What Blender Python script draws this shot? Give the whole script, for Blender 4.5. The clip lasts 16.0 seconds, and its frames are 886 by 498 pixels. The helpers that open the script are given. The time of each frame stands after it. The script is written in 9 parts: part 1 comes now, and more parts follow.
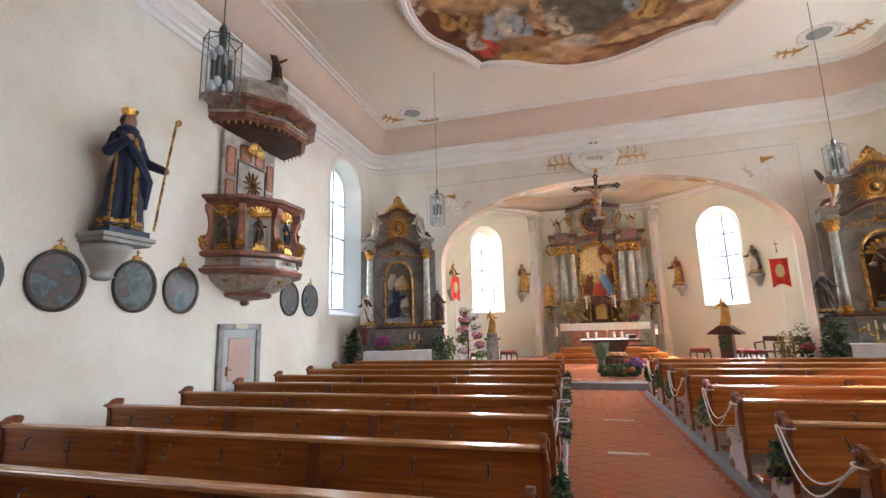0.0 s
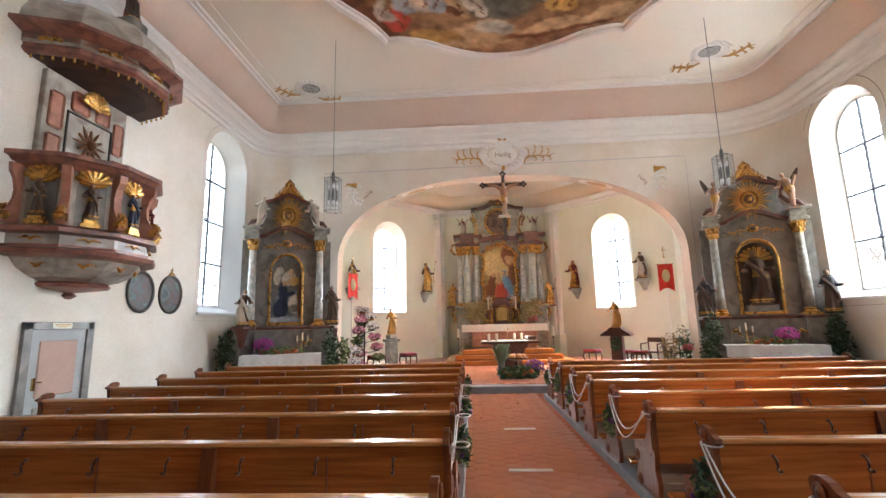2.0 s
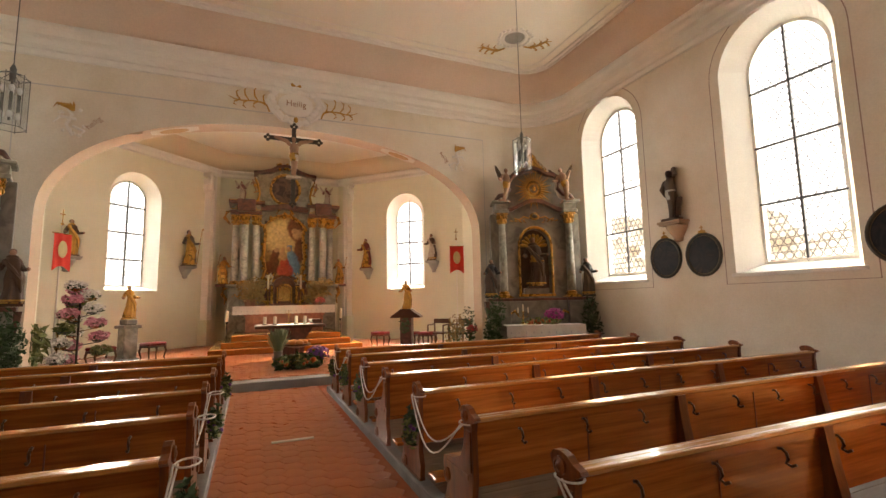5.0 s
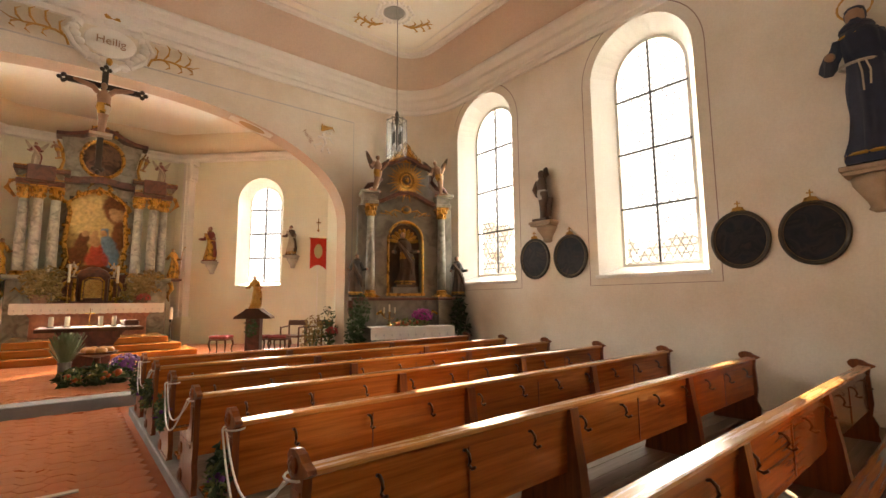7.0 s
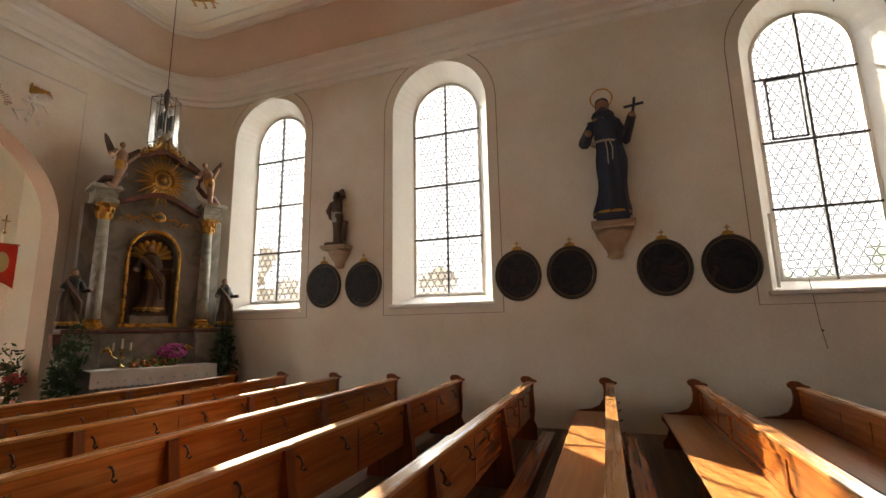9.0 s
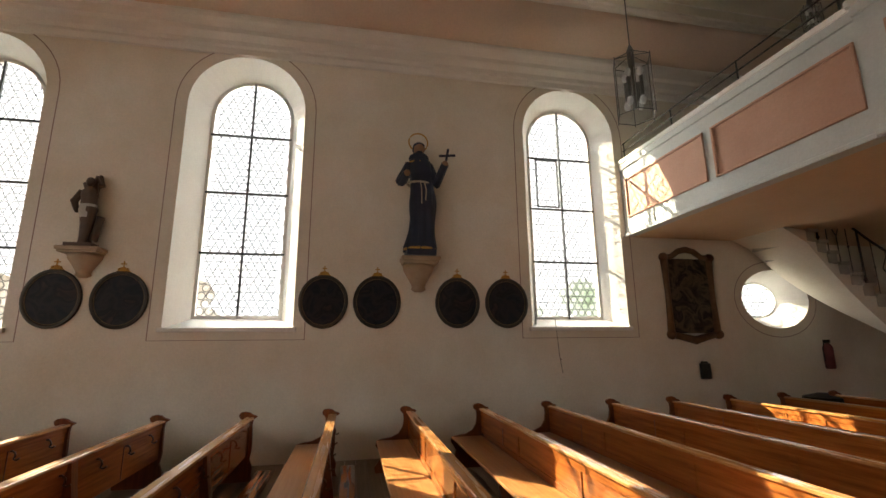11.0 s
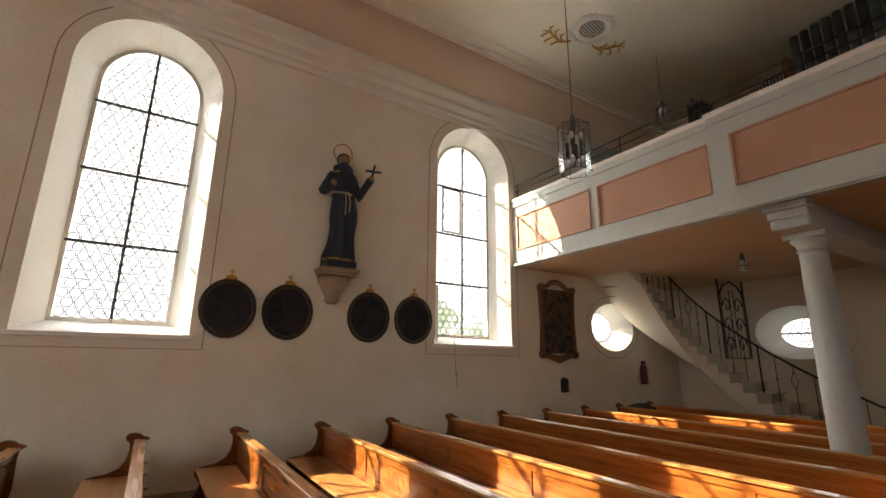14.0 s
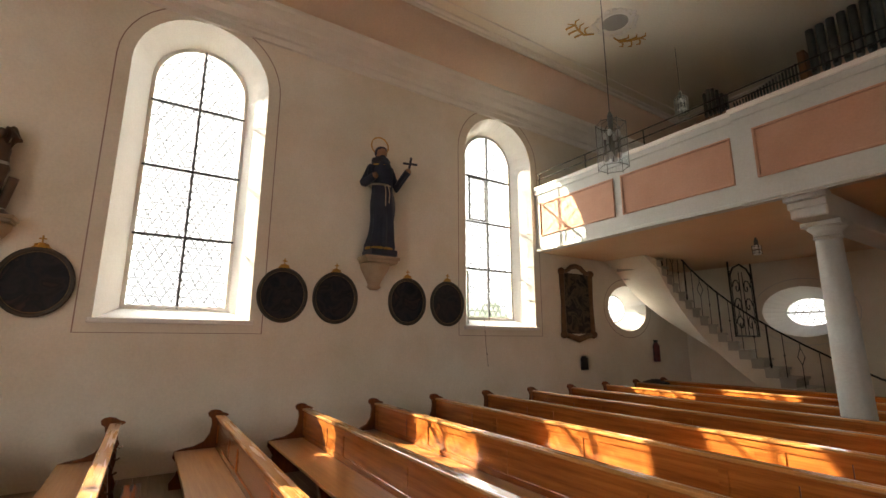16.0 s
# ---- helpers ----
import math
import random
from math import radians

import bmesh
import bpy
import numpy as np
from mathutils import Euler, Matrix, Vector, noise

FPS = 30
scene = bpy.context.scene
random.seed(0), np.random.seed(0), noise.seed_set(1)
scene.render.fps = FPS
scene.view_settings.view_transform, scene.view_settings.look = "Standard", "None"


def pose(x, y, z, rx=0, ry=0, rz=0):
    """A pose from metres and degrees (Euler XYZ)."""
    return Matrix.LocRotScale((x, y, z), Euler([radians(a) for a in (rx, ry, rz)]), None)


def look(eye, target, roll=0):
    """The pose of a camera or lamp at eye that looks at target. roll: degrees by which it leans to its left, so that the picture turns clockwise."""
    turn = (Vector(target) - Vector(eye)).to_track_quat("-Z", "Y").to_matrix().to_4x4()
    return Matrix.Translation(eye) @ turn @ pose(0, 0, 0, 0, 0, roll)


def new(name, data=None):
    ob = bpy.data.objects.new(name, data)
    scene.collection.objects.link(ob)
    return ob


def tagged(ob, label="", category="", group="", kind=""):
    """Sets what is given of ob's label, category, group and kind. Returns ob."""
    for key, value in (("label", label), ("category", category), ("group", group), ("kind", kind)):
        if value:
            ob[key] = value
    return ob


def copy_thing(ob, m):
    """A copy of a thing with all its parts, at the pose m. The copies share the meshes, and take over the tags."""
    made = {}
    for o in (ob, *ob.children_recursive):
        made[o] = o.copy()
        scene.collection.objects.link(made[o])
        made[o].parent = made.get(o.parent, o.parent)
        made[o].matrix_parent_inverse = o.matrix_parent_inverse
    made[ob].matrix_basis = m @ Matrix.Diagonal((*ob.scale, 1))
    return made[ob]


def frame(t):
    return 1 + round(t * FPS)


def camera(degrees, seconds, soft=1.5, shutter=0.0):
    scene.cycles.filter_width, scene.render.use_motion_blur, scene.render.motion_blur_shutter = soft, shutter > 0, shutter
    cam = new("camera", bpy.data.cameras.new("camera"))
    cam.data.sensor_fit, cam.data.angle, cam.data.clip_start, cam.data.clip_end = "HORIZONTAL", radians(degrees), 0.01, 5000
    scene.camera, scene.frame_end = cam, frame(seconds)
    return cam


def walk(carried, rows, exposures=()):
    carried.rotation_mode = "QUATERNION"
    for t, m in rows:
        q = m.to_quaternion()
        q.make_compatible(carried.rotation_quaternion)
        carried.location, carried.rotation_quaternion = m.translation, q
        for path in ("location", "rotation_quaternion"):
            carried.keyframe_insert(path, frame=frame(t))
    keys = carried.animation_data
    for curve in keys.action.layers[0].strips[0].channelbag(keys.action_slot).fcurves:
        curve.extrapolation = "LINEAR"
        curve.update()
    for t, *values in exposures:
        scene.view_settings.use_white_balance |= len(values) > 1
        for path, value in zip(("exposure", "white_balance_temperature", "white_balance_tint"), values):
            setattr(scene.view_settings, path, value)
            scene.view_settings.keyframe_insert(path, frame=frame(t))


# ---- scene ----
cam = camera(89.2, 16.0)
PATH = [
    (0, (-0.355, 0.141, 1.568), (-0.88, 2.041, 1.904), -1.6),
    (0.5, (-0.339, 0.358, 1.573), (-0.741, 2.288, 1.908), -1.6),
    (1, (-0.377, 0.617, 1.561), (-0.695, 2.564, 1.893), -1.5),
    (1.5, (-0.41, 0.855, 1.563), (-0.654, 2.812, 1.895), -1.3),
    (2, (-0.386, 1.065, 1.553), (-0.503, 3.034, 1.883), -1.3),
    (2.5, (-0.347, 1.286, 1.548), (-0.374, 3.26, 1.867), -1.3),
    (3, (-0.353, 1.507, 1.53), (-0.252, 3.48, 1.839), -1.4),
    (3.5, (-0.359, 1.765, 1.527), (-0.065, 3.721, 1.818), -1.7),
    (4, (-0.294, 1.996, 1.52), (0.213, 3.912, 1.786), -1.8),
    (4.5, (-0.248, 2.237, 1.552), (0.414, 4.109, 1.791), -1.6),
    (4.7, (-0.243, 2.339, 1.553), (0.463, 4.196, 1.787), -1.4),
    (6.8, (0.313, 3.283, 1.472), (1.548, 4.839, 1.706), -0.5),
    (7, (0.329, 3.338, 1.475), (1.599, 4.866, 1.709), -0.4),
    (7.5, (0.35, 3.541, 1.5), (1.746, 4.954, 1.735), -0.4),
    (8, (0.366, 3.706, 1.512), (1.96, 4.89, 1.752), -0.9),
    (8.5, (0.411, 3.961, 1.526), (2.17, 4.877, 1.782), -1.1),
    (9, (0.434, 4.203, 1.512), (2.29, 4.862, 1.858), -1.0),
    (9.5, (0.381, 4.457, 1.561), (2.312, 4.79, 1.959), -1.1),
    (10, (0.361, 4.64, 1.68), (2.325, 4.65, 2.056), -1.1),
    (12.3, (0.537, 5.483, 1.663), (2.341, 4.777, 2.158), 0.3),
    (12.5, (0.557, 5.55, 1.662), (2.336, 4.783, 2.158), 0.5),
    (13, (0.61, 5.74, 1.665), (2.324, 4.837, 2.162), 0.6),
    (13.5, (0.584, 6.035, 1.656), (2.251, 5.046, 2.148), 0.7),
    (14, (0.623, 6.246, 1.651), (2.266, 5.211, 2.129), 0.7),
    (14.5, (0.703, 6.399, 1.625), (2.347, 5.352, 2.07), 0.6),
    (15, (0.755, 6.535, 1.635), (2.401, 5.477, 2.053), 0.5),
    (15.5, (0.7, 6.786, 1.639), (2.344, 5.721, 2.045), 0.2),
    (16, (0.596, 7.023, 1.656), (2.245, 5.963, 2.054), 0.1),
]
EXPOSURES = [(0, 3.74, 5550, 8), (2.2, 3.74, 5650, 8), (3.3, 3.46, 6300, 10), (4.0, 3.14, 7100, 11), (4.5, 3.06, 7500, 12), (6.8, 3.30, 7900, 12), (8.0, 2.97, 7900, 12), (9.3, 2.36, 7000, 10), (10.0, 2.36, 6900, 8), (13.5, 2.50, 7100, 10), (16, 2.66, 7200, 10)]
walk(cam, [(t, look(eye, target, roll)) for t, eye, target, roll in PATH], EXPOSURES)


# ---- world, sun, window light ----
SUN_AZ, SUN_EL = radians(40.5), radians(34.0)   # from +x towards +y; height over the horizon
world = bpy.data.worlds.new("sky")
scene.world = world
world.use_nodes = True
wn = world.node_tree
sky = wn.nodes.new("ShaderNodeTexSky")
sky.sky_type, sky.sun_disc = "NISHITA", False
sky.sun_elevation, sky.sun_rotation = SUN_EL, radians(90) - SUN_AZ
wn.links.new(sky.outputs[0], wn.nodes["Background"].inputs[0])
wn.nodes["Background"].inputs[1].default_value = 0.09
sun = new("sun", bpy.data.lights.new("sun", "SUN"))
sun.data.energy, sun.data.angle, sun.data.color = 5.0, radians(0.53), (1.0, 0.92, 0.72)
sun_dir = Vector((math.cos(SUN_EL) * math.cos(SUN_AZ), math.cos(SUN_EL) * math.sin(SUN_AZ), math.sin(SUN_EL)))
sun.matrix_world = look(sun_dir * 40, (0, 0, 0))


def window_light(name, eye, target, w, h, watts, color=(0.95, 0.97, 0.965)):
    """Daylight of the sky that stands in a window's opening."""
    la = bpy.data.lights.new(name, "AREA")
    la.shape, la.size, la.size_y, la.energy, la.color = "RECTANGLE", w, h, watts, color
    ob = new(name, la)
    ob.matrix_world = look(eye, target)
    return ob


# ---- materials ----
def node_mat(name):
    m = bpy.data.materials.new(name)
    m.use_nodes = True
    nt = m.node_tree
    return m, nt, nt.nodes["Principled BSDF"]


def mat(name, c1, c2=None, rough=0.6, metal=0.0, scale=2.0, fine=40.0, bump=0.15, stretch=(1, 1, 1), spread=0.0, gloss_var=0.1, coat=0.0, detail=6.0, spec=0.35):
    """A surface with two scales of variation: broad blotches between c1 and c2, and a fine grain in colour, gloss and relief."""
    c2 = c2 or tuple(v * 0.8 for v in c1)
    m, nt, b = node_mat(name)
    N, L = nt.nodes.new, nt.links.new
    tc, mp = N("ShaderNodeTexCoord"), N("ShaderNodeMapping")
    mp.inputs["Scale"].default_value = stretch
    L(tc.outputs["Object"], mp.inputs["Vector"])
    n1, n2 = N("ShaderNodeTexNoise"), N("ShaderNodeTexNoise")
    n1.inputs["Scale"].default_value, n1.inputs["Detail"].default_value, n1.inputs["Roughness"].default_value = scale, detail, 0.6
    n2.inputs["Scale"].default_value, n2.inputs["Detail"].default_value = fine, 4.0
    L(mp.outputs[0], n1.inputs["Vector"]); L(mp.outputs[0], n2.inputs["Vector"])
    r1 = N("ShaderNodeMapRange")
    r1.inputs[1].default_value, r1.inputs[2].default_value = 0.3, 0.7
    L(n1.outputs[0], r1.inputs[0])
    mx = N("ShaderNodeMix"); mx.data_type = "RGBA"
    mx.inputs[6].default_value, mx.inputs[7].default_value = (*c1, 1), (*c2, 1)
    L(r1.outputs[0], mx.inputs[0])
    hs = N("ShaderNodeHueSaturation")
    vr = N("ShaderNodeMapRange")
    vr.inputs[3].default_value, vr.inputs[4].default_value = 0.9, 1.1
    L(n2.outputs[0], vr.inputs[0])
    L(mx.outputs[2], hs.inputs["Color"])
    if spread:
        oi, ad = N("ShaderNodeObjectInfo"), N("ShaderNodeMath")
        rr = N("ShaderNodeMapRange")
        rr.inputs[3].default_value, rr.inputs[4].default_value = -spread, spread
        L(oi.outputs["Random"], rr.inputs[0])
        L(vr.outputs[0], ad.inputs[0]); L(rr.outputs[0], ad.inputs[1])
        L(ad.outputs[0], hs.inputs["Value"])
    else:
        L(vr.outputs[0], hs.inputs["Value"])
    L(hs.outputs[0], b.inputs["Base Color"])
    gr = N("ShaderNodeMapRange")
    gr.inputs[3].default_value, gr.inputs[4].default_value = max(0.02, rough - gloss_var), min(1, rough + gloss_var)
    L(n1.outputs[0], gr.inputs[0]); L(gr.outputs[0], b.inputs["Roughness"])
    b.inputs["Metallic"].default_value = metal
    b.inputs["Coat Weight"].default_value = coat
    b.inputs["Specular IOR Level"].default_value = spec
    if bump:
        bp = N("ShaderNodeBump")
        bp.inputs["Strength"].default_value, bp.inputs["Distance"].default_value = bump, 0.02
        L(n2.outputs[0], bp.inputs["Height"]); L(bp.outputs[0], b.inputs["Normal"])
    return m


def wood_mat(name, c1, c2, axis, rough=0.3, spread=0.05, coat=0.0, spec=0.3):
    """Varnished wood with grain along one axis."""
    stretch = [26, 26, 26]
    stretch[axis] = 1.3
    return mat(name, c1, c2, rough=rough, scale=1.0, fine=2.6, bump=0.06, stretch=tuple(stretch), spread=spread, gloss_var=0.06, coat=coat, detail=8, spec=spec)


def marble_mat(name, c1, c2, rough=0.35, scale=3.0):
    m, nt, b = node_mat(name)
    N, L = nt.nodes.new, nt.links.new
    tc, n1, n2 = N("ShaderNodeTexCoord"), N("ShaderNodeTexNoise"), N("ShaderNodeTexNoise")
    n1.inputs["Scale"].default_value, n1.inputs["Detail"].default_value, n1.inputs["Distortion"].default_value = scale, 9, 1.6
    n2.inputs["Scale"].default_value, n2.inputs["Detail"].default_value = scale * 9, 5
    L(tc.outputs["Object"], n1.inputs["Vector"]); L(tc.outputs["Object"], n2.inputs["Vector"])
    cr = N("ShaderNodeValToRGB")
    cr.color_ramp.elements[0].position, cr.color_ramp.elements[0].color = 0.34, (*c2, 1)
    cr.color_ramp.elements[1].position, cr.color_ramp.elements[1].color = 0.62, (*c1, 1)
    mid = cr.color_ramp.elements.new(0.5); mid.color = (*[(a * 0.6 + q * 0.4) for a, q in zip(c1, c2)], 1)
    L(n1.outputs[0], cr.inputs[0]); L(cr.outputs[0], b.inputs["Base Color"])
    b.inputs["Roughness"].default_value = rough
    bp = N("ShaderNodeBump"); bp.inputs["Strength"].default_value, bp.inputs["Distance"].default_value = 0.05, 0.01
    L(n2.outputs[0], bp.inputs["Height"]); L(bp.outputs[0], b.inputs["Normal"])
    return m


def painting_mat(name, colours, scale=1.6, seed=0.0, rough=0.35, lift=1.0):
    """An old oil painting: soft dark patches of the given colours under varnish."""
    m, nt, b = node_mat(name)
    N, L = nt.nodes.new, nt.links.new
    tc, mp, n1, n2 = N("ShaderNodeTexCoord"), N("ShaderNodeMapping"), N("ShaderNodeTexNoise"), N("ShaderNodeTexNoise")
    mp.inputs["Location"].default_value = (seed, seed * 0.7, seed * 1.3)
    oi = N("ShaderNodeObjectInfo"); vm = N("ShaderNodeVectorMath"); vm.operation = "SCALE"; cx = N("ShaderNodeCombineXYZ")
    L(oi.outputs["Random"], cx.inputs[0]); L(oi.outputs["Random"], cx.inputs[2])
    L(cx.outputs[0], vm.inputs[0]); vm.inputs["Scale"].default_value = 30.0
    va = N("ShaderNodeVectorMath")
    L(tc.outputs["Object"], mp.inputs["Vector"]); L(mp.outputs[0], va.inputs[0]); L(vm.outputs[0], va.inputs[1])
    n1.inputs["Scale"].default_value, n1.inputs["Detail"].default_value, n1.inputs["Distortion"].default_value = scale, 5, 0.8
    n2.inputs["Scale"].default_value, n2.inputs["Detail"].default_value = 60, 4
    L(va.outputs[0], n1.inputs["Vector"]); L(tc.outputs["Object"], n2.inputs["Vector"])
    cr = N("ShaderNodeValToRGB")
    els = cr.color_ramp.elements
    k = len(colours)
    for i, c in enumerate(colours):
        pos = 0.3 + 0.4 * i / (k - 1)
        e = els[i] if i < 2 else els.new(pos)
        e.position, e.color = pos, (*[v * lift for v in c], 1)
    L(n1.outputs[0], cr.inputs[0]); L(cr.outputs[0], b.inputs["Base Color"])
    b.inputs["Roughness"].default_value = rough
    b.inputs["Specular IOR Level"].default_value = 0.15
    bp = N("ShaderNodeBump"); bp.inputs["Strength"].default_value, bp.inputs["Distance"].default_value = 0.08, 0.005
    L(n2.outputs[0], bp.inputs["Height"]); L(bp.outputs[0], b.inputs["Normal"])
    return m


def glass_mat(name, tint=(0.95, 0.97, 0.96), gloss=0.08, rough=0.03):
    m, nt, b = node_mat(name)
    N, L = nt.nodes.new, nt.links.new
    tr, gl, mx = N("ShaderNodeBsdfTransparent"), N("ShaderNodeBsdfGlossy"), N("ShaderNodeMixShader")
    tr.inputs[0].default_value = (*tint, 1)
    gl.inputs["Roughness"].default_value = rough
    mx.inputs[0].default_value = gloss
    L(tr.outputs[0], mx.inputs[1]); L(gl.outputs[0], mx.inputs[2])
    L(mx.outputs[0], nt.nodes["Material Output"].inputs["Surface"])
    return m


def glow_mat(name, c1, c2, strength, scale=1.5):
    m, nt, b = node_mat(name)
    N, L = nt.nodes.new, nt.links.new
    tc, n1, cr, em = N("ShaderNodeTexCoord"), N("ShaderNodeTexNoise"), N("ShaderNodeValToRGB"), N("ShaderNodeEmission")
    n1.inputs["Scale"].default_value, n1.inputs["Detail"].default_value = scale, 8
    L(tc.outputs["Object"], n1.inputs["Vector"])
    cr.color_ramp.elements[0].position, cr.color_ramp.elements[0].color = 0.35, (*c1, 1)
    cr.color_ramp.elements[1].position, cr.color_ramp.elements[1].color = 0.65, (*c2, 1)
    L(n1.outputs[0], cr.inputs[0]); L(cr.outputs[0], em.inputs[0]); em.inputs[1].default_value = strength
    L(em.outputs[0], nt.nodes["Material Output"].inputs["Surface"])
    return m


PLASTER = mat("plaster", (0.81, 0.765, 0.69), (0.655, 0.57, 0.45), rough=0.9, scale=0.55, fine=35, bump=0.12, gloss_var=0.05)
PLASTER_CHANCEL = mat("plaster_cream", (0.78, 0.765, 0.635), (0.71, 0.69, 0.56), rough=0.9, scale=0.5, fine=35, bump=0.1, gloss_var=0.05)
CEILING = mat("ceiling_plaster", (0.82, 0.785, 0.70), (0.77, 0.73, 0.645), rough=0.92, scale=0.4, fine=30, bump=0.06, gloss_var=0.05)
PINK = mat("pink_plaster", (0.70, 0.56, 0.465), (0.63, 0.49, 0.40), rough=0.9, scale=0.6, fine=30, bump=0.06)
STUCCO = mat("white_stucco", (0.82, 0.79, 0.75), (0.76, 0.73, 0.69), rough=0.85, scale=1.5, fine=50, bump=0.08)
LINE = mat("painted_line", (0.30, 0.20, 0.17), (0.38, 0.27, 0.23), rough=0.9)
GREYLINE = mat("grey_line", (0.50, 0.48, 0.47), (0.58, 0.55, 0.53), rough=0.9)
GOLD = mat("gilding", (0.66, 0.36, 0.085), (0.38, 0.19, 0.04), rough=0.28, metal=0.7, scale=8, fine=60, bump=0.2)
GOLDPAINT = mat("gold_paint", (0.56, 0.31, 0.06), (0.40, 0.20, 0.035), rough=0.45, metal=0.0, scale=8, fine=60, bump=0.1)
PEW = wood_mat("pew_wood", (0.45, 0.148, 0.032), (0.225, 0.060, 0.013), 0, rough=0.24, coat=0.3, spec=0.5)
# rail colour lifted above the pew wood to carry the sun's yellow
PEWRAIL = wood_mat("pew_rail_sunlit_wood", (0.56, 0.27, 0.09), (0.42, 0.17, 0.045), 0, rough=0.27, coat=0.35, spec=0.7)
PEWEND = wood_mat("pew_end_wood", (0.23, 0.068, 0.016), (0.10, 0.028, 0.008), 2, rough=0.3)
# seat colour lifted likewise, sunlight mixed into the wood tone
PEWSEAT = wood_mat("pew_seat_sunlit_wood", (0.48, 0.225, 0.075), (0.36, 0.145, 0.045), 0, rough=0.3)
FLOORWOOD = wood_mat("platform_boards", (0.21, 0.14, 0.09), (0.15, 0.10, 0.06), 0, rough=0.55, coat=0.0)
SILLSTONE = mat("grey_sill", (0.22, 0.20, 0.185), (0.15, 0.135, 0.12), rough=0.6, scale=3, fine=40)
STEPSTONE = mat("grey_step_stone", (0.25, 0.245, 0.24), (0.18, 0.175, 0.17), rough=0.55, scale=2, fine=50)
TERRA = mat("terracotta", (0.47, 0.145, 0.058), (0.40, 0.115, 0.044), rough=0.30, scale=3, fine=60, bump=0.08, spread=0.05)
JOINT = mat("tile_joint", (0.42, 0.135, 0.06), (0.36, 0.11, 0.046), rough=0.9, scale=5)
IRON = mat("dark_iron", (0.025, 0.024, 0.023), (0.045, 0.04, 0.036), rough=0.5, metal=0.6, scale=10, fine=80)
LEAD = mat("lead_came", (0.13, 0.13, 0.14), (0.09, 0.09, 0.10), rough=0.6, metal=0.4, scale=10)
BARS = mat("window_bar", (0.07, 0.07, 0.075), (0.05, 0.05, 0.055), rough=0.6, scale=10)
GLASS = glass_mat("window_glass")
CLEAR = glass_mat("lantern_glass", (0.88, 0.92, 0.95), 0.16, 0.08)
BRASS = mat("brass_hook", (0.13, 0.065, 0.03), (0.08, 0.04, 0.02), rough=0.3, metal=0.7, scale=20)


# ---- building helpers ----
def thing(name, label, category, group="", at=None, kind=""):
    ob = new(name)
    ob.empty_display_size = 0.1
    if at is not None:
        ob.matrix_basis = at
    return tagged(ob, label, category, group, kind)


def finish(bm, smooth):
    bmesh.ops.recalc_face_normals(bm, faces=bm.faces)
    if smooth:
        for f in bm.faces:
            f.smooth = True


def to_mesh(name, bm, mats, smooth=False):
    finish(bm, smooth)
    me = bpy.data.meshes.new(name)
    bm.to_mesh(me)
    bm.free()
    for m in (mats if isinstance(mats, (list, tuple)) else [mats]):
        me.materials.append(m)
    return me


def part(name, bm, material, parent=None, label="", smooth=False, at=None, kind=""):
    """Links a bmesh as one mesh object under a thing or a part."""
    ob = new(name, to_mesh(name, bm, material, smooth))
    if parent is not None:
        ob.parent = parent
    if at is not None:
        ob.matrix_basis = at
    return tagged(ob, label, kind=kind)


def solid(name, bm, material, label, category, kind="structure", smooth=False, at=None, group=""):
    ob = new(name, to_mesh(name, bm, material, smooth))
    if at is not None:
        ob.matrix_basis = at
    return tagged(ob, label, category, group, kind)


def BM():
    return bmesh.new()


def box(bm, x0, x1, y0, y1, z0, z1, mi=0, bevel=0.0):
    r = bmesh.ops.create_cube(bm, size=1, matrix=Matrix.LocRotScale(((x0 + x1) / 2, (y0 + y1) / 2, (z0 + z1) / 2), None, (abs(x1 - x0), abs(y1 - y0), abs(z1 - z0))))
    fs = {f for v in r["verts"] for f in v.link_faces}
    for f in fs:
        f.material_index = mi
    if bevel:
        es = list({e for f in fs for e in f.edges})
        bmesh.ops.bevel(bm, geom=es, offset=bevel, segments=1, affect="EDGES")
    return bm


def obox(bm, m, sx, sy, sz, mi=0):
    """A box of those sizes, centred on the pose m."""
    r = bmesh.ops.create_cube(bm, size=1, matrix=m @ Matrix.Diagonal((sx, sy, sz, 1)))
    for f in {f for v in r["verts"] for f in v.link_faces}:
        f.material_index = mi


def prism(bm, pts, m, depth, mi=0):
    """The outline pts (a, b) in the x-z plane of m, carried depth along its y."""
    a = [bm.verts.new(m @ Vector((p[0], 0, p[1]))) for p in pts]
    b = [bm.verts.new(m @ Vector((p[0], depth, p[1]))) for p in pts]
    n = len(pts)
    fs = [bm.faces.new(a), bm.faces.new(b[::-1])]
    for i in range(n):
        fs.append(bm.faces.new((a[i], b[i], b[(i + 1) % n], a[(i + 1) % n])))
    for f in fs:
        f.material_index = mi


def lathe(bm, profile, m=Matrix(), seg=16, mi=0, sx=1.0, sy=1.0, a0=0.0, a1=360.0, caps=True):
    """A turned body: profile of (radius, height), about the z axis of m."""
    full = abs(a1 - a0) >= 359.9
    k = seg if full else seg + 1
    rings = []
    for r, z in profile:
        rings.append([bm.verts.new(m @ Vector((r * sx * math.cos(radians(a0 + (a1 - a0) * i / seg)), r * sy * math.sin(radians(a0 + (a1 - a0) * i / seg)), z))) for i in range(k)])
    fs = []
    for p, q in zip(rings, rings[1:]):
        for i in range(k if full else k - 1):
            j = (i + 1) % k
            fs.append(bm.faces.new((p[i], p[j], q[j], q[i])))
    if caps:
        for r in (rings[0], rings[-1]):
            fs.append(bm.faces.new(r))
    for f in fs:
        f.material_index = mi


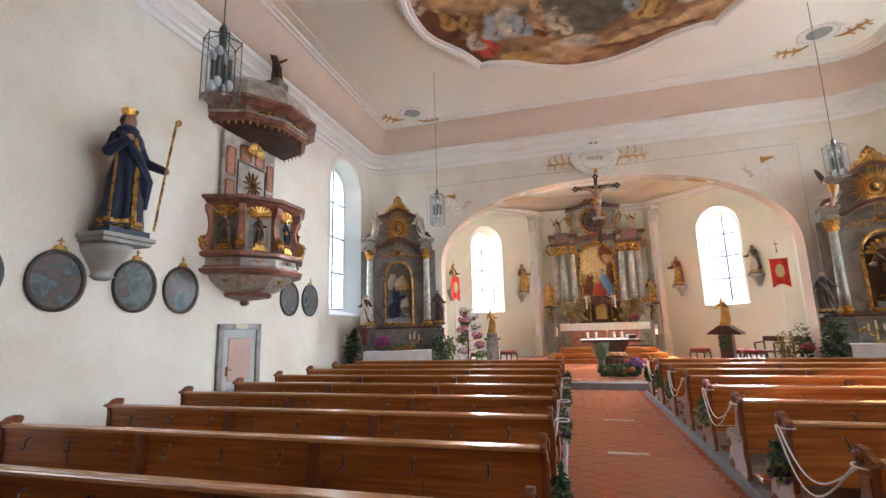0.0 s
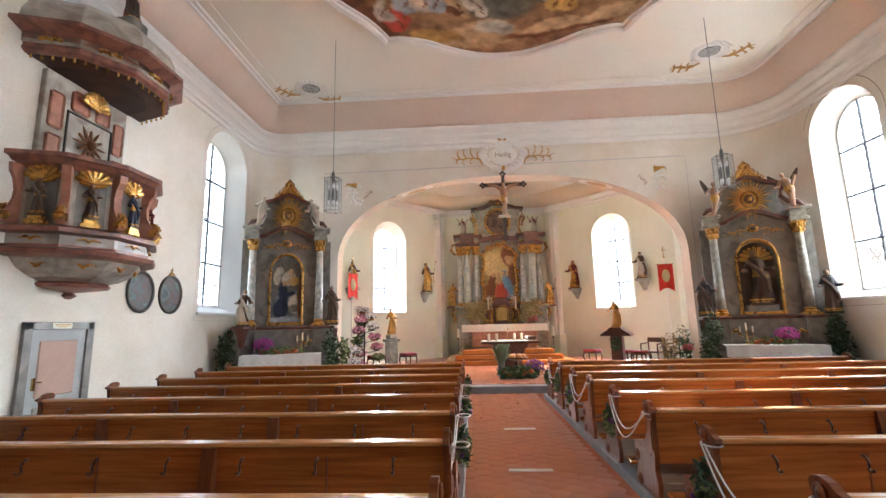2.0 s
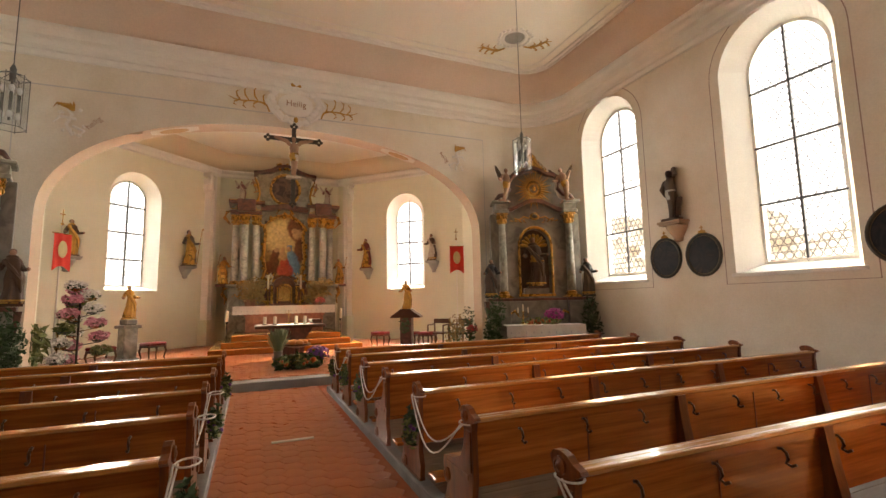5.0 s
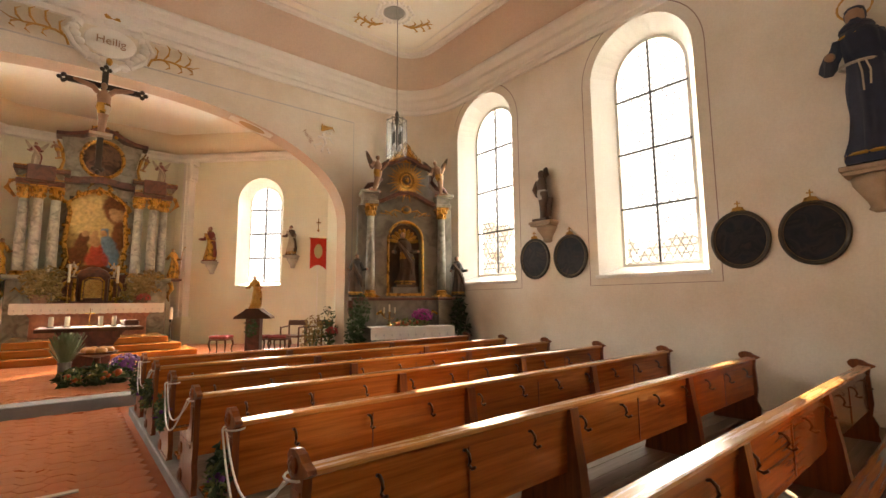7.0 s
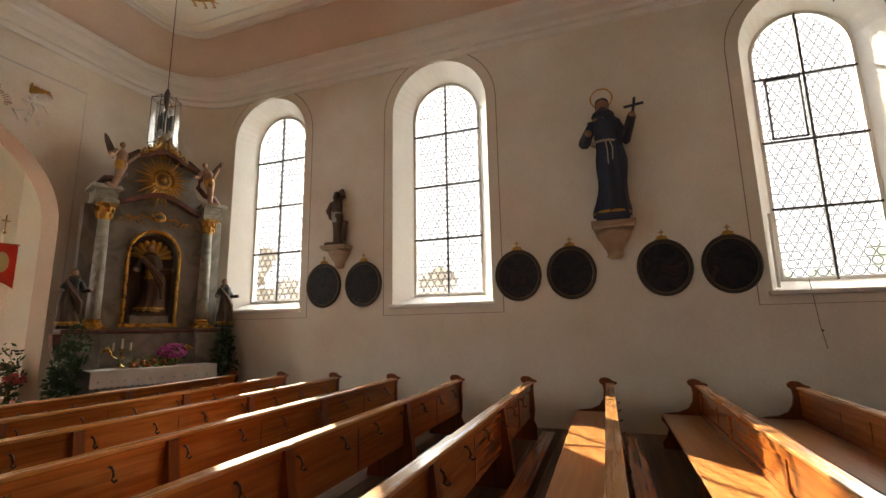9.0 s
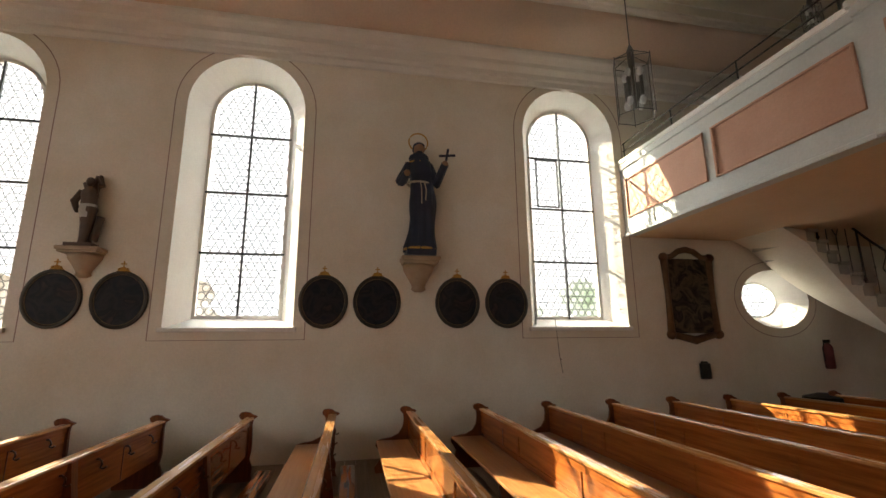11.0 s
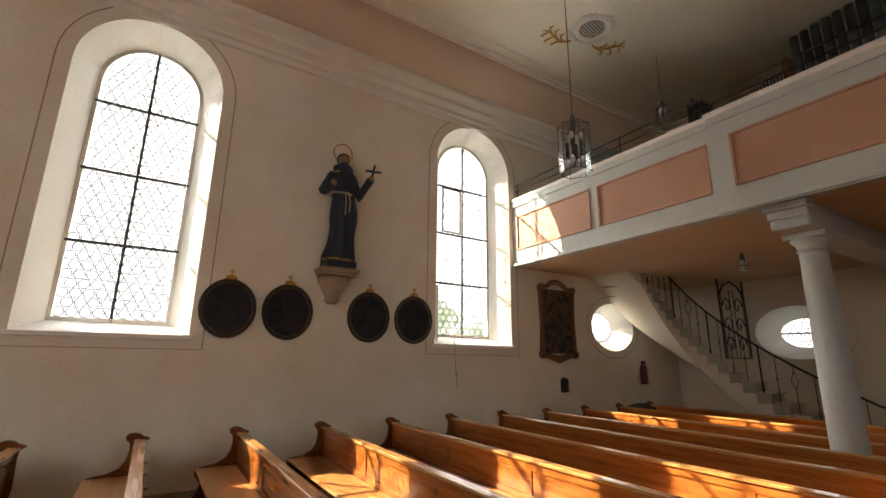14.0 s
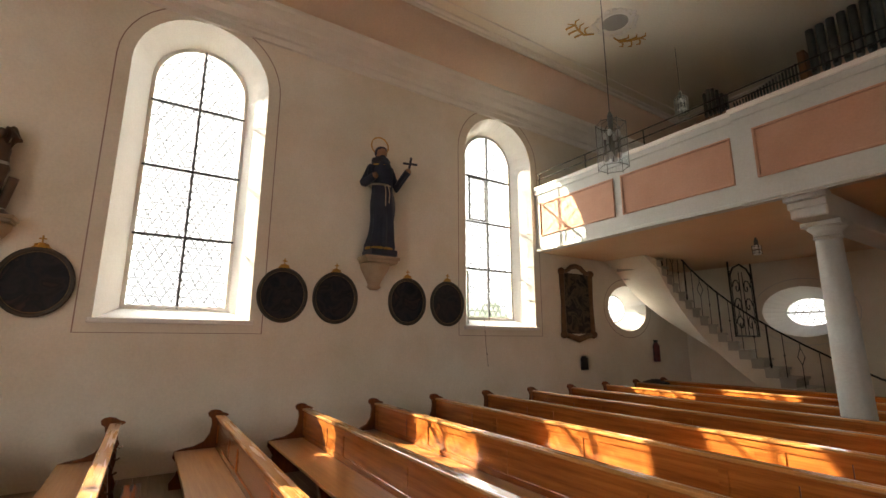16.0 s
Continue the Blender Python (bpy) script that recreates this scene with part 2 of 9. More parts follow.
def tube(bm, pts, r, seg=6, mi=0, closed=False):
    """A round bar along the points."""
    pts = [Vector(p) for p in pts]
    rings, n = [], len(pts)
    for i, p in enumerate(pts):
        a = pts[i - 1] if (i or closed) else p
        b = pts[(i + 1) % n] if (i < n - 1 or closed) else p
        d = (b - a).normalized()
        s = d.cross(Vector((0, 0, 1)) if abs(d.z) < 0.95 else Vector((1, 0, 0))).normalized()
        u = s.cross(d)
        rr = r[i] if isinstance(r, (list, tuple)) else r
        rings.append([bm.verts.new(p + (s * math.cos(2 * math.pi * k / seg) + u * math.sin(2 * math.pi * k / seg)) * rr) for k in range(seg)])
    fs = []
    for i in range(n if closed else n - 1):
        p, q = rings[i], rings[(i + 1) % n]
        for k in range(seg):
            fs.append(bm.faces.new((p[k], p[(k + 1) % seg], q[(k + 1) % seg], q[k])))
    if not closed:
        fs += [bm.faces.new(rings[0]), bm.faces.new(rings[-1])]
    for f in fs:
        f.material_index = mi


def ball(bm, c, r, mi=0, sx=1, sy=1, sz=1, u=10, v=7, m=Matrix()):
    res = bmesh.ops.create_uvsphere(bm, u_segments=u, v_segments=v, radius=r, matrix=m @ Matrix.LocRotScale(c, None, (sx, sy, sz)))
    for f in {f for w in res["verts"] for f in w.link_faces}:
        f.material_index = mi
        f.smooth = True


def sweep(bm, path, profile, closed=False, mi=0):
    """Carries profile (inset to the left of the path, height) along a plan path, mitred."""
    n = len(path)
    rows = []
    for i in range(n):
        p = Vector(path[i])
        a = Vector(path[i - 1]) if (i or closed) else None
        b = Vector(path[(i + 1) % n]) if (i < n - 1 or closed) else None
        d1 = (p - a).normalized() if a is not None else (b - p).normalized()
        d2 = (b - p).normalized() if b is not None else d1
        n1, n2 = Vector((-d1.y, d1.x)), Vector((-d2.y, d2.x))
        nn = (n1 + n2)
        nn = nn / max(0.25, nn.length_squared / 2)
        rows.append([bm.verts.new((p.x + nn.x * o, p.y + nn.y * o, z)) for o, z in profile])
    for i in range(n if closed else n - 1):
        p, q = rows[i], rows[(i + 1) % n]
        for k in range(len(profile) - 1):
            f = bm.faces.new((p[k], q[k], q[k + 1], p[k + 1]))
            f.material_index = mi


# ---- the large structure ----
XR, XL, YF, YB, ZC = 7.42, -6.1, 12.75, -5.2, 7.5     # nave: side walls, chancel arch wall, back wall, ceiling
RC, RCN = 1.45, 0.75                                    # radius of the rounded front corners


def arch_poly(c, w, z0, z1, n=20):
    """A round-headed opening, from its lower left, anticlockwise."""
    zs = z1 - w
    return [(c - w, z0), (c + w, z0)] + [(c + w * math.cos(math.pi * i / n), zs + w * math.sin(math.pi * i / n)) for i in range(n + 1)]


def oval_poly(c, z, a, b, n=28):
    return [(c + a * math.cos(2 * math.pi * i / n), z + b * math.sin(2 * math.pi * i / n)) for i in range(n)]


def wall_mesh(m, outline, holes, depth, thick, mats):
    """A wall in the x-z plane of m with splayed openings: (poly on the face, poly at the glazing), glazing at depth along m's y."""
    from mathutils.geometry import tessellate_polygon
    bm = BM()

    def face(polys, y, mi):
        flat = [[Vector((p[0], p[1], 0)) for p in poly] for poly in polys]
        vs = [bm.verts.new(m @ Vector((p[0], y, p[1]))) for poly in polys for p in poly]
        for t in tessellate_polygon(flat):
            f = bm.faces.new([vs[i] for i in t])
            f.material_index = mi
        return vs
    inner = face([outline] + [h[0] for h in holes], 0, 0)
    outer = face([outline] + [h[1] for h in holes], thick, 0)
    k = n = len(outline)
    for i in range(n):
        bm.faces.new((inner[i], inner[(i + 1) % n], outer[(i + 1) % n], outer[i]))
    for a, b in holes:
        n = len(a)
        ia, oa = inner[k:k + n], outer[k:k + n]
        mid = [bm.verts.new(m @ Vector((p[0], depth, p[1]))) for p in b]
        for i in range(n):
            j = (i + 1) % n
            f = bm.faces.new((ia[i], ia[j], mid[j], mid[i])); f.material_index = 1
            f = bm.faces.new((mid[i], mid[j], oa[j], oa[i])); f.material_index = 1
        k += n
    return bm


def ring_strip(bm, pts, width, m, lift, closed=True):
    """A flat painted line along pts in the x-z plane of m, lifted off the wall."""
    n = len(pts)
    cx = sum(p[0] for p in pts) / n
    cz = sum(p[1] for p in pts) / n
    a, b = [], []
    for i, p in enumerate(pts):
        q, r = Vector(pts[i - 1]) if (i or closed) else Vector(p), Vector(pts[(i + 1) % n]) if (i < n - 1 or closed) else Vector(p)
        d = (r - q)
        d = d.normalized() if d.length else Vector((1, 0))
        nn = Vector((-d.y, d.x)) * width / 2
        a.append(bm.verts.new(m @ Vector((p[0] + nn.x, lift, p[1] + nn.y))))
        b.append(bm.verts.new(m @ Vector((p[0] - nn.x, lift, p[1] - nn.y))))
    for i in range(n if closed else n - 1):
        j = (i + 1) % n
        bm.faces.new((a[i], a[j], b[j], b[i]))


WALL_R = Matrix(((0, 1, 0, XR), (1, 0, 0, 0), (0, 0, 1, 0), (0, 0, 0, 1)))       # local (y, out, z) of the window wall
WALL_L = Matrix(((0, -1, 0, XL), (1, 0, 0, 0), (0, 0, 1, 0), (0, 0, 0, 1)))
WALL_B = Matrix(((1, 0, 0, 0), (0, -1, 0, YB), (0, 0, 1, 0), (0, 0, 0, 1)))
WINS_R = [10.41, 6.74, 1.24]
FACE_W, FACE_Z0, FACE_Z1, GL_W, GL_Z0, GL_Z1, GL_D = 0.88, 1.90, 6.26, 0.65, 2.06, 6.06, 0.42

holes = [(arch_poly(c, FACE_W, FACE_Z0, FACE_Z1), arch_poly(c, GL_W, GL_Z0, GL_Z1)) for c in WINS_R]
OVAL_R = (-2.72, 2.42, 0.74, 0.54)
holes.append((oval_poly(*OVAL_R), oval_poly(OVAL_R[0], OVAL_R[1] + 0.02, 0.46, 0.34)))
solid("wall_south", wall_mesh(WALL_R, [(YB, -0.1), (YF - RC, -0.1), (YF - RC, ZC + 0.3), (YB, ZC + 0.3)], holes, GL_D, 0.6, [PLASTER, STUCCO]), [PLASTER, STUCCO],
      "off-white plastered nave wall with deep splayed window recesses", "wall")
# the second north window is unseen, added to light the pew backs
LWIN, LWIN_ADDED = 11.07, 1.15
solid("wall_north", wall_mesh(WALL_L, [(YB, -0.1), (YF - RCN, -0.1), (YF - RCN, ZC + 0.3), (YB, ZC + 0.3)],
      [(arch_poly(c, FACE_W, FACE_Z0, FACE_Z1 - 0.04), arch_poly(c, GL_W, GL_Z0, GL_Z1 - 0.04)) for c in (LWIN, LWIN_ADDED)], GL_D, 0.6, None), [PLASTER, STUCCO],
      "off-white plastered nave wall behind the pulpit", "wall")
OVAL_B = (4.75, 2.3, 0.80, 0.56)
solid("wall_west", wall_mesh(WALL_B, [(XL, -0.1), (XR, -0.1), (XR, ZC + 0.3), (XL, ZC + 0.3)], [(oval_poly(*OVAL_B), oval_poly(OVAL_B[0], OVAL_B[1], 0.48, 0.33))], GL_D, 0.6, None), [PLASTER, STUCCO],
      "plastered back wall under the organ gallery", "wall")

# chancel arch wall
AC, AW, AS, AT = 0.65, 4.55, 3.25, 5.47


def arch_opening(w, top, n=36):
    pts = [(AC - w, -0.1)] + [(AC - w * math.copysign(abs(math.cos(math.pi * i / n)) ** 0.9, math.cos(math.pi * i / n)), AS + (top - AS) * math.sin(math.pi * i / n) ** 0.9) for i in range(n + 1)] + [(AC + w, -0.1)]
    return pts


WALL_F = Matrix(((1, 0, 0, 0), (0, 1, 0, YF), (0, 0, 1, 0), (0, 0, 0, 1)))
op = arch_opening(AW, AT)
bm = BM()
x0, x1 = XL + RCN, XR - RC
outline = [(x0, -0.1), (x0, ZC + 0.3), (x1, ZC + 0.3), (x1, -0.1)] + op[::-1]
from mathutils.geometry import tessellate_polygon
for y in (0, 0.44):
    vs = [bm.verts.new(WALL_F @ Vector((p[0], y, p[1]))) for p in outline]
    for t in tessellate_polygon([[Vector((p[0], p[1], 0)) for p in outline]]):
        bm.faces.new([vs[i] for i in t])
solid("wall_chancel_arch", bm, [PLASTER], "plastered wall with the wide chancel arch", "wall")
bm = BM()
a = [bm.verts.new(WALL_F @ Vector((p[0], 0, p[1]))) for p in op]
b = [bm.verts.new(WALL_F @ Vector((p[0], 0.44, p[1]))) for p in op]
for i in range(len(op) - 1):
    bm.faces.new((a[i], a[i + 1], b[i + 1], b[i]))
solid("arch_soffit", bm, [mat("buff_arch_plaster", (0.62, 0.48, 0.35), (0.55, 0.42, 0.30), rough=0.9, scale=0.8, fine=30, bump=0.06)], "buff painted soffit of the chancel arch", "arch", smooth=True)
# painted medallions on the soffit
OCHRE = mat("ochre_medallion_paint", (0.55, 0.36, 0.18), (0.46, 0.29, 0.14), rough=0.85, scale=6, fine=40, bump=0.08)
PALEBAND = mat("pale_arch_band", (0.74, 0.68, 0.58), (0.70, 0.63, 0.53), rough=0.9, scale=3, fine=30, bump=0.06)
for i in (13, 25):
    p0, p1, p2 = (Vector((op[k][0], 0, op[k][1])) for k in (i - 1, i, i + 1))
    d = (p2 - p0).normalized()
    nrm = Vector((-d.z, 0, d.x))
    nrm = -nrm if nrm.z > 0 else nrm
    md = Matrix(((d.x, 0, nrm.x, p1.x + nrm.x * 0.014), (0, 1, 0, YF + 0.22), (d.z, 0, nrm.z, p1.z + nrm.z * 0.014), (0, 0, 0, 1)))
    t = thing("arch_medallion", "painted ochre medallion between pale scrolls on the arch soffit", "painted ornament", "medallions on the chancel arch", kind="structure")
    bm = BM(); prism(bm, [(0.58 * math.cos(math.pi * k / 14), 0.16 * math.sin(math.pi * k / 14)) for k in range(28)], md @ Matrix(((1, 0, 0, 0), (0, 0, 1, 0), (0, 1, 0, 0), (0, 0, 0, 1))), 0.004)
    part("pale_ground", bm, PALEBAND, t)
    bm = BM(); prism(bm, [(0.27 * math.cos(math.pi * k / 14), 0.12 * math.sin(math.pi * k / 14)) for k in range(28)], md @ Matrix.Translation((0, 0, 0.004)) @ Matrix(((1, 0, 0, 0), (0, 0, 1, 0), (0, 1, 0, 0), (0, 0, 0, 1))), 0.006)
    part("medallion_field", bm, OCHRE, t)
bm = BM()
ring_strip(bm, [(AC - 4.95, 0), (AC - 4.95, 5.72), (AC + 4.72, 5.80), (AC + 4.72, 0)], 0.03, WALL_F, -0.004, closed=False)
solid("arch_field_line", bm, [GREYLINE], "grey painted line framing the arch field", "trim")

# rounded corners
for nm, cx, a0, a1, rc in (("wall_corner_south", XR - RC, 0, 90, RC), ("wall_corner_north", XL + RCN, 90, 180, RCN)):
    bm = BM()
    for rr in (rc, rc + 0.5):
        ring = [(cx + rr * math.cos(radians(a0 + (a1 - a0) * i / 16)), YF - rc + rr * math.sin(radians(a0 + (a1 - a0) * i / 16))) for i in range(17)]
        lo = [bm.verts.new((x, y, -0.1)) for x, y in ring]
        hi = [bm.verts.new((x, y, ZC + 0.3)) for x, y in ring]
        for i in range(16):
            bm.faces.new((lo[i], lo[i + 1], hi[i + 1], hi[i]))
    solid(nm, bm, [PLASTER], "rounded plastered corner beside the chancel arch", "wall", smooth=True)

# cornice, cove and ceiling follow the walls
PLAN = [(XR, YB), (XR, YF - RC)] + [(XR - RC + RC * math.cos(radians(90 * i / 12)), YF - RC + RC * math.sin(radians(90 * i / 12))) for i in range(1, 12)] + [(XR - RC, YF), (XL + RCN, YF)] + \
       [(XL + RCN + RCN * math.cos(radians(90 + 90 * i / 12)), YF - RCN + RCN * math.sin(radians(90 + 90 * i / 12))) for i in range(1, 12)] + [(XL, YF - RCN), (XL, YB)]
bm = BM()
sweep(bm, PLAN, [(o, z - 0.1) for o, z in ((0.0, 6.36), (0.03, 6.38), (0.03, 6.48), (0.07, 6.50), (0.07, 6.58), (0.12, 6.63), (0.16, 6.66), (0.16, 6.74), (0.22, 6.80), (0.28, 6.83), (0.30, 6.87), (0.30, 6.92), (0.0, 6.95))], closed=True)
solid("cornice", bm, [STUCCO], "white stepped stucco cornice", "cornice")
bm = BM()
sweep(bm, PLAN, [(0.2, 6.81)] + [(0.26 + 0.46 * math.sin(radians(90 * i / 8)) ** 1.2, 6.81 + 0.67 * (1 - math.cos(radians(90 * i / 8)))) for i in range(9)] + [(0.75, ZC)], closed=True)
solid("cove", bm, [PINK], "dusty pink cove between cornice and ceiling", "ceiling", smooth=True)
bm = BM()
sweep(bm, PLAN, [(0.71, 7.47), (0.73, 7.435), (0.77, 7.44), (0.79, 7.47), (0.86, 7.47), (0.88, ZC + 0.003)], closed=True)
sweep(bm, PLAN, [(1.06, ZC + 0.002), (1.065, 7.488), (1.09, 7.488), (1.095, ZC + 0.002)], closed=True)
solid("ceiling_moulding", bm, [STUCCO], "white moulding along the ceiling's edge", "trim")
bm = BM()
box(bm, XL, XR, YB, YF, ZC, ZC + 0.25)
solid("ceiling", bm, [CEILING], "cream plastered flat nave ceiling", "ceiling")

# chancel behind the arch: short side walls, slanted walls with windows, back wall
CX, CYB, CZ = 0.79, 21.04, 7.15
CH = [(CX + 6.05, 13.3), (CX + 6.05, 17.2), (CX + 2.21, CYB), (CX - 2.21, CYB), (CX - 6.05, 17.2), (CX - 6.05, 13.3)]


def chancel_wall(name, p, q, holes):
    p, q = Vector(p), Vector(q)
    d = (q - p)
    ln = d.length
    d = d.normalized()
    out = Vector((d.y, -d.x))
    m = Matrix(((d.x, out.x, 0, p.x), (d.y, out.y, 0, p.y), (0, 0, 1, 0), (0, 0, 0, 1)))
    solid(name, wall_mesh(m, [(0, 0), (ln, 0), (ln, CZ + 0.2), (0, CZ + 0.2)], holes, GL_D, 0.5, None), [PLASTER_CHANCEL, STUCCO], "cream plastered chancel wall", "wall")
    return m, ln


CW = (0.80, 2.06, 5.74, 0.57, 2.18, 5.52)
CWU = 2.36
cwh = [(arch_poly(CWU, CW[0], CW[1], CW[2]), arch_poly(CWU, CW[3], CW[4], CW[5]))]
chancel_wall("wall_chancel_side_south", CH[0], CH[1], [])
M_CS, L_CS = chancel_wall("wall_chancel_slant_south", CH[1], CH[2], cwh)
chancel_wall("wall_chancel_back", CH[2], CH[3], [])
M_CN, L_CN = chancel_wall("wall_chancel_slant_north", CH[3], CH[4], [(arch_poly(L_CS - CWU, CW[0], CW[1], CW[2]), arch_poly(L_CS - CWU, CW[3], CW[4], CW[5]))])
chancel_wall("wall_chancel_side_north", CH[4], CH[5], [])
bm = BM()
vs = [bm.verts.new((x, y, CZ)) for x, y in CH]
vt = [bm.verts.new((x, y, CZ + 0.2)) for x, y in CH]
bm.faces.new(vs); bm.faces.new(vt[::-1])
for i in range(6):
    bm.faces.new((vs[i], vs[(i + 1) % 6], vt[(i + 1) % 6], vt[i]))
solid("chancel_ceiling", bm, [CEILING], "cream plastered chancel ceiling", "ceiling")
bm = BM()
sweep(bm, CH, [(0.0, 6.36), (0.05, 6.40), (0.05, 6.50), (0.14, 6.58), (0.14, 6.64), (0.0, 6.66)], closed=True)
solid("chancel_cornice", bm, [STUCCO], "white stucco cornice round the chancel", "cornice")
bm = BM()
sweep(bm, CH, [(0.05, 6.65)] + [(0.08 + 0.55 * math.sin(radians(90 * i / 6)), 6.65 + 0.5 * (1 - math.cos(radians(90 * i / 6)))) for i in range(7)], closed=True)
solid("chancel_cove", bm, [mat("beige_cove_plaster", (0.70, 0.60, 0.46), (0.64, 0.54, 0.40), rough=0.9, scale=0.6, fine=30, bump=0.06)], "beige cove round the chancel ceiling", "ceiling", smooth=True)
# pilasters in the bends of the chancel
for p, rot in (((3.38, 20.66), 38), ((-1.78, 20.68), -38)):
    t = thing("pilaster", "white plastered pilaster with a leafy capital", "pilaster", "pilasters in the chancel", pose(p[0], p[1], 0.15, 0, 0, rot + 180), kind="structure")
    bm = BM(); box(bm, -0.27, 0.27, -0.05, 0.14, 0, 6.0)
    box(bm, -0.34, -0.30, -0.05, 0.05, 0, 6.2); box(bm, 0.30, 0.34, -0.05, 0.05, 0, 6.2)
    part("shaft", bm, STUCCO, t)
    bm = BM(); box(bm, -0.36, 0.36, -0.05, 0.22, 0, 0.9, bevel=0.02)
    part("pedestal", bm, PLASTER_CHANCEL, t)
    bm = BM(); box(bm, -0.34, 0.34, -0.05, 0.2, 5.5, 5.56); box(bm, -0.38, 0.38, -0.05, 0.24, 6.08, 6.2)
    for i in range(5):
        for j in range(2):
            ball(bm, (-0.26 + 0.13 * i, 0.17, 5.68 + 0.22 * j), 0.085, sx=0.8, sy=0.7, sz=1.5, u=8, v=6)
    for s in (-1, 1):
        lathe(bm, [(0.09, 0), (0.06, 0.04), (0.02, 0.05)], Matrix.Translation((s * 0.3, 0.2, 6.02)) @ pose(0, 0, 0, -90), 12)
    part("capital", bm, STUCCO, t)

# floors
bm = BM(); box(bm, XL - 0.5, XR + 0.5, YB - 0.5, 11.56, -0.3, -0.012)
solid("floor", bm, [JOINT], "mortar bed of the tiled aisle floor", "floor")
bm = BM(); box(bm, CX - 6.5, CX + 6.6, 11.9, 21.5, -0.3, 0.138)
solid("chancel_floor", bm, [JOINT], "raised terracotta chancel floor", "floor")
bm = BM(); box(bm, XL, XR, 11.56, 11.92, -0.3, 0.15, bevel=0.012)
solid("chancel_step", bm, [STEPSTONE], "grey stone step up to the chancel", "step")
for nm, xa, xb in (("pew_platform_south", 1.19, XR), ("pew_platform_north", XL, -0.62)):
    bm = BM()
    y = -2.9
    while y < 10.9:
        box(bm, xa, xb, y, y + 0.145, -0.02, 0.05 + 0.001 * random.random())
        y += 0.15
    solid(nm, bm, [FLOORWOOD], "worn bare floorboards under the pews", "floor")
for nm, xa, xb in (("pew_sill_south", 1.07, 1.19), ("pew_sill_north", -0.62, -0.50)):
    bm = BM(); box(bm, xa, xb, -2.95, 10.95, -0.02, 0.085, bevel=0.01)
    solid(nm, bm, [SILLSTONE], "worn grey sill along the pew ends", "sill")
bm = BM(); box(bm, -400, 400, -400, 400, -0.6, -0.4)
solid("ground", bm, [mat("grass", (0.06, 0.11, 0.03), (0.09, 0.14, 0.05), rough=0.9, scale=0.3, fine=3)], "green churchyard lawn outside", "ground")


# ---- windows ----
def came_rings(bm, poly, pitch, r, wire=0.0075):
    """Leads between round panes: flat rings in a close hexagonal packing, kept inside the opening."""
    xs, zs = [p[0] for p in poly], [p[1] for p in poly]
    x0, x1, z0, z1 = min(xs), max(xs), min(zs), max(zs)

    def inside(x, z):
        c = False
        for i in range(len(poly)):
            (ax, az), (bx, bz) = poly[i - 1], poly[i]
            if (az > z) != (bz > z) and x < (bx - ax) * (z - az) / (bz - az) + ax:
                c = not c
        return c
    row, z = 0, z0 + r
    while z < z1:
        x = x0 + r + (pitch / 2 if row % 2 else 0)
        while x < x1:
            if inside(x, z):
                ring = [(x + r * math.cos(math.pi * k / 6), z + r * math.sin(math.pi * k / 6)) for k in range(12)]
                a = [bm.verts.new((p[0], 0, p[1])) for p in ring]
                b = [bm.verts.new((x + (p[0] - x) * (1 - 2 * wire / r), 0, z + (p[1] - z) * (1 - 2 * wire / r))) for p in ring]
                for k in range(12):
                    bm.faces.new((a[k], a[(k + 1) % 12], b[(k + 1) % 12], b[k]))
            x += pitch
        z += pitch * 0.88
        row += 1


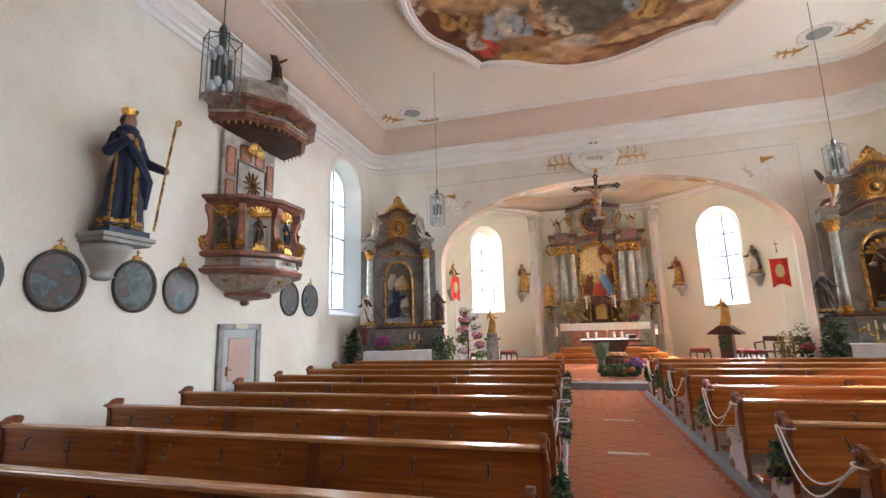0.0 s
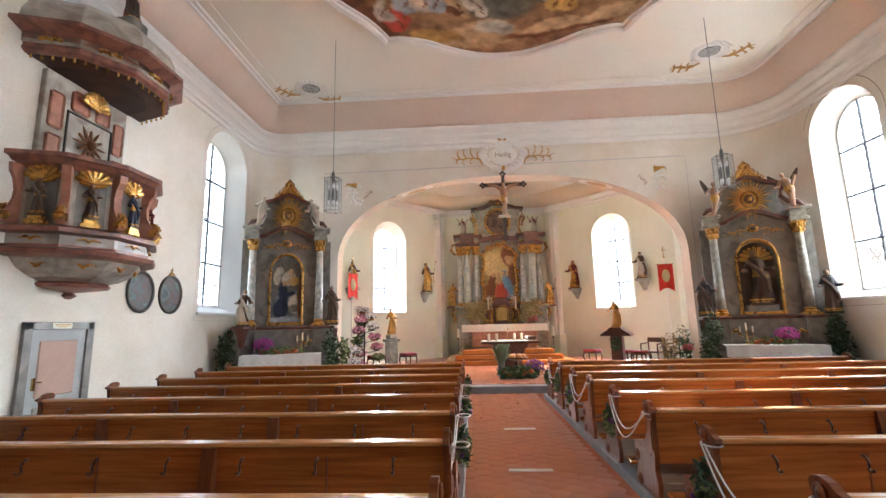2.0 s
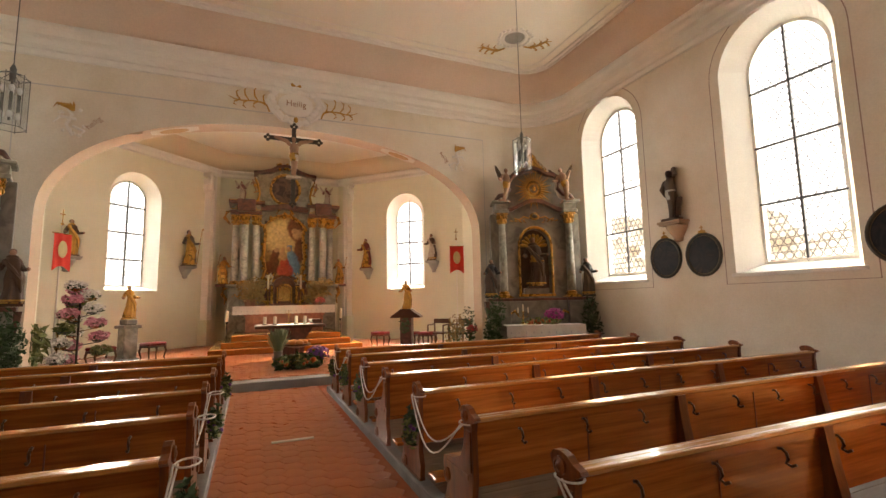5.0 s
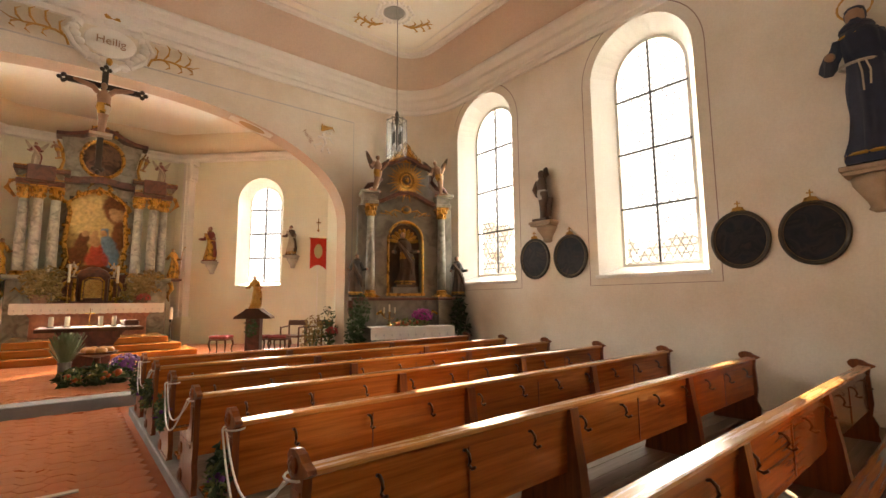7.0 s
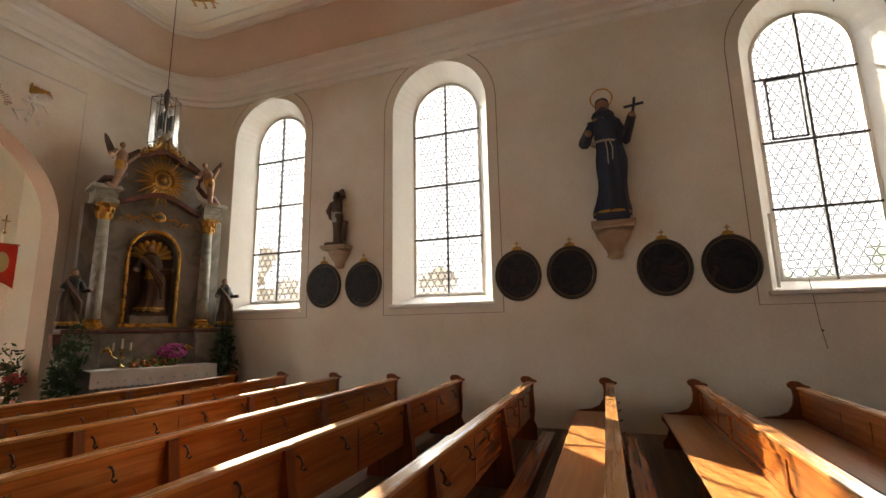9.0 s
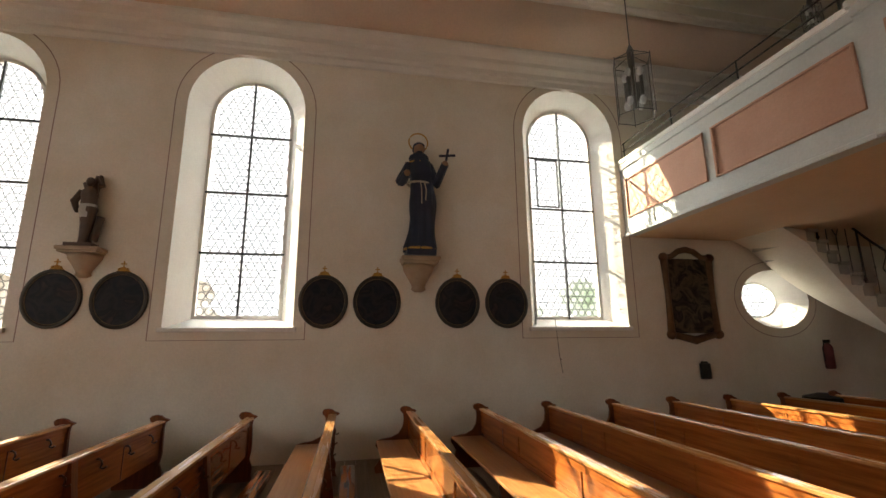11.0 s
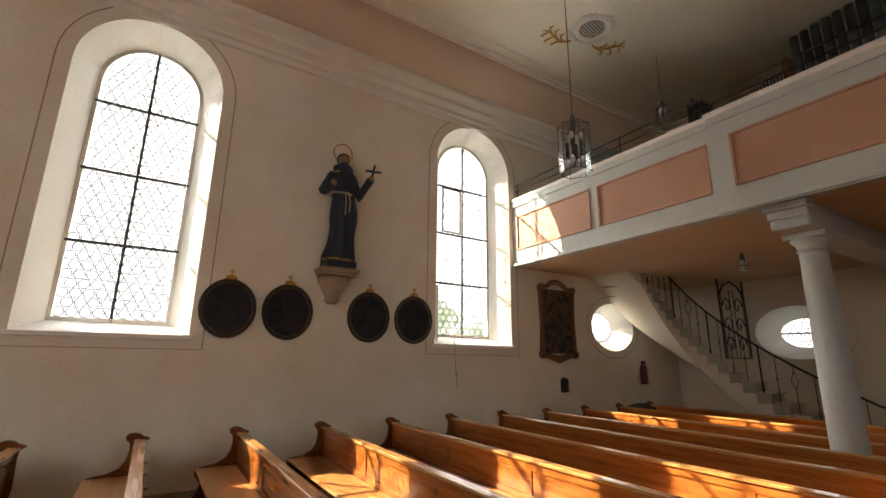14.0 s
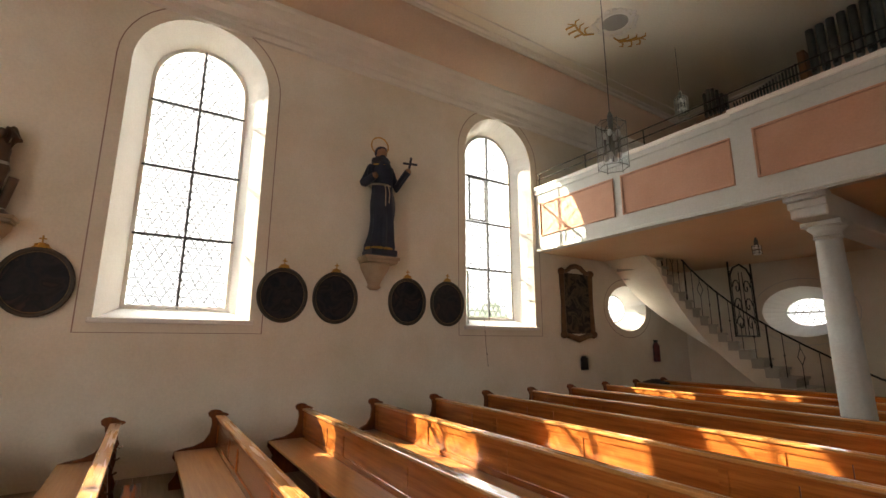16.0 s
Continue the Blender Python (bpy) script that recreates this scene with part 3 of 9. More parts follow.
def window(name, m, poly, label, bars_x, bars_z, pitch=0.135, casement=None, frame_w=0.05, bar=0.017):
    """A leaded window set at the glazing line; m maps (along, out, up)."""
    t = thing(name, label, "window", kind="structure")
    xs, zs = [p[0] for p in poly], [p[1] for p in poly]
    cx, cz = (min(xs) + max(xs)) / 2, (min(zs) + max(zs)) / 2
    at = m @ Matrix.Translation((0, GL_D, 0))
    bm = BM()
    n = len(poly)
    inner = []
    for p in poly:
        d = Vector((p[0] - cx, p[1] - cz)); s = 1 - frame_w / max(0.1, d.length)
        inner.append((cx + (p[0] - cx) * (1 - frame_w / max(0.1, (max(xs) - min(xs)) / 2)), cz + (p[1] - cz) * (1 - frame_w / max(0.1, (max(zs) - min(zs)) / 2))))
    for y0, y1 in ((0.0, 0.05),):
        A = [bm.verts.new((p[0], y0, p[1])) for p in poly]; B = [bm.verts.new((p[0], y0, p[1])) for p in inner]
        C = [bm.verts.new((p[0], y1, p[1])) for p in inner]
        for i in range(n):
            j = (i + 1) % n
            bm.faces.new((A[i], A[j], B[j], B[i])); bm.faces.new((B[i], B[j], C[j], C[i]))
    part("window_frame", bm, STUCCO, t, at=at)
    bm = BM()
    bm.faces.new([bm.verts.new((p[0], 0.045, p[1])) for p in poly])
    g = part("pane", bm, GLASS, t, "leaded glass of round panes", at=at)
    g.visible_shadow = False
    bm = BM(); came_rings(bm, inner, pitch, pitch / 2)
    part("lead_cames", bm, LEAD, t, at=at @ Matrix.Translation((0, 0.035, 0)), kind="stuff")
    for x, za, zb in bars_x:
        bm = BM(); box(bm, x - bar, x + bar, 0.0, 0.035, za, zb)
        part("upright_bar", bm, BARS, t, at=at)
    for z in bars_z:
        hw = max((abs(p[0] - cx) for p in poly if abs(p[1] - z) < 0.4), default=max(xs) - cx)
        bm = BM(); box(bm, cx - hw + 0.02, cx + hw - 0.02, -0.006, 0.03, z - bar, z + bar)
        part("cross_bar", bm, BARS, t, at=at)
    if casement:
        xa, xb, za, zb = casement
        bm = BM()
        for q in ((xa, xb, za, za + 0.025), (xa, xb, zb - 0.025, zb), (xa, xa + 0.025, za, zb), (xb - 0.025, xb, za, zb)):
            box(bm, q[0], q[1], -0.03, 0.0, q[2], q[3])
        part("casement", bm, BARS, t, at=at)
    return t


WPOLY = lambda c: arch_poly(c, GL_W, GL_Z0, GL_Z1)
BZ = [2.09 + 0.99 * i for i in (1, 2, 3)]
for i, c in enumerate(WINS_R):
    window("window_%d" % (i + 1), WALL_R, WPOLY(c), "tall round-headed leaded window, bright with daylight", [(c, GL_Z0, GL_Z1 - 0.03)], BZ, casement=(c + 0.06, c + 0.5, BZ[1] + 0.03, BZ[2] - 0.03) if i == 2 else None)
# real north window first, then the added unseen one
for i, (c, top) in enumerate(((LWIN, GL_Z1 - 0.04), (LWIN_ADDED, GL_Z1 - 0.04))):
    window("window_%d" % (i + 4), WALL_L, arch_poly(c, GL_W, GL_Z0, top), "tall round-headed leaded window above white sill", [(c, GL_Z0, top - 0.03)], BZ, casement=(c - 0.5, c - 0.06, BZ[1] + 0.03, BZ[2] - 0.03) if i == 0 else None)
window("window_6", M_CS, arch_poly(CWU, CW[3], CW[4], CW[5]), "round-headed chancel window with pale panes", [(CWU, CW[4], CW[5])], [2.18 + 0.84 * i for i in (1, 2, 3)], pitch=0.16, bar=0.026)
window("window_7", M_CN, arch_poly(L_CS - CWU, CW[3], CW[4], CW[5]), "round-headed chancel window with pale panes", [(L_CS - CWU, CW[4], CW[5])], [2.18 + 0.84 * i for i in (1, 2, 3)], pitch=0.16, bar=0.026)
window("window_8", WALL_R, oval_poly(OVAL_R[0], OVAL_R[1] + 0.02, 0.46, 0.34), "small oval leaded window under the gallery", [], [], frame_w=0.02, pitch=0.15)
window("window_9", WALL_B, oval_poly(OVAL_B[0], OVAL_B[1], 0.48, 0.33), "small oval leaded window in the back wall", [], [OVAL_B[1]], frame_w=0.02, pitch=0.15)

# sky light in the openings
K = 0.145
for c, w in zip(WINS_R, (700, 660, 730)):
    window_light("window_skylight", (XR + GL_D + 1.5, c, 4.7), (0, c, 3.2), 2.5, 5.0, w * K)
window_light("window_skylight", (XL - GL_D - 1.5, LWIN, 4.6), (0, LWIN, 3.2), 2.5, 4.8, 210 * K)
# fill for the pew backs through the added north window
window_light("window_skylight", (XL - GL_D - 1.5, LWIN_ADDED, 4.6), (0, LWIN_ADDED, 3.2), 2.5, 4.8, 25 * K)
for m, u, w in ((M_CS, CWU, 430), (M_CN, L_CS - CWU, 290)):
    window_light("window_skylight", m @ Vector((u, GL_D + 1.6, 5.0)), m @ Vector((u, -5, 2.2)), 2.2, 4.4, w * K * 8.6)
window_light("window_skylight", (XR + GL_D + 0.2, OVAL_R[0], OVAL_R[1]), (0, OVAL_R[0], OVAL_R[1]), 0.9, 0.7, 12 * K)
window_light("window_skylight", (OVAL_B[0], YB - GL_D - 0.2, OVAL_B[1]), (OVAL_B[0], 0, OVAL_B[1]), 0.9, 0.7, 6 * K)
# bright autumn haze and hedges beyond the windows, their daylight put in as emission
HAZE = glow_mat("bright_haze", (0.86, 0.90, 0.95), (1.0, 1.0, 1.0), 0.55, 0.15)
HEDGE = glow_mat("glowing_hedge", (0.30, 0.38, 0.24), (0.82, 0.86, 0.76), 0.42, 1.1)
for nm, q, hz in (("backdrop_south", (XR + 20, XR + 20.1, -40, 45), 18.3), ("backdrop_north", (XL - 18, XL - 17.9, -30, 45), 18.3), ("backdrop_east", (-23, 27, 45, 45.1), 17), ("backdrop_west", (-23, 27, -20.1, -20), 12)):
    bm = BM(); box(bm, *q, -0.4, hz)
    solid(nm, bm, [HAZE], "bright hazy sky beyond the windows", "backdrop")
rh = random.Random(5)
# hedge and tree clumps emit their own brightness instead of catching the sun
AUTUMN = glow_mat("glowing_autumn_trees", (0.34, 0.27, 0.20), (0.90, 0.82, 0.72), 0.40, 0.9)
for nm, material, label, spans in (("backdrop_hedge", HEDGE, "distant green hedge outside, glowing in place of sunlight", ((-14, 2, 4.2, 170), (2, 7, 2.4, 40))),
                                   ("backdrop_trees", AUTUMN, "distant brown autumn trees outside, their haze put in as glow", ((4, 11, 2.4, 90), (11, 22, 5.2, 240), (22, 40, 6.5, 300)))):
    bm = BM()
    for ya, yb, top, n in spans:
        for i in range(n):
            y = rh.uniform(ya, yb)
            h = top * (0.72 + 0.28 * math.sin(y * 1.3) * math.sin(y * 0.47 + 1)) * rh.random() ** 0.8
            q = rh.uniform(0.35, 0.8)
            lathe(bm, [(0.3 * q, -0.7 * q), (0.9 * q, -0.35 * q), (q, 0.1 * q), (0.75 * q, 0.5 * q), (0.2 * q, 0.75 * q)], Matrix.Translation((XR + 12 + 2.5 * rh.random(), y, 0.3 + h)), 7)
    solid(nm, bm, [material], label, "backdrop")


# ---- pews ----
ROW_Y = [10.22 - i * 1.0 for i in range(14)]
TOP = 0.84


def end_profile(side_scroll):
    """Outline of a pew end: (along y from the back's rear face, height)."""
    return [(-0.08, 0.05), (0.44, 0.05), (0.45, 0.12), (0.40, 0.19), (0.37, 0.27), (0.41, 0.34), (0.44, 0.38), (0.43, 0.44), (0.36, 0.46), (0.24, 0.475), (0.14, 0.52), (0.09, 0.60), (0.075, 0.70),
            (0.085, TOP - 0.075), (0.115, TOP - 0.05), (0.125, TOP - 0.015), (0.10, TOP + 0.012), (0.05, TOP + 0.02), (0.0, TOP + 0.008), (-0.035, TOP - 0.018), (-0.085, TOP - 0.035), (-0.095, TOP - 0.05), (-0.05, TOP - 0.075), (-0.04, TOP - 0.14),
            (-0.05, 0.42), (-0.03, 0.30), (-0.07, 0.20), (-0.06, 0.12)]


def make_pew(xa, xb, y, label, group):
    """A long bench whose backrest stands at y and whose seat reaches forward; the aisle end is at the end nearer x = 0.3."""
    t = thing("pew", label, "pew", group, pose(xa, y, 0))
    ln = xb - xa
    aisle_left = xa > 0
    for e in (0, 1):
        bm = BM()
        x = 0 if e == 0 else ln
        m = Matrix(((0, 1, 0, x - 0.02), (1, 0, 0, 0), (0, 0, 1, 0), (0, 0, 0, 1)))
        prism(bm, [(p[0], p[1]) for p in end_profile(True)], m, 0.04)
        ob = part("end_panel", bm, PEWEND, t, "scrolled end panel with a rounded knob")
        aisle = (e == 0) == aisle_left
        if aisle:
            s = -1 if e == 0 else 1
            xs = x + s * 0.02
            bm = BM()
            # carved mouldings on the aisle face
            for (py, pz, r) in ((0.05, TOP - 0.045, 0.042), (0.36, 0.33, 0.05), (0.33, 0.13, 0.055)):
                lathe(bm, [(r, 0), (r, 0.012), (r * 0.6, 0.018), (r * 0.55, 0.012), (r * 0.25, 0.02), (0.001, 0.022)], Matrix.Translation((xs, py, pz)) @ pose(0, 0, 0, 0, 90 * s), 12, caps=False)
            box(bm, xs - 0.008, xs + 0.008, -0.03, 0.05, 0.46, TOP - 0.13)
            box(bm, xs - 0.010, xs + 0.010, -0.07, 0.42, 0.06, 0.10)
            box(bm, xs - 0.008, xs + 0.008, 0.02, 0.36, 0.40, 0.43)
            part("carving", bm, PEWEND, ob)
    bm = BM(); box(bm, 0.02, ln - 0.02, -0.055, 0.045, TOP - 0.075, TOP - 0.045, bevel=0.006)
    part("top_rail", bm, PEWRAIL, t, "top rail in a lighter sunlit tone")
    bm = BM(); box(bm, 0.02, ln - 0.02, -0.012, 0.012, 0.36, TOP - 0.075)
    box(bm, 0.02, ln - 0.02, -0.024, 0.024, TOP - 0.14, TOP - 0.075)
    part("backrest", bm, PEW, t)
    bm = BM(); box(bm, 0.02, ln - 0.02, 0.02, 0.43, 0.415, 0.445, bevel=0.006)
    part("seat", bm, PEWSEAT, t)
    bm = BM(); box(bm, 0.02, ln - 0.02, -0.30, -0.13, 0.14, 0.17, bevel=0.005)
    part("kneeler", bm, PEW, t)
    n = 3
    for i in range(1, n):
        x = ln * i / n
        bm = BM()
        prism(bm, [(-0.15, 0.05), (0.40, 0.05), (0.36, 0.25), (0.41, 0.414), (-0.014, 0.414), (-0.014, TOP - 0.078), (-0.05, TOP - 0.078), (-0.075, 0.55), (-0.10, 0.40), (-0.12, 0.2)], Matrix(((0, 1, 0, x - 0.045), (1, 0, 0, 0), (0, 0, 1, 0), (0, 0, 0, 1))), 0.09)
        part("support", bm, PEWEND, t)
    m = 6
    for i in range(1, m):
        if i % 2 == 0:
            continue
        bm = BM(); box(bm, ln * i / m - 0.004, ln * i / m + 0.004, -0.018, 0.018, 0.38, TOP - 0.14)
        part("panel_seam", bm, PEWEND, t)
    for i in range(5):
        x = 0.05 + (ln - 0.1) * i / 4
        bm = BM(); box(bm, x - 0.035, x + 0.035, 0.011, 0.022, 0.446, TOP - 0.139, bevel=0.003)
        part("stile", bm, PEW, t)
    bm = BM(); box(bm, 0.03, ln - 0.03, 0.011, 0.0235, 0.446, 0.50, bevel=0.003)
    part("bottom_rail", bm, PEW, t)
    k = int(ln / 0.52)
    hook = None
    for i in range(k):
        x = 0.35 + (ln - 0.7) * i / (k - 1)
        if hook is None:
            bm = BM()
            tube(bm, [(0, -0.012, TOP - 0.155), (0, -0.03, TOP - 0.15), (0, -0.055, TOP - 0.17), (0, -0.062, TOP - 0.20), (0, -0.05, TOP - 0.225), (0, -0.075, TOP - 0.235), (0, -0.10, TOP - 0.22)], 0.009, 5)
            hook = to_mesh("hook", bm, BRASS, True)
        ob = new("hook", hook)
        ob.parent = t
        ob.location = (x, 0, 0)
    return t


pr = make_pew(1.13, 6.68, ROW_Y[6], "varnished brown wooden pew with brass coat hooks", "pews on the window side")
pl = make_pew(-5.40, -0.58, ROW_Y[6], "dark varnished wooden pew with brass coat hooks", "pews on the pulpit side")
for i, y in enumerate(ROW_Y):
    if i == 6:
        continue
    copy_thing(pr, pose(1.13, y, 0))
    if y > -2.9:
        copy_thing(pl, pose(-5.40, y, 0))


# ---- colours of carved and painted things ----
NAVY = mat("navy_robe", (0.013, 0.018, 0.040), (0.024, 0.03, 0.06), rough=0.5, scale=6)
BROWNROBE = mat("brown_robe", (0.055, 0.026, 0.014), (0.09, 0.045, 0.022), rough=0.5, scale=6)
BLACKROBE = mat("black_habit", (0.014, 0.013, 0.014), (0.03, 0.028, 0.028), rough=0.45, scale=6)
REDROBE = mat("red_robe", (0.20, 0.035, 0.025), (0.12, 0.02, 0.015), rough=0.5, scale=6)
WHITEROBE = mat("pale_robe", (0.55, 0.47, 0.38), (0.42, 0.34, 0.26), rough=0.55, scale=6)
FLESH = mat("painted_skin_tone", (0.36, 0.21, 0.14), (0.28, 0.15, 0.09), rough=0.5, scale=6)
DARKCARVE = mat("dark_carved_wood", (0.06, 0.038, 0.026), (0.10, 0.06, 0.038), rough=0.5, scale=6)
GREYMARBLE = marble_mat("grey_marbling", (0.24, 0.22, 0.19), (0.12, 0.105, 0.088), 0.4, 2.5)
GREYGREEN = marble_mat("grey_green_marbling", (0.34, 0.325, 0.27), (0.17, 0.155, 0.125), 0.4, 3.5)
REDMARBLE = marble_mat("red_brown_marbling", (0.15, 0.054, 0.036), (0.06, 0.023, 0.017), 0.38, 4)
ORANGEMARBLE = marble_mat("salmon_marbling", (0.42, 0.19, 0.12), (0.28, 0.11, 0.07), 0.4, 4)
PALEMARBLE = marble_mat("pale_column_marbling", (0.56, 0.54, 0.48), (0.26, 0.25, 0.225), 0.3, 4)
SANDSTONE = mat("sandstone_corbel", (0.46, 0.35, 0.25), (0.36, 0.26, 0.18), rough=0.8, scale=4, fine=50, bump=0.2)
GREYSTONE = mat("grey_corbel_stone", (0.42, 0.40, 0.36), (0.32, 0.30, 0.27), rough=0.8, scale=4, fine=50, bump=0.2)
FRAMEWOOD = mat("dark_frame_wood", (0.035, 0.028, 0.022), (0.055, 0.042, 0.03), rough=0.4, scale=8)
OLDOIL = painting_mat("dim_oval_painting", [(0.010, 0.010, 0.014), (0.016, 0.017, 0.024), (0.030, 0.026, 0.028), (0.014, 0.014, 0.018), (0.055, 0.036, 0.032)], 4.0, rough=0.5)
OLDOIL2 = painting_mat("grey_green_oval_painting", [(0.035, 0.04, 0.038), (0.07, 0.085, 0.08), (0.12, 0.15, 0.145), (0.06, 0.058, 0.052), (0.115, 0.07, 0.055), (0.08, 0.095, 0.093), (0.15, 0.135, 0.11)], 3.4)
LINEN = mat("white_linen", (0.78, 0.76, 0.73), (0.70, 0.68, 0.65), rough=0.85, scale=6, fine=120, bump=0.2)
WAX = mat("candle_wax", (0.80, 0.74, 0.62), (0.74, 0.66, 0.52), rough=0.5, scale=6)
LEAF = mat("dark_leaf", (0.028, 0.06, 0.02), (0.05, 0.085, 0.03), rough=0.55, scale=9, spread=0.2)
LEAFLIGHT = mat("pale_leaf", (0.12, 0.16, 0.05), (0.20, 0.22, 0.08), rough=0.6, scale=9)
DRYHERB = mat("dried_herb", (0.24, 0.17, 0.07), (0.34, 0.24, 0.10), rough=0.8, scale=9)
MUMPINK = mat("magenta_petal", (0.42, 0.06, 0.26), (0.30, 0.035, 0.18), rough=0.6, scale=20)
MUMPURPLE = mat("purple_petal", (0.16, 0.05, 0.22), (0.10, 0.03, 0.14), rough=0.6, scale=20)
REDPETAL = mat("red_petal", (0.42, 0.07, 0.06), (0.30, 0.05, 0.05), rough=0.6, scale=20)
FRUIT = mat("orange_fruit", (0.45, 0.13, 0.03), (0.38, 0.06, 0.03), rough=0.4, scale=9)
BRASSGOLD = mat("polished_brass", (0.60, 0.40, 0.15), (0.45, 0.28, 0.09), rough=0.22, metal=1.0, scale=10)
CLAY = mat("clay_pot", (0.32, 0.16, 0.10), (0.24, 0.12, 0.08), rough=0.8, scale=6)


def figure(h, mats, at, name="statue", label="", category="statue", group="", sway=0.04, arm_l=(0.30, 0.62), arm_r=(-0.28, 0.60), reach=0.16, wings=False, halo=False, crown=False, staff=0, cross=False, nude=False, sash=False, tilt=0):
    """A carved figure facing local -y, one plain mesh. mats: robe, mantle, face, gilding."""
    bm = BM()
    prof = [(0.0, 0.155), (0.05, 0.165), (0.15, 0.15), (0.30, 0.135), (0.45, 0.13), (0.55, 0.118), (0.62, 0.10), (0.70, 0.112), (0.77, 0.118), (0.815, 0.10), (0.845, 0.05), (0.87, 0.036)]
    if nude:
        prof = [(0.0, 0.06), (0.1, 0.055), (0.28, 0.07), (0.42, 0.095), (0.5, 0.12), (0.58, 0.105), (0.64, 0.10), (0.72, 0.11), (0.78, 0.10), (0.82, 0.05), (0.85, 0.04)]
    if halo:
        prof = [(f, r * (0.80 if f < 0.6 else 0.94)) for f, r in prof]
    n = 30
    rings, levels = [], []
    ph = random.random() * 6
    for (fa, ra), (fb, rb) in zip(prof, prof[1:]):
        k = max(1, round((fb - fa) / 0.035))
        levels += [(fa + (fb - fa) * q / k, ra + (rb - ra) * q / k) for q in range(k)]
    levels.append(prof[-1])
    for f, r in levels:
        off = sway * h * math.sin(math.pi * f * 1.3)
        low = max(0.0, min(1.0, (0.62 - f) / 0.25))
        ring = []
        for k in range(n):
            a = 2 * math.pi * k / n
            fold = (0.03 if nude else 0.05 + 0.16 * low) * (1 - 2 * abs(math.sin(3.5 * a + ph + 1.3 * f))) + (0 if nude else 0.07 * math.sin(2 * a + 11 * f + ph))
            rr = r * h * (1 + fold + 0.03 * math.sin(9 * a - ph + 5 * f))
            ring.append(bm.verts.new((off + rr * math.cos(a), rr * 0.72 * math.sin(a), f * h)))
        rings.append(ring)
    for i, (p, q) in enumerate(zip(rings, rings[1:])):
        lv = levels[i][0]
        for k in range(n):
            f = bm.faces.new((p[k], p[(k + 1) % n], q[(k + 1) % n], q[k]))
            a = 2 * math.pi * (k + 0.5) / n
            mantle = math.sin(a + 0.9 + 2.2 * (lv - 0.4)) < -0.35 and lv < 0.78
            f.material_index = 2 if nude and not (0.38 < lv < 0.56) else (1 if mantle or 0.53 < lv < 0.57 else 0)
            if sash and 0.46 < lv < 0.60 and not (lv > 0.5 and math.cos(a) > 0.3):
                f.material_index = 3
            elif not nude and not halo and 0.02 < lv < 0.055:
                f.material_index = 3
            f.smooth = True
    bm.faces.new(rings[0][::-1])
    ox = sway * h * math.sin(math.pi * 0.93 * 1.3)
    ball(bm, (ox, -0.01 * h, 0.915 * h), 0.058 * h, 2, 0.86, 0.95, 1.12)
    ball(bm, (ox, 0.012 * h, 0.93 * h), 0.06 * h, 0 if not nude else 3, 0.95, 0.95, 1.05)
    if not nude:
        tube(bm, [(ox + 0.07 * h * math.cos(2 * math.pi * k / 14), 0.05 * h * math.sin(2 * math.pi * k / 14), (0.835 - 0.02 * math.sin(2 * math.pi * k / 14)) * h) for k in range(14)], 0.02 * h, 5, 1, closed=True)
    for s, (ax, az) in ((1, arm_l), (-1, arm_r)):
        sh = Vector((ox + s * 0.082 * h, 0, 0.775 * h))
        el = Vector((ox + s * 0.155 * h, -0.02 * h, min(0.615, (0.79 + az) / 2) * h)) if az < 0.9 else Vector((ox + s * 0.16 * h, -0.02 * h, 0.86 * h))
        ha = Vector((ox + ax * h * 0.75, -reach * h, az * h))
        tube(bm, [sh, el, ha], [0.045 * h, 0.05 * h, 0.034 * h], 7, 2 if nude else 0)
        ball(bm, ha, 0.03 * h, 2, u=7, v=5)
        if staff == s:
            tube(bm, [(ha.x - 0.07 * h, ha.y, 0.02 * h), (ha.x, ha.y, ha.z), (ha.x + 0.07 * h, ha.y, 1.03 * h)], 0.010 * h, 6, 3)
            top = Vector((ha.x + 0.07 * h, ha.y, 1.03 * h))
            tube(bm, [top, top + Vector((0.03, 0, 0.03)) * h, top + Vector((0.045, 0, 0.0)) * h, top + Vector((0.02, 0, -0.02)) * h], 0.013 * h, 6, 3)
        if cross and s == 1:
            tube(bm, [(ha.x, ha.y, ha.z - 0.03 * h), (ha.x + 0.03 * h, ha.y, ha.z + 0.14 * h)], 0.011 * h, 5, 0)
            tube(bm, [(ha.x - 0.05 * h, ha.y, ha.z + 0.07 * h), (ha.x + 0.09 * h, ha.y, ha.z + 0.085 * h)], 0.011 * h, 5, 0)
    if not nude:
        # mantle thrown across the front, gilt hem
        if not halo:
            tube(bm, [(ox - 0.11 * h, -0.06 * h, 0.78 * h), (0, -0.11 * h, 0.6 * h), (0.10 * h, -0.11 * h, 0.42 * h), (0.13 * h, -0.07 * h, 0.2 * h)], [0.03 * h, 0.045 * h, 0.05 * h, 0.02 * h], 7, 1)
        tube(bm, [((0.13 if halo else 0.16) * h * math.cos(2 * math.pi * k / 14), 0.72 * (0.13 if halo else 0.16) * h * math.sin(2 * math.pi * k / 14), 0.025 * h) for k in range(14)], 0.012 * h, 4, 3, closed=True)
    bw = 0.12 if halo else 0.17
    box(bm, -bw * h, bw * h, -0.11 * h, 0.10 * h, -0.04 * h, 0.01 * h, 0)
    if halo:
        ball(bm, (ox, -0.035 * h, 0.872 * h), 0.032 * h, 0, 1.0, 0.8, 1.2)
        ball(bm, (ox, 0.0, 0.955 * h), 0.050 * h, 0, 1.05, 1.1, 0.6)
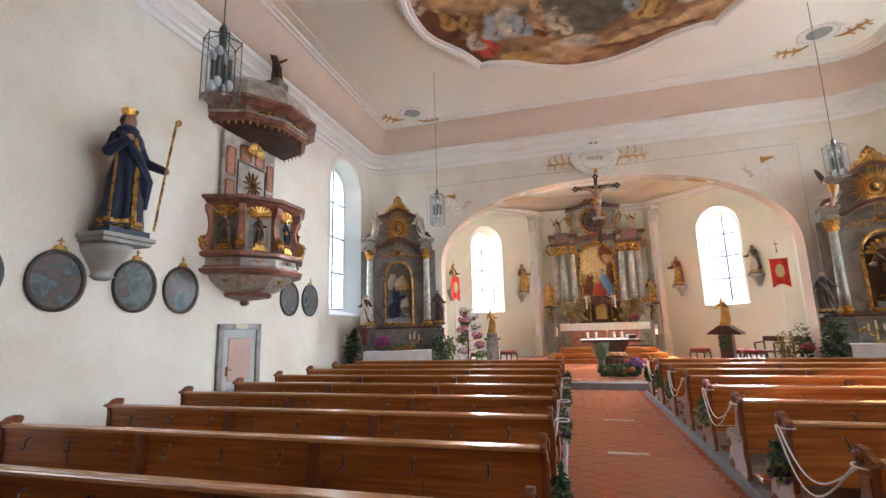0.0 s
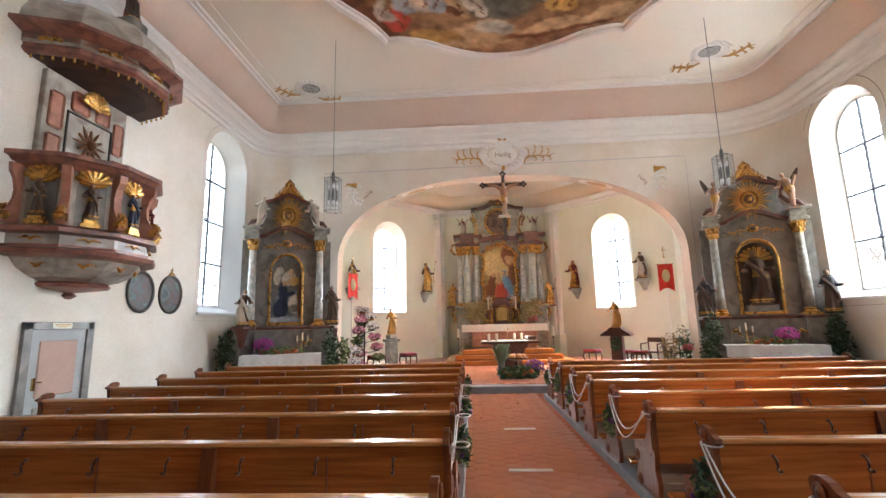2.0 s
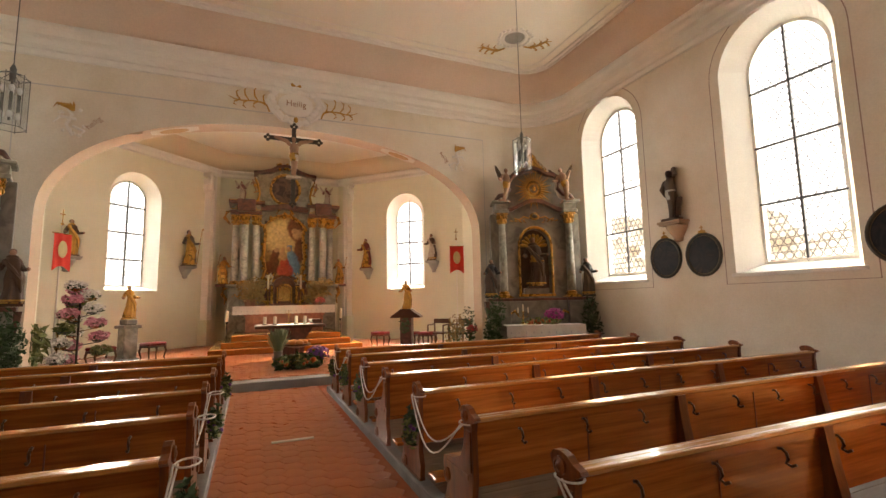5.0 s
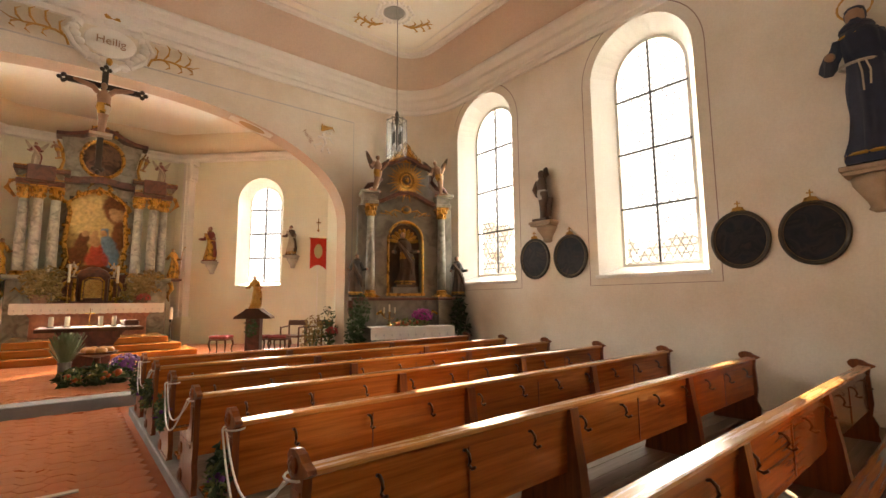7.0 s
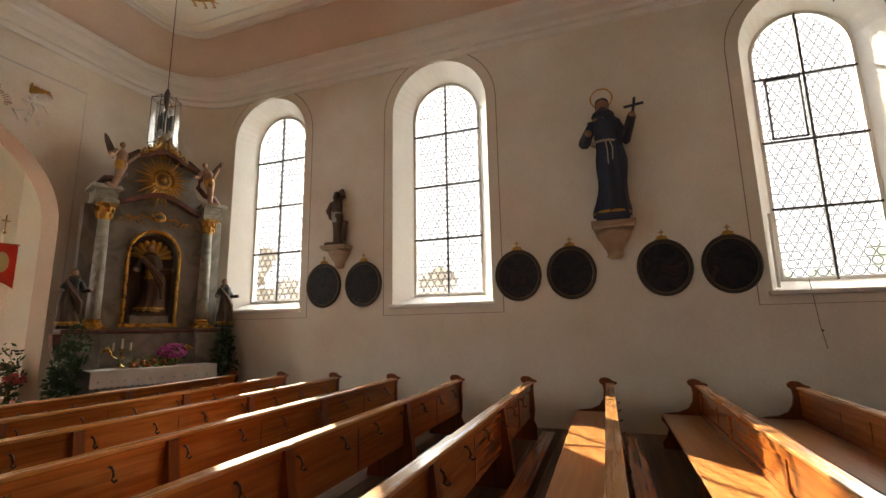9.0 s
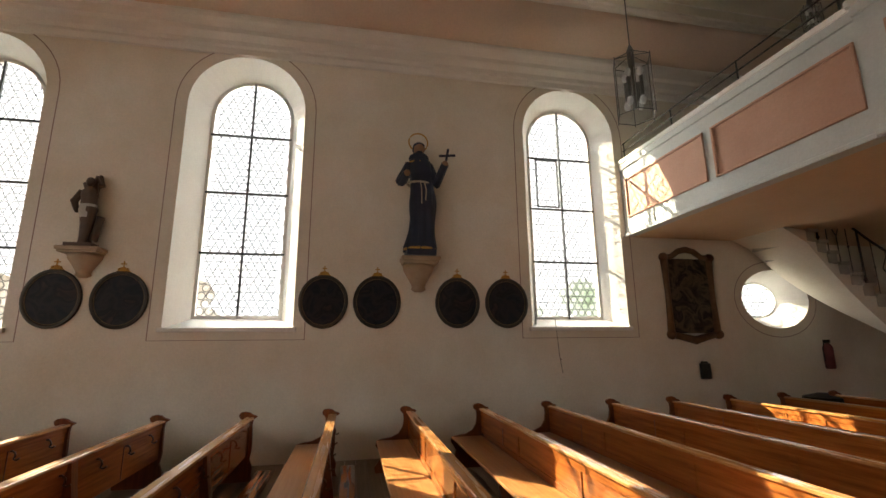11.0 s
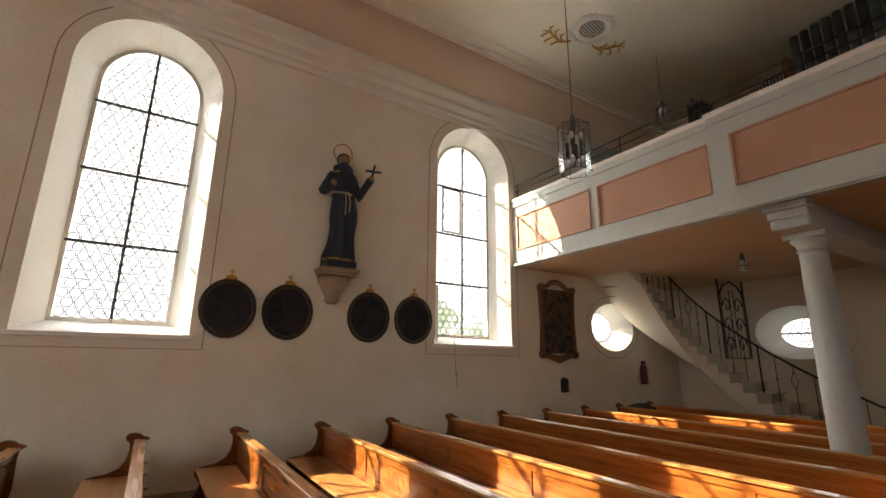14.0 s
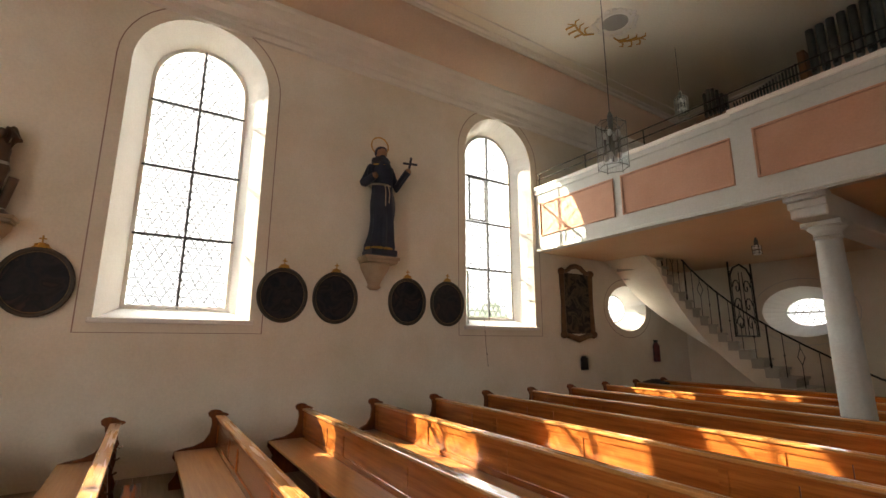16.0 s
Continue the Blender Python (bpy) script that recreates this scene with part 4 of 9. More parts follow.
        tube(bm, [(ox + 0.062 * h * math.cos(2 * math.pi * k / 12), 0.01 * h + 0.055 * h * math.sin(2 * math.pi * k / 12), (0.85 + 0.02 * math.sin(2 * math.pi * k / 12)) * h) for k in range(12)], 0.024 * h, 6, 0, closed=True)
    if halo:
        tube(bm, [(ox + 0.085 * h * math.cos(2 * math.pi * k / 20), 0.03 * h, 1.005 * h + 0.085 * h * math.sin(2 * math.pi * k / 20)) for k in range(20)], 0.007 * h, 5, 3, closed=True)
    if crown:
        lathe(bm, [(0.045 * h, 0.965 * h), (0.065 * h, 1.02 * h), (0.05 * h, 1.03 * h), (0.01 * h, 1.01 * h)], Matrix.Translation((ox, 0, 0)), 8, 3)
    if halo:
        for zz, rr, ww in ((0.60, 0.100, 0.010), (0.79, 0.090, 0.007)):
            tube(bm, [(ox + rr * h * math.cos(2 * math.pi * k / 16), rr * 0.78 * h * math.sin(2 * math.pi * k / 16), zz * h) for k in range(16)], ww * h, 5, 4 if zz < 0.7 else 3, closed=True)
        for dx in (0.0, 0.03):
            tube(bm, [(ox + dx * h, -0.1 * h, 0.6 * h), (dx * 1.3 * h, -0.098 * h, 0.52 * h), (dx * 1.1 * h, -0.098 * h, (0.40 + dx) * h)], 0.005 * h, 4, 4)
    if crown:
        tube(bm, [(ox, -0.09 * h, 0.76 * h), (0.02 * h, -0.10 * h, 0.6 * h), (0, -0.115 * h, 0.35 * h), (-0.01 * h, -0.135 * h, 0.04 * h)], [0.016 * h, 0.02 * h, 0.022 * h, 0.024 * h], 5, 3)
        tube(bm, [(-0.15 * h, -0.06 * h, 0.05 * h), (-0.135 * h, -0.06 * h, 0.4 * h), (-0.12 * h, -0.05 * h, 0.7 * h)], 0.012 * h, 4, 3)
    if wings:
        for s in (-1, 1):
            pts = [(0.05, 0.70), (0.16, 0.86), (0.30, 1.02), (0.36, 1.04), (0.33, 0.92), (0.27, 0.80), (0.20, 0.68), (0.10, 0.60)]
            prism(bm, [(s * a * h, b * h) for a, b in pts], Matrix.Translation((0, 0.07 * h, 0)), 0.03 * h, 3)
    if tilt:
        bmesh.ops.rotate(bm, verts=bm.verts, cent=(0, 0, 0), matrix=Euler((0, radians(tilt), 0)).to_matrix())
    ob = new(name, to_mesh(name, bm, mats))
    ob.matrix_basis = at
    return tagged(ob, label, category, group)


def leaf_clump(bm, c, rx, ry, rz, n, size, mi=0, seed=0):
    """Many small leaves scattered through an uneven mass."""
    rnd = random.Random(seed)
    for _ in range(n):
        while True:
            p = Vector((rnd.uniform(-1, 1), rnd.uniform(-1, 1), rnd.uniform(-1, 1)))
            if 0.25 < p.length < 1:
                break
        q = Vector((c[0] + p.x * rx, c[1] + p.y * ry, c[2] + p.z * rz))
        e = Euler((rnd.uniform(0, 6.3), rnd.uniform(0, 6.3), rnd.uniform(0, 6.3))).to_matrix()
        s = size * rnd.uniform(0.6, 1.3)
        vs = [bm.verts.new(q + e @ Vector(v) * s) for v in ((0, -1, 0), (0.42, 0, 0.12), (0, 1, 0), (-0.42, 0, 0.12))]
        f = bm.faces.new(vs)
        f.material_index = mi


def corbel(at, w, h, d, material, label, name="wall_corbel"):
    """A stone bracket that hangs on a wall; local -y is into the room."""
    t = thing(name, label, "corbel", at=at)
    bm = BM(); box(bm, -w / 2, w / 2, -d, 0, -0.07 * h - 0.02, 0, bevel=0.008)
    box(bm, -w * 0.46, w * 0.46, -d * 0.92, 0, -0.2 * h, -0.07 * h - 0.02, bevel=0.008)
    part("slab", bm, material, t)
    bm = BM()
    lathe(bm, [(w * 0.42, -0.2 * h), (w * 0.40, -0.35 * h), (w * 0.30, -0.55 * h), (w * 0.2, -0.75 * h), (w * 0.17, -0.86 * h), (w * 0.2, -0.92 * h), (w * 0.1, -h)], Matrix(), 12, sy=d / w * 1.9, a0=180, a1=360)
    part("bracket", bm, material, t, smooth=True)
    return t


# ---- things on the side walls ----
DULLGILT = mat("dull_gilt_line", (0.22, 0.14, 0.06), (0.12, 0.075, 0.035), rough=0.5, scale=8)
def oval_picture(at, a, b, canvas, label, group):
    t = thing("oval_picture", label, "picture", group, at)
    n = 36

    def ell(s, y):
        return [(math.cos(2 * math.pi * k / n) * (a + s), y, math.sin(2 * math.pi * k / n) * (b + s)) for k in range(n)]
    bm = BM()
    rows = [[bm.verts.new(p) for p in ell(s, y)] for s, y in ((0, 0), (0.004, -0.035), (-0.02, -0.045), (-0.045, -0.03), (-0.055, -0.016))]
    for p, q in zip(rows, rows[1:]):
        for k in range(n):
            bm.faces.new((p[k], p[(k + 1) % n], q[(k + 1) % n], q[k]))
    part("frame", bm, FRAMEWOOD, t, smooth=True)
    bm = BM(); tube(bm, [(p[0], -0.027, p[2]) for p in ell(-0.05, 0)], 0.0035, 5, closed=True)
    part("gilt_line", bm, DULLGILT, t)
    bm = BM(); bm.faces.new([bm.verts.new(p) for p in ell(-0.052, -0.018)])
    part("canvas", bm, canvas, t)
    bm = BM()
    lathe(bm, [(0.10, -0.01), (0.07, 0.02), (0.045, 0.05), (0.02, 0.06)], Matrix.Translation((0, -0.015, b)), 10, sy=0.25)
    tube(bm, [(0, -0.02, b + 0.05), (0, -0.02, b + 0.145)], 0.009, 5); tube(bm, [(-0.035, -0.02, b + 0.105), (0.035, -0.02, b + 0.105)], 0.009, 5)
    for s in (-1, 1):
        ball(bm, (s * 0.05, -0.02, b + 0.03), 0.02, u=6, v=5)
    part("crest", bm, GOLDPAINT, t)
    return t


FACE_R = lambda y, z, x=XR: pose(x, y, z, 0, 0, -90)     # local -y looks into the room from the window wall
FACE_L = lambda y, z, x=XL: pose(x, y, z, 0, 0, 90)
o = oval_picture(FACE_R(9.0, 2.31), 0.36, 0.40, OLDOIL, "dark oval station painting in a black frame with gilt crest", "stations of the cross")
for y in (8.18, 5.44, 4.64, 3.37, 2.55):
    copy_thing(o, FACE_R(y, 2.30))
o = oval_picture(FACE_L(3.95, 2.21), 0.325, 0.362, OLDOIL2, "greyish oval station painting in a dark frame with crest", "stations of the cross")
for y in (3.10, 4.94, 5.71, 8.51, 9.29):
    copy_thing(o, FACE_L(y, 2.22))

corbel(FACE_R(4.0, 2.98), 0.60, 0.52, 0.36, SANDSTONE, "pink sandstone corbel on the window wall")
figure(1.86, [NAVY, NAVY, FLESH, GOLDPAINT, WHITEROBE], FACE_R(4.0, 3.06, XR - 0.2), label="carved friar in a dark habit with gilt halo and cross", halo=True, cross=True, sway=0.02, arm_l=(0.27, 0.74), arm_r=(-0.16, 0.64), reach=0.15)
corbel(FACE_R(8.67, 3.0), 0.52, 0.40, 0.28, SANDSTONE, "small sandstone corbel between two windows")
figure(0.98, [DARKCARVE, GREYSTONE, DARKCARVE, DARKCARVE], FACE_R(8.67, 3.04, XR - 0.16), label="weathered carved martyr tied to a tree stump", nude=True, arm_l=(0.12, 1.02), arm_r=(-0.2, 0.5), reach=-0.06, sway=0.015)
bm = BM()
tube(bm, [(0, 0, 0), (0.02, 0, 0.5), (-0.02, 0, 0.8), (0.05, 0, 1.05)], [0.07, 0.06, 0.05, 0.045], 8); tube(bm, [(-0.01, 0, 0.7), (-0.12, 0, 0.95)], [0.045, 0.03], 7); tube(bm, [(0.1, -0.03, 0.1), (0.17, -0.05, 0.45)], 0.05, 7)
tagged(new("tree_stump", to_mesh("tree_stump", bm, DARKCARVE, True)), "dark carved tree stump behind the martyr", "carving").matrix_basis = FACE_R(8.67, 3.0, XR - 0.07)

corbel(FACE_L(4.46, 2.81), 0.72, 0.56, 0.46, GREYSTONE, "grey stone corbel on the pulpit wall")
figure(1.62, [NAVY, NAVY, FLESH, GOLD], FACE_L(4.46, 2.87, XL + 0.26), label="carved abbess in a dark blue habit with gilt crown and staff", crown=True, staff=1, arm_l=(0.32, 0.55), arm_r=(-0.14, 0.72), sash=False, sway=0.02)

# painting in a carved frame and small box under the gallery
t = thing("framed_painting", "dark painting in a carved gilt-brown rococo frame", "picture", at=FACE_R(-0.88, 2.46))
bm = BM(); box(bm, -0.42, 0.42, -0.03, 0, -0.66, 0.66)
part("canvas", bm, painting_mat("dim_altar_painting", [(0.015, 0.012, 0.01), (0.04, 0.03, 0.022), (0.12, 0.09, 0.06), (0.02, 0.016, 0.014), (0.07, 0.05, 0.04)], 3.5), t)
bm = BM()
for s in (-1, 1):
    tube(bm, [(s * 0.46, -0.03, -0.66), (s * 0.45, -0.035, 0), (s * 0.46, -0.03, 0.66)], [0.065, 0.045, 0.065], 8)
    for z in (-0.68, 0.68):
        ball(bm, (s * 0.47, -0.04, z), 0.085, u=8, v=6)
tube(bm, [(-0.46, -0.03, 0.68), (-0.3, -0.03, 0.70), (-0.15, -0.035, 0.80), (0, -0.035, 0.83), (0.15, -0.035, 0.80), (0.3, -0.03, 0.70), (0.46, -0.03, 0.68)], [0.05, 0.05, 0.055, 0.06, 0.055, 0.05, 0.05], 8)
tube(bm, [(-0.46, -0.03, -0.68), (-0.25, -0.03, -0.72), (0, -0.035, -0.78), (0.25, -0.03, -0.72), (0.46, -0.03, -0.68)], [0.05, 0.06, 0.075, 0.06, 0.05], 8)
part("frame", bm, mat("brown_gilt_frame", (0.20, 0.11, 0.055), (0.13, 0.07, 0.035), rough=0.5, metal=0.2, scale=8), t, smooth=True)
t = thing("wall_box", "small black metal box hung on the wall", "box", at=FACE_R(-1.0, 1.16))
bm = BM(); box(bm, -0.09, 0.09, -0.07, 0, -0.13, 0.13, bevel=0.01)
part("body", bm, IRON, t)
bm = BM(); box(bm, -0.05, 0.05, -0.05, 0, 0.13, 0.16); ball(bm, (0, -0.072, 0.02), 0.01, u=6, v=4)
part("lid", bm, IRON, t)
bm = BM()
tube(bm, [(XR - 0.015, 1.72, 2.05), (XR - 0.015, 1.70, 1.8), (XR - 0.02, 1.68, 1.45), (XR - 0.02, 1.64, 1.18)], 0.004, 5); ball(bm, (XR - 0.02, 1.66, 1.4), 0.014, u=6, v=5)
tagged(new("window_cord", to_mesh("window_cord", bm, BROWNROBE)), "thin brown pull cord of the window", "cord")
bm = BM(); box(bm, -0.015, 0.015, -0.03, 0.0, 0, 1.0)
tagged(new("blind_rod", to_mesh("blind_rod", bm, STUCCO)), "white rod standing in the window recess", "rod").matrix_basis = FACE_R(2.02, 1.96, XR + 0.1)

# painted lines round the recesses
bm = BM()
for c in WINS_R:
    p = arch_poly(c, 1.05, 1.74, 6.44)
    ring_strip(bm, p, 0.016, WALL_R, -0.004)
ring_strip(bm, oval_poly(OVAL_R[0], OVAL_R[1], 0.9, 0.70), 0.014, WALL_R, -0.004)
solid("painted_borders_south", bm, [LINE], "thin reddish painted line round each window recess", "trim")
bm = BM()
for c in (LWIN, LWIN_ADDED):
    ring_strip(bm, arch_poly(c, 0.99, 1.74, 6.36), 0.016, WALL_L, -0.004)
solid("painted_borders_north", bm, [GREYLINE], "thin grey painted line round the window recess", "trim")
bm = BM(); ring_strip(bm, oval_poly(OVAL_B[0], OVAL_B[1], 1.0, 0.74), 0.014, WALL_B, -0.004)
solid("painted_border_west", bm, [GREYLINE], "thin painted line round the oval window", "trim")
for nm, m, c in [("window_sill", WALL_R, c) for c in WINS_R] + [("window_sill", WALL_L, c) for c in (LWIN, LWIN_ADDED)]:
    bm = BM(); box(bm, c - FACE_W - 0.05, c + FACE_W + 0.05, -0.05, GL_D, FACE_Z0 - 0.045, FACE_Z0 + 0.02, bevel=0.01)
    solid(nm, bm, [STUCCO], "white plastered window sill", "sill", at=m)

# ---- pulpit ----
PUL = Matrix.Translation((XL, 7.12, -0.15)) @ Matrix.Scale(1.096, 4)
pul = thing("pulpit", "marbled baroque pulpit with gilt shells, figures and a sounding board", "pulpit", at=PUL)
CRD = 0.93
PULMARBLE = marble_mat("pulpit_grey_marbling", (0.43, 0.38, 0.31), (0.24, 0.19, 0.15), 0.4, 3.0)
PULRED = marble_mat("pulpit_red_marbling", (0.28, 0.115, 0.075), (0.13, 0.055, 0.04), 0.4, 4)


def half_oct(r, z, k=6, sx=0.95):
    return [(r * sx * math.sin(math.pi * i / (k - 1)), -r * math.cos(math.pi * i / (k - 1)), z) for i in range(k)]


def shell_stack(bm, levels, mi=0):
    rows = [[bm.verts.new(p) for p in half_oct(r, z)] for r, z in levels]
    for p, q in zip(rows, rows[1:]):
        for i in range(len(p) - 1):
            f = bm.faces.new((p[i], p[i + 1], q[i + 1], q[i]))
            f.material_index = mi
    bm.faces.new(rows[0]); bm.faces.new(rows[-1])


BROWNGILT = mat("brown_gilding", (0.24, 0.11, 0.045), (0.12, 0.05, 0.025), rough=0.4, metal=0.3, scale=8)
bm = BM(); shell_stack(bm, [(0.40, 2.17), (0.56, 2.22), (0.72, 2.31), (0.80, 2.40), (0.84, 2.46)])
part("base_bowl", bm, PULMARBLE, pul)
bm = BM(); shell_stack(bm, [(0.04, 1.98), (0.10, 2.02), (0.06, 2.06), (0.30, 2.09), (0.44, 2.11), (0.47, 2.15), (0.42, 2.185)])
part("base_drop", bm, PULRED, pul, "dark red turned drop")
for i in range(5):
    a = math.pi * (i + 0.5) / 5
    c, s = math.sin(a) * 0.95, -math.cos(a)
    bm = BM()
    m0 = Matrix.Translation((0.665 * c, 0.665 * s, 2.345)) @ pose(0, 0, 0, 0, 0, math.degrees(math.atan2(s, c)) + 90)
    tube(bm, [m0 @ Vector((-0.16, -0.03, 0.0)), m0 @ Vector((-0.06, -0.05, 0.03)), m0 @ Vector((0.0, -0.05, -0.02)), m0 @ Vector((0.06, -0.05, 0.03)), m0 @ Vector((0.16, -0.03, 0.0))], [0.008, 0.022, 0.026, 0.022, 0.008], 6)
    part("gilt_ornament", bm, GOLD, pul)
    bm = BM()
    m0 = Matrix.Translation((0.865 * c, 0.865 * s, 2.625)) @ pose(0, 0, 0, 0, 0, math.degrees(math.atan2(s, c)) + 90)
    tube(bm, [m0 @ Vector((-0.12, -0.0, 0.0)), m0 @ Vector((-0.04, -0.012, 0.02)), m0 @ Vector((0.0, -0.014, -0.012)), m0 @ Vector((0.04, -0.012, 0.02)), m0 @ Vector((0.12, -0.0, 0.0))], [0.006, 0.016, 0.018, 0.016, 0.006], 6)
    part("gilt_ornament", bm, GOLD, pul)
bm = BM(); shell_stack(bm, [(0.88, 2.42), (0.98, 2.45), (1.0, 2.50), (0.92, 2.53), (0.92, 2.56)])
shell_stack(bm, [(0.92, 2.68), (1.0, 2.70), (1.0, 2.75), (0.9, 2.79)])
part("base_moulding", bm, PULRED, pul)
bm = BM(); shell_stack(bm, [(0.88, 2.55), (0.88, 2.70)]); shell_stack(bm, [(0.80, 2.78), (0.80, 3.52)])
part("parapet", bm, PULMARBLE, pul)
bm = BM(); shell_stack(bm, [(0.82, 3.48), (0.88, 3.52), (0.93, 3.53), (0.97, 3.57), (1.02, 3.58), (1.02, 3.635), (0.90, 3.67)])
part("top_rail", bm, PULRED, pul)
for i in range(5):
    a = math.pi * (i + 0.5) / 5
    c, s = math.sin(a) * 0.95, -math.cos(a)
    rot = math.degrees(math.atan2(s, c)) + 90
    m0 = Matrix.Translation((0.80 * c * 0.955, 0.80 * s * 0.955, 0)) @ pose(0, 0, 0, 0, 0, rot)
    bm = BM()
    for k in range(7):
        an = radians(-75 + 25 * k)
        lathe(bm, [(0.014, 0), (0.032, 0.085), (0.040, 0.16), (0.025, 0.19)], m0 @ Matrix.Translation((0, -0.03, 3.36)) @ pose(0, 0, 0, 0, math.degrees(an)), 7, sy=0.7)
    tube(bm, [m0 @ Vector((-0.13, -0.02, 3.35)), m0 @ Vector((0, -0.035, 3.315)), m0 @ Vector((0.13, -0.02, 3.35))], 0.02, 6)
    part("gilt_shell", bm, GOLD, pul, "gilded scallop shell")
    bm = BM(); obox(bm, m0 @ Matrix.Translation((0, -0.03, 2.82)), 0.2, 0.14, 0.05); obox(bm, m0 @ Matrix.Translation((0, -0.03, 2.87)), 0.14, 0.12, 0.05)
    part("figure_base", bm, GOLD, pul)
    bm = BM()
    obox(bm, m0 @ Matrix.Translation((0, -0.004, 3.08)), 0.30, 0.01, 0.52)
    part("niche_panel", bm, GREYMARBLE, pul)
for i in range(6):
    a = math.pi * i / 5
    c, s = math.sin(a) * 0.95, -math.cos(a)
    rot = math.degrees(math.atan2(s, c)) + 90
    m0 = Matrix.Translation((0.82 * c, 0.82 * s, 0)) @ pose(0, 0, 0, 0, 0, rot)
    bm = BM()
    prism(bm, [(-0.15, 2.79), (-0.19, 2.84), (-0.17, 2.92), (-0.10, 2.98), (-0.05, 3.08), (-0.04, 3.2), (-0.07, 3.32), (-0.12, 3.40), (-0.13, 3.5), (0.03, 3.5), (0.03, 2.79)], m0 @ pose(0.045, 0, 0, 0, 0, 90), 0.09)
    ob = part("volute", bm, ORANGEMARBLE, pul)
    bm = BM(); lathe(bm, [(0.05, -0.06), (0.062, 0), (0.05, 0.06)], m0 @ Matrix.Translation((0, -0.14, 2.87)) @ pose(0, 0, 0, 0, 90), 12)
    tube(bm, [m0 @ Vector((0, -0.19, 2.90)), m0 @ Vector((0, -0.15, 2.97)), m0 @ Vector((0, -0.09, 3.02))], [0.05, 0.045, 0.01], 7)
    part("gilt_scroll", bm, GOLD, ob)
# back panel between parapet and sounding board
bm = BM(); box(bm, 0, 0.08, -0.72, 0.58, 3.5, 4.8, bevel=0.01)
part("back_panel", bm, PULMARBLE, pul)
for (y0, y1, z0, z1) in ((-0.66, -0.46, 3.66, 4.0), (-0.66, -0.46, 4.08, 4.56), (0.34, 0.52, 3.66, 4.0), (0.34, 0.52, 4.08, 4.56), (-0.36, -0.08, 4.42, 4.7), (0.02, 0.26, 4.42, 4.7)):
    bm = BM(); box(bm, 0.075, 0.095, y0, y1, z0, z1, bevel=0.03)
    part("marble_inlay", bm, ORANGEMARBLE, pul)
bm = BM()
for q in ((-0.40, 0.32, 3.70, 3.72), (-0.40, 0.32, 4.38, 4.40), (-0.40, -0.38, 3.70, 4.40), (0.30, 0.32, 3.70, 4.40)):
    box(bm, 0.08, 0.10, *q)
part("panel_frame", bm, FRAMEWOOD, pul)
bm = BM()
for k in range(12):
    lathe(bm, [(0.028, 0.05), (0.018, 0.2), (0.003, 0.27 if k % 2 else 0.22)], Matrix.Translation((0.11, -0.04, 4.05)) @ pose(0, 0, 0, 30 * k), 5)
ball(bm, (0.12, -0.04, 4.05), 0.075, u=9, v=6)
part("ray_wreath", bm, BROWNGILT, pul, "carved ray wreath on the back panel")
bm = BM()
for k in range(9):
    lathe(bm, [(0.014, 0), (0.035, 0.1), (0.045, 0.18), (0.03, 0.22)], Matrix.Translation((0.16, -0.05, 4.58)) @ pose(0, 0, 0, -80 + 20 * k), 7, sx=0.7)
tube(bm, [(0.16, -0.20, 4.6), (0.19, -0.05, 4.55), (0.16, 0.10, 4.6)], 0.03, 7)
part("gilt_shell", bm, GOLD, pul, "large gilded shell under the sounding board")
# sounding board
bm = BM(); shell_stack(bm, [(r * CRD, z) for r, z in ((0.95, 4.98), (1.02, 4.86), (1.08, 4.90), (1.06, 4.96), (1.09, 5.02), (1.09, 5.09), (1.2, 5.13), (1.28, 5.16), (1.28, 5.21), (1.15, 5.26))])
part("canopy_cornice", bm, PULRED, pul)
bm = BM(); shell_stack(bm, [(r * CRD, z) for r, z in ((1.09, 4.98), (1.09, 5.10))]); shell_stack(bm, [(r * CRD, z) for r, z in ((0.98, 4.95), (0.9, 4.99), (0.2, 5.0))])
part("canopy_frieze", bm, PULMARBLE, pul)
bm = BM(); shell_stack(bm, [(r * CRD, z) for r, z in ((1.16, 5.24), (1.14, 5.38), (1.05, 5.54), (0.88, 5.68), (0.64, 5.77), (0.36, 5.81))])
part("canopy_roof", bm, PULMARBLE, pul)
bm = BM(); lathe(bm, [(0.001, -0.05), (0.018, -0.032), (0.012, -0.012), (0.008, 0.03)], Matrix(), 6, caps=False)
tassel_mesh = to_mesh("tassel", bm, GOLDPAINT)
for i in range(5):
    a0, a1 = math.pi * i / 5, math.pi * (i + 1) / 5
    for j in range(5):
        f = (j + 0.5) / 5
        ob = new("tassel", tassel_mesh)
        ob.parent = pul
        ob.location = (CRD * 0.96 * (math.sin(a0) * (1 - f) + math.sin(a1) * f), -CRD * 1.01 * (math.cos(a0) * (1 - f) + math.cos(a1) * f), 4.85)
bm = BM(); shell_stack(bm, [(r * CRD, z) for r, z in ((1.015, 4.87), (1.02, 4.93))])
part("valance", bm, mat("grey_green_valance", (0.20, 0.33, 0.29), (0.13, 0.23, 0.20), rough=0.6, scale=4), pul)
bm = BM(); shell_stack(bm, [(r * CRD, z) for r, z in ((1.005, 4.858), (1.0, 4.866))])
part("canopy_underside", bm, mat("brown_underside_wood", (0.13, 0.062, 0.04), (0.08, 0.038, 0.026), rough=0.6, scale=3), pul)
bm = BM(); shell_stack(bm, [(r * CRD, z) for r, z in ((0.74, 4.846), (0.72, 4.858))])
part("underside_panel", bm, mat("dark_underside_panel", (0.07, 0.035, 0.025), (0.045, 0.022, 0.016), rough=0.6, scale=3), pul)
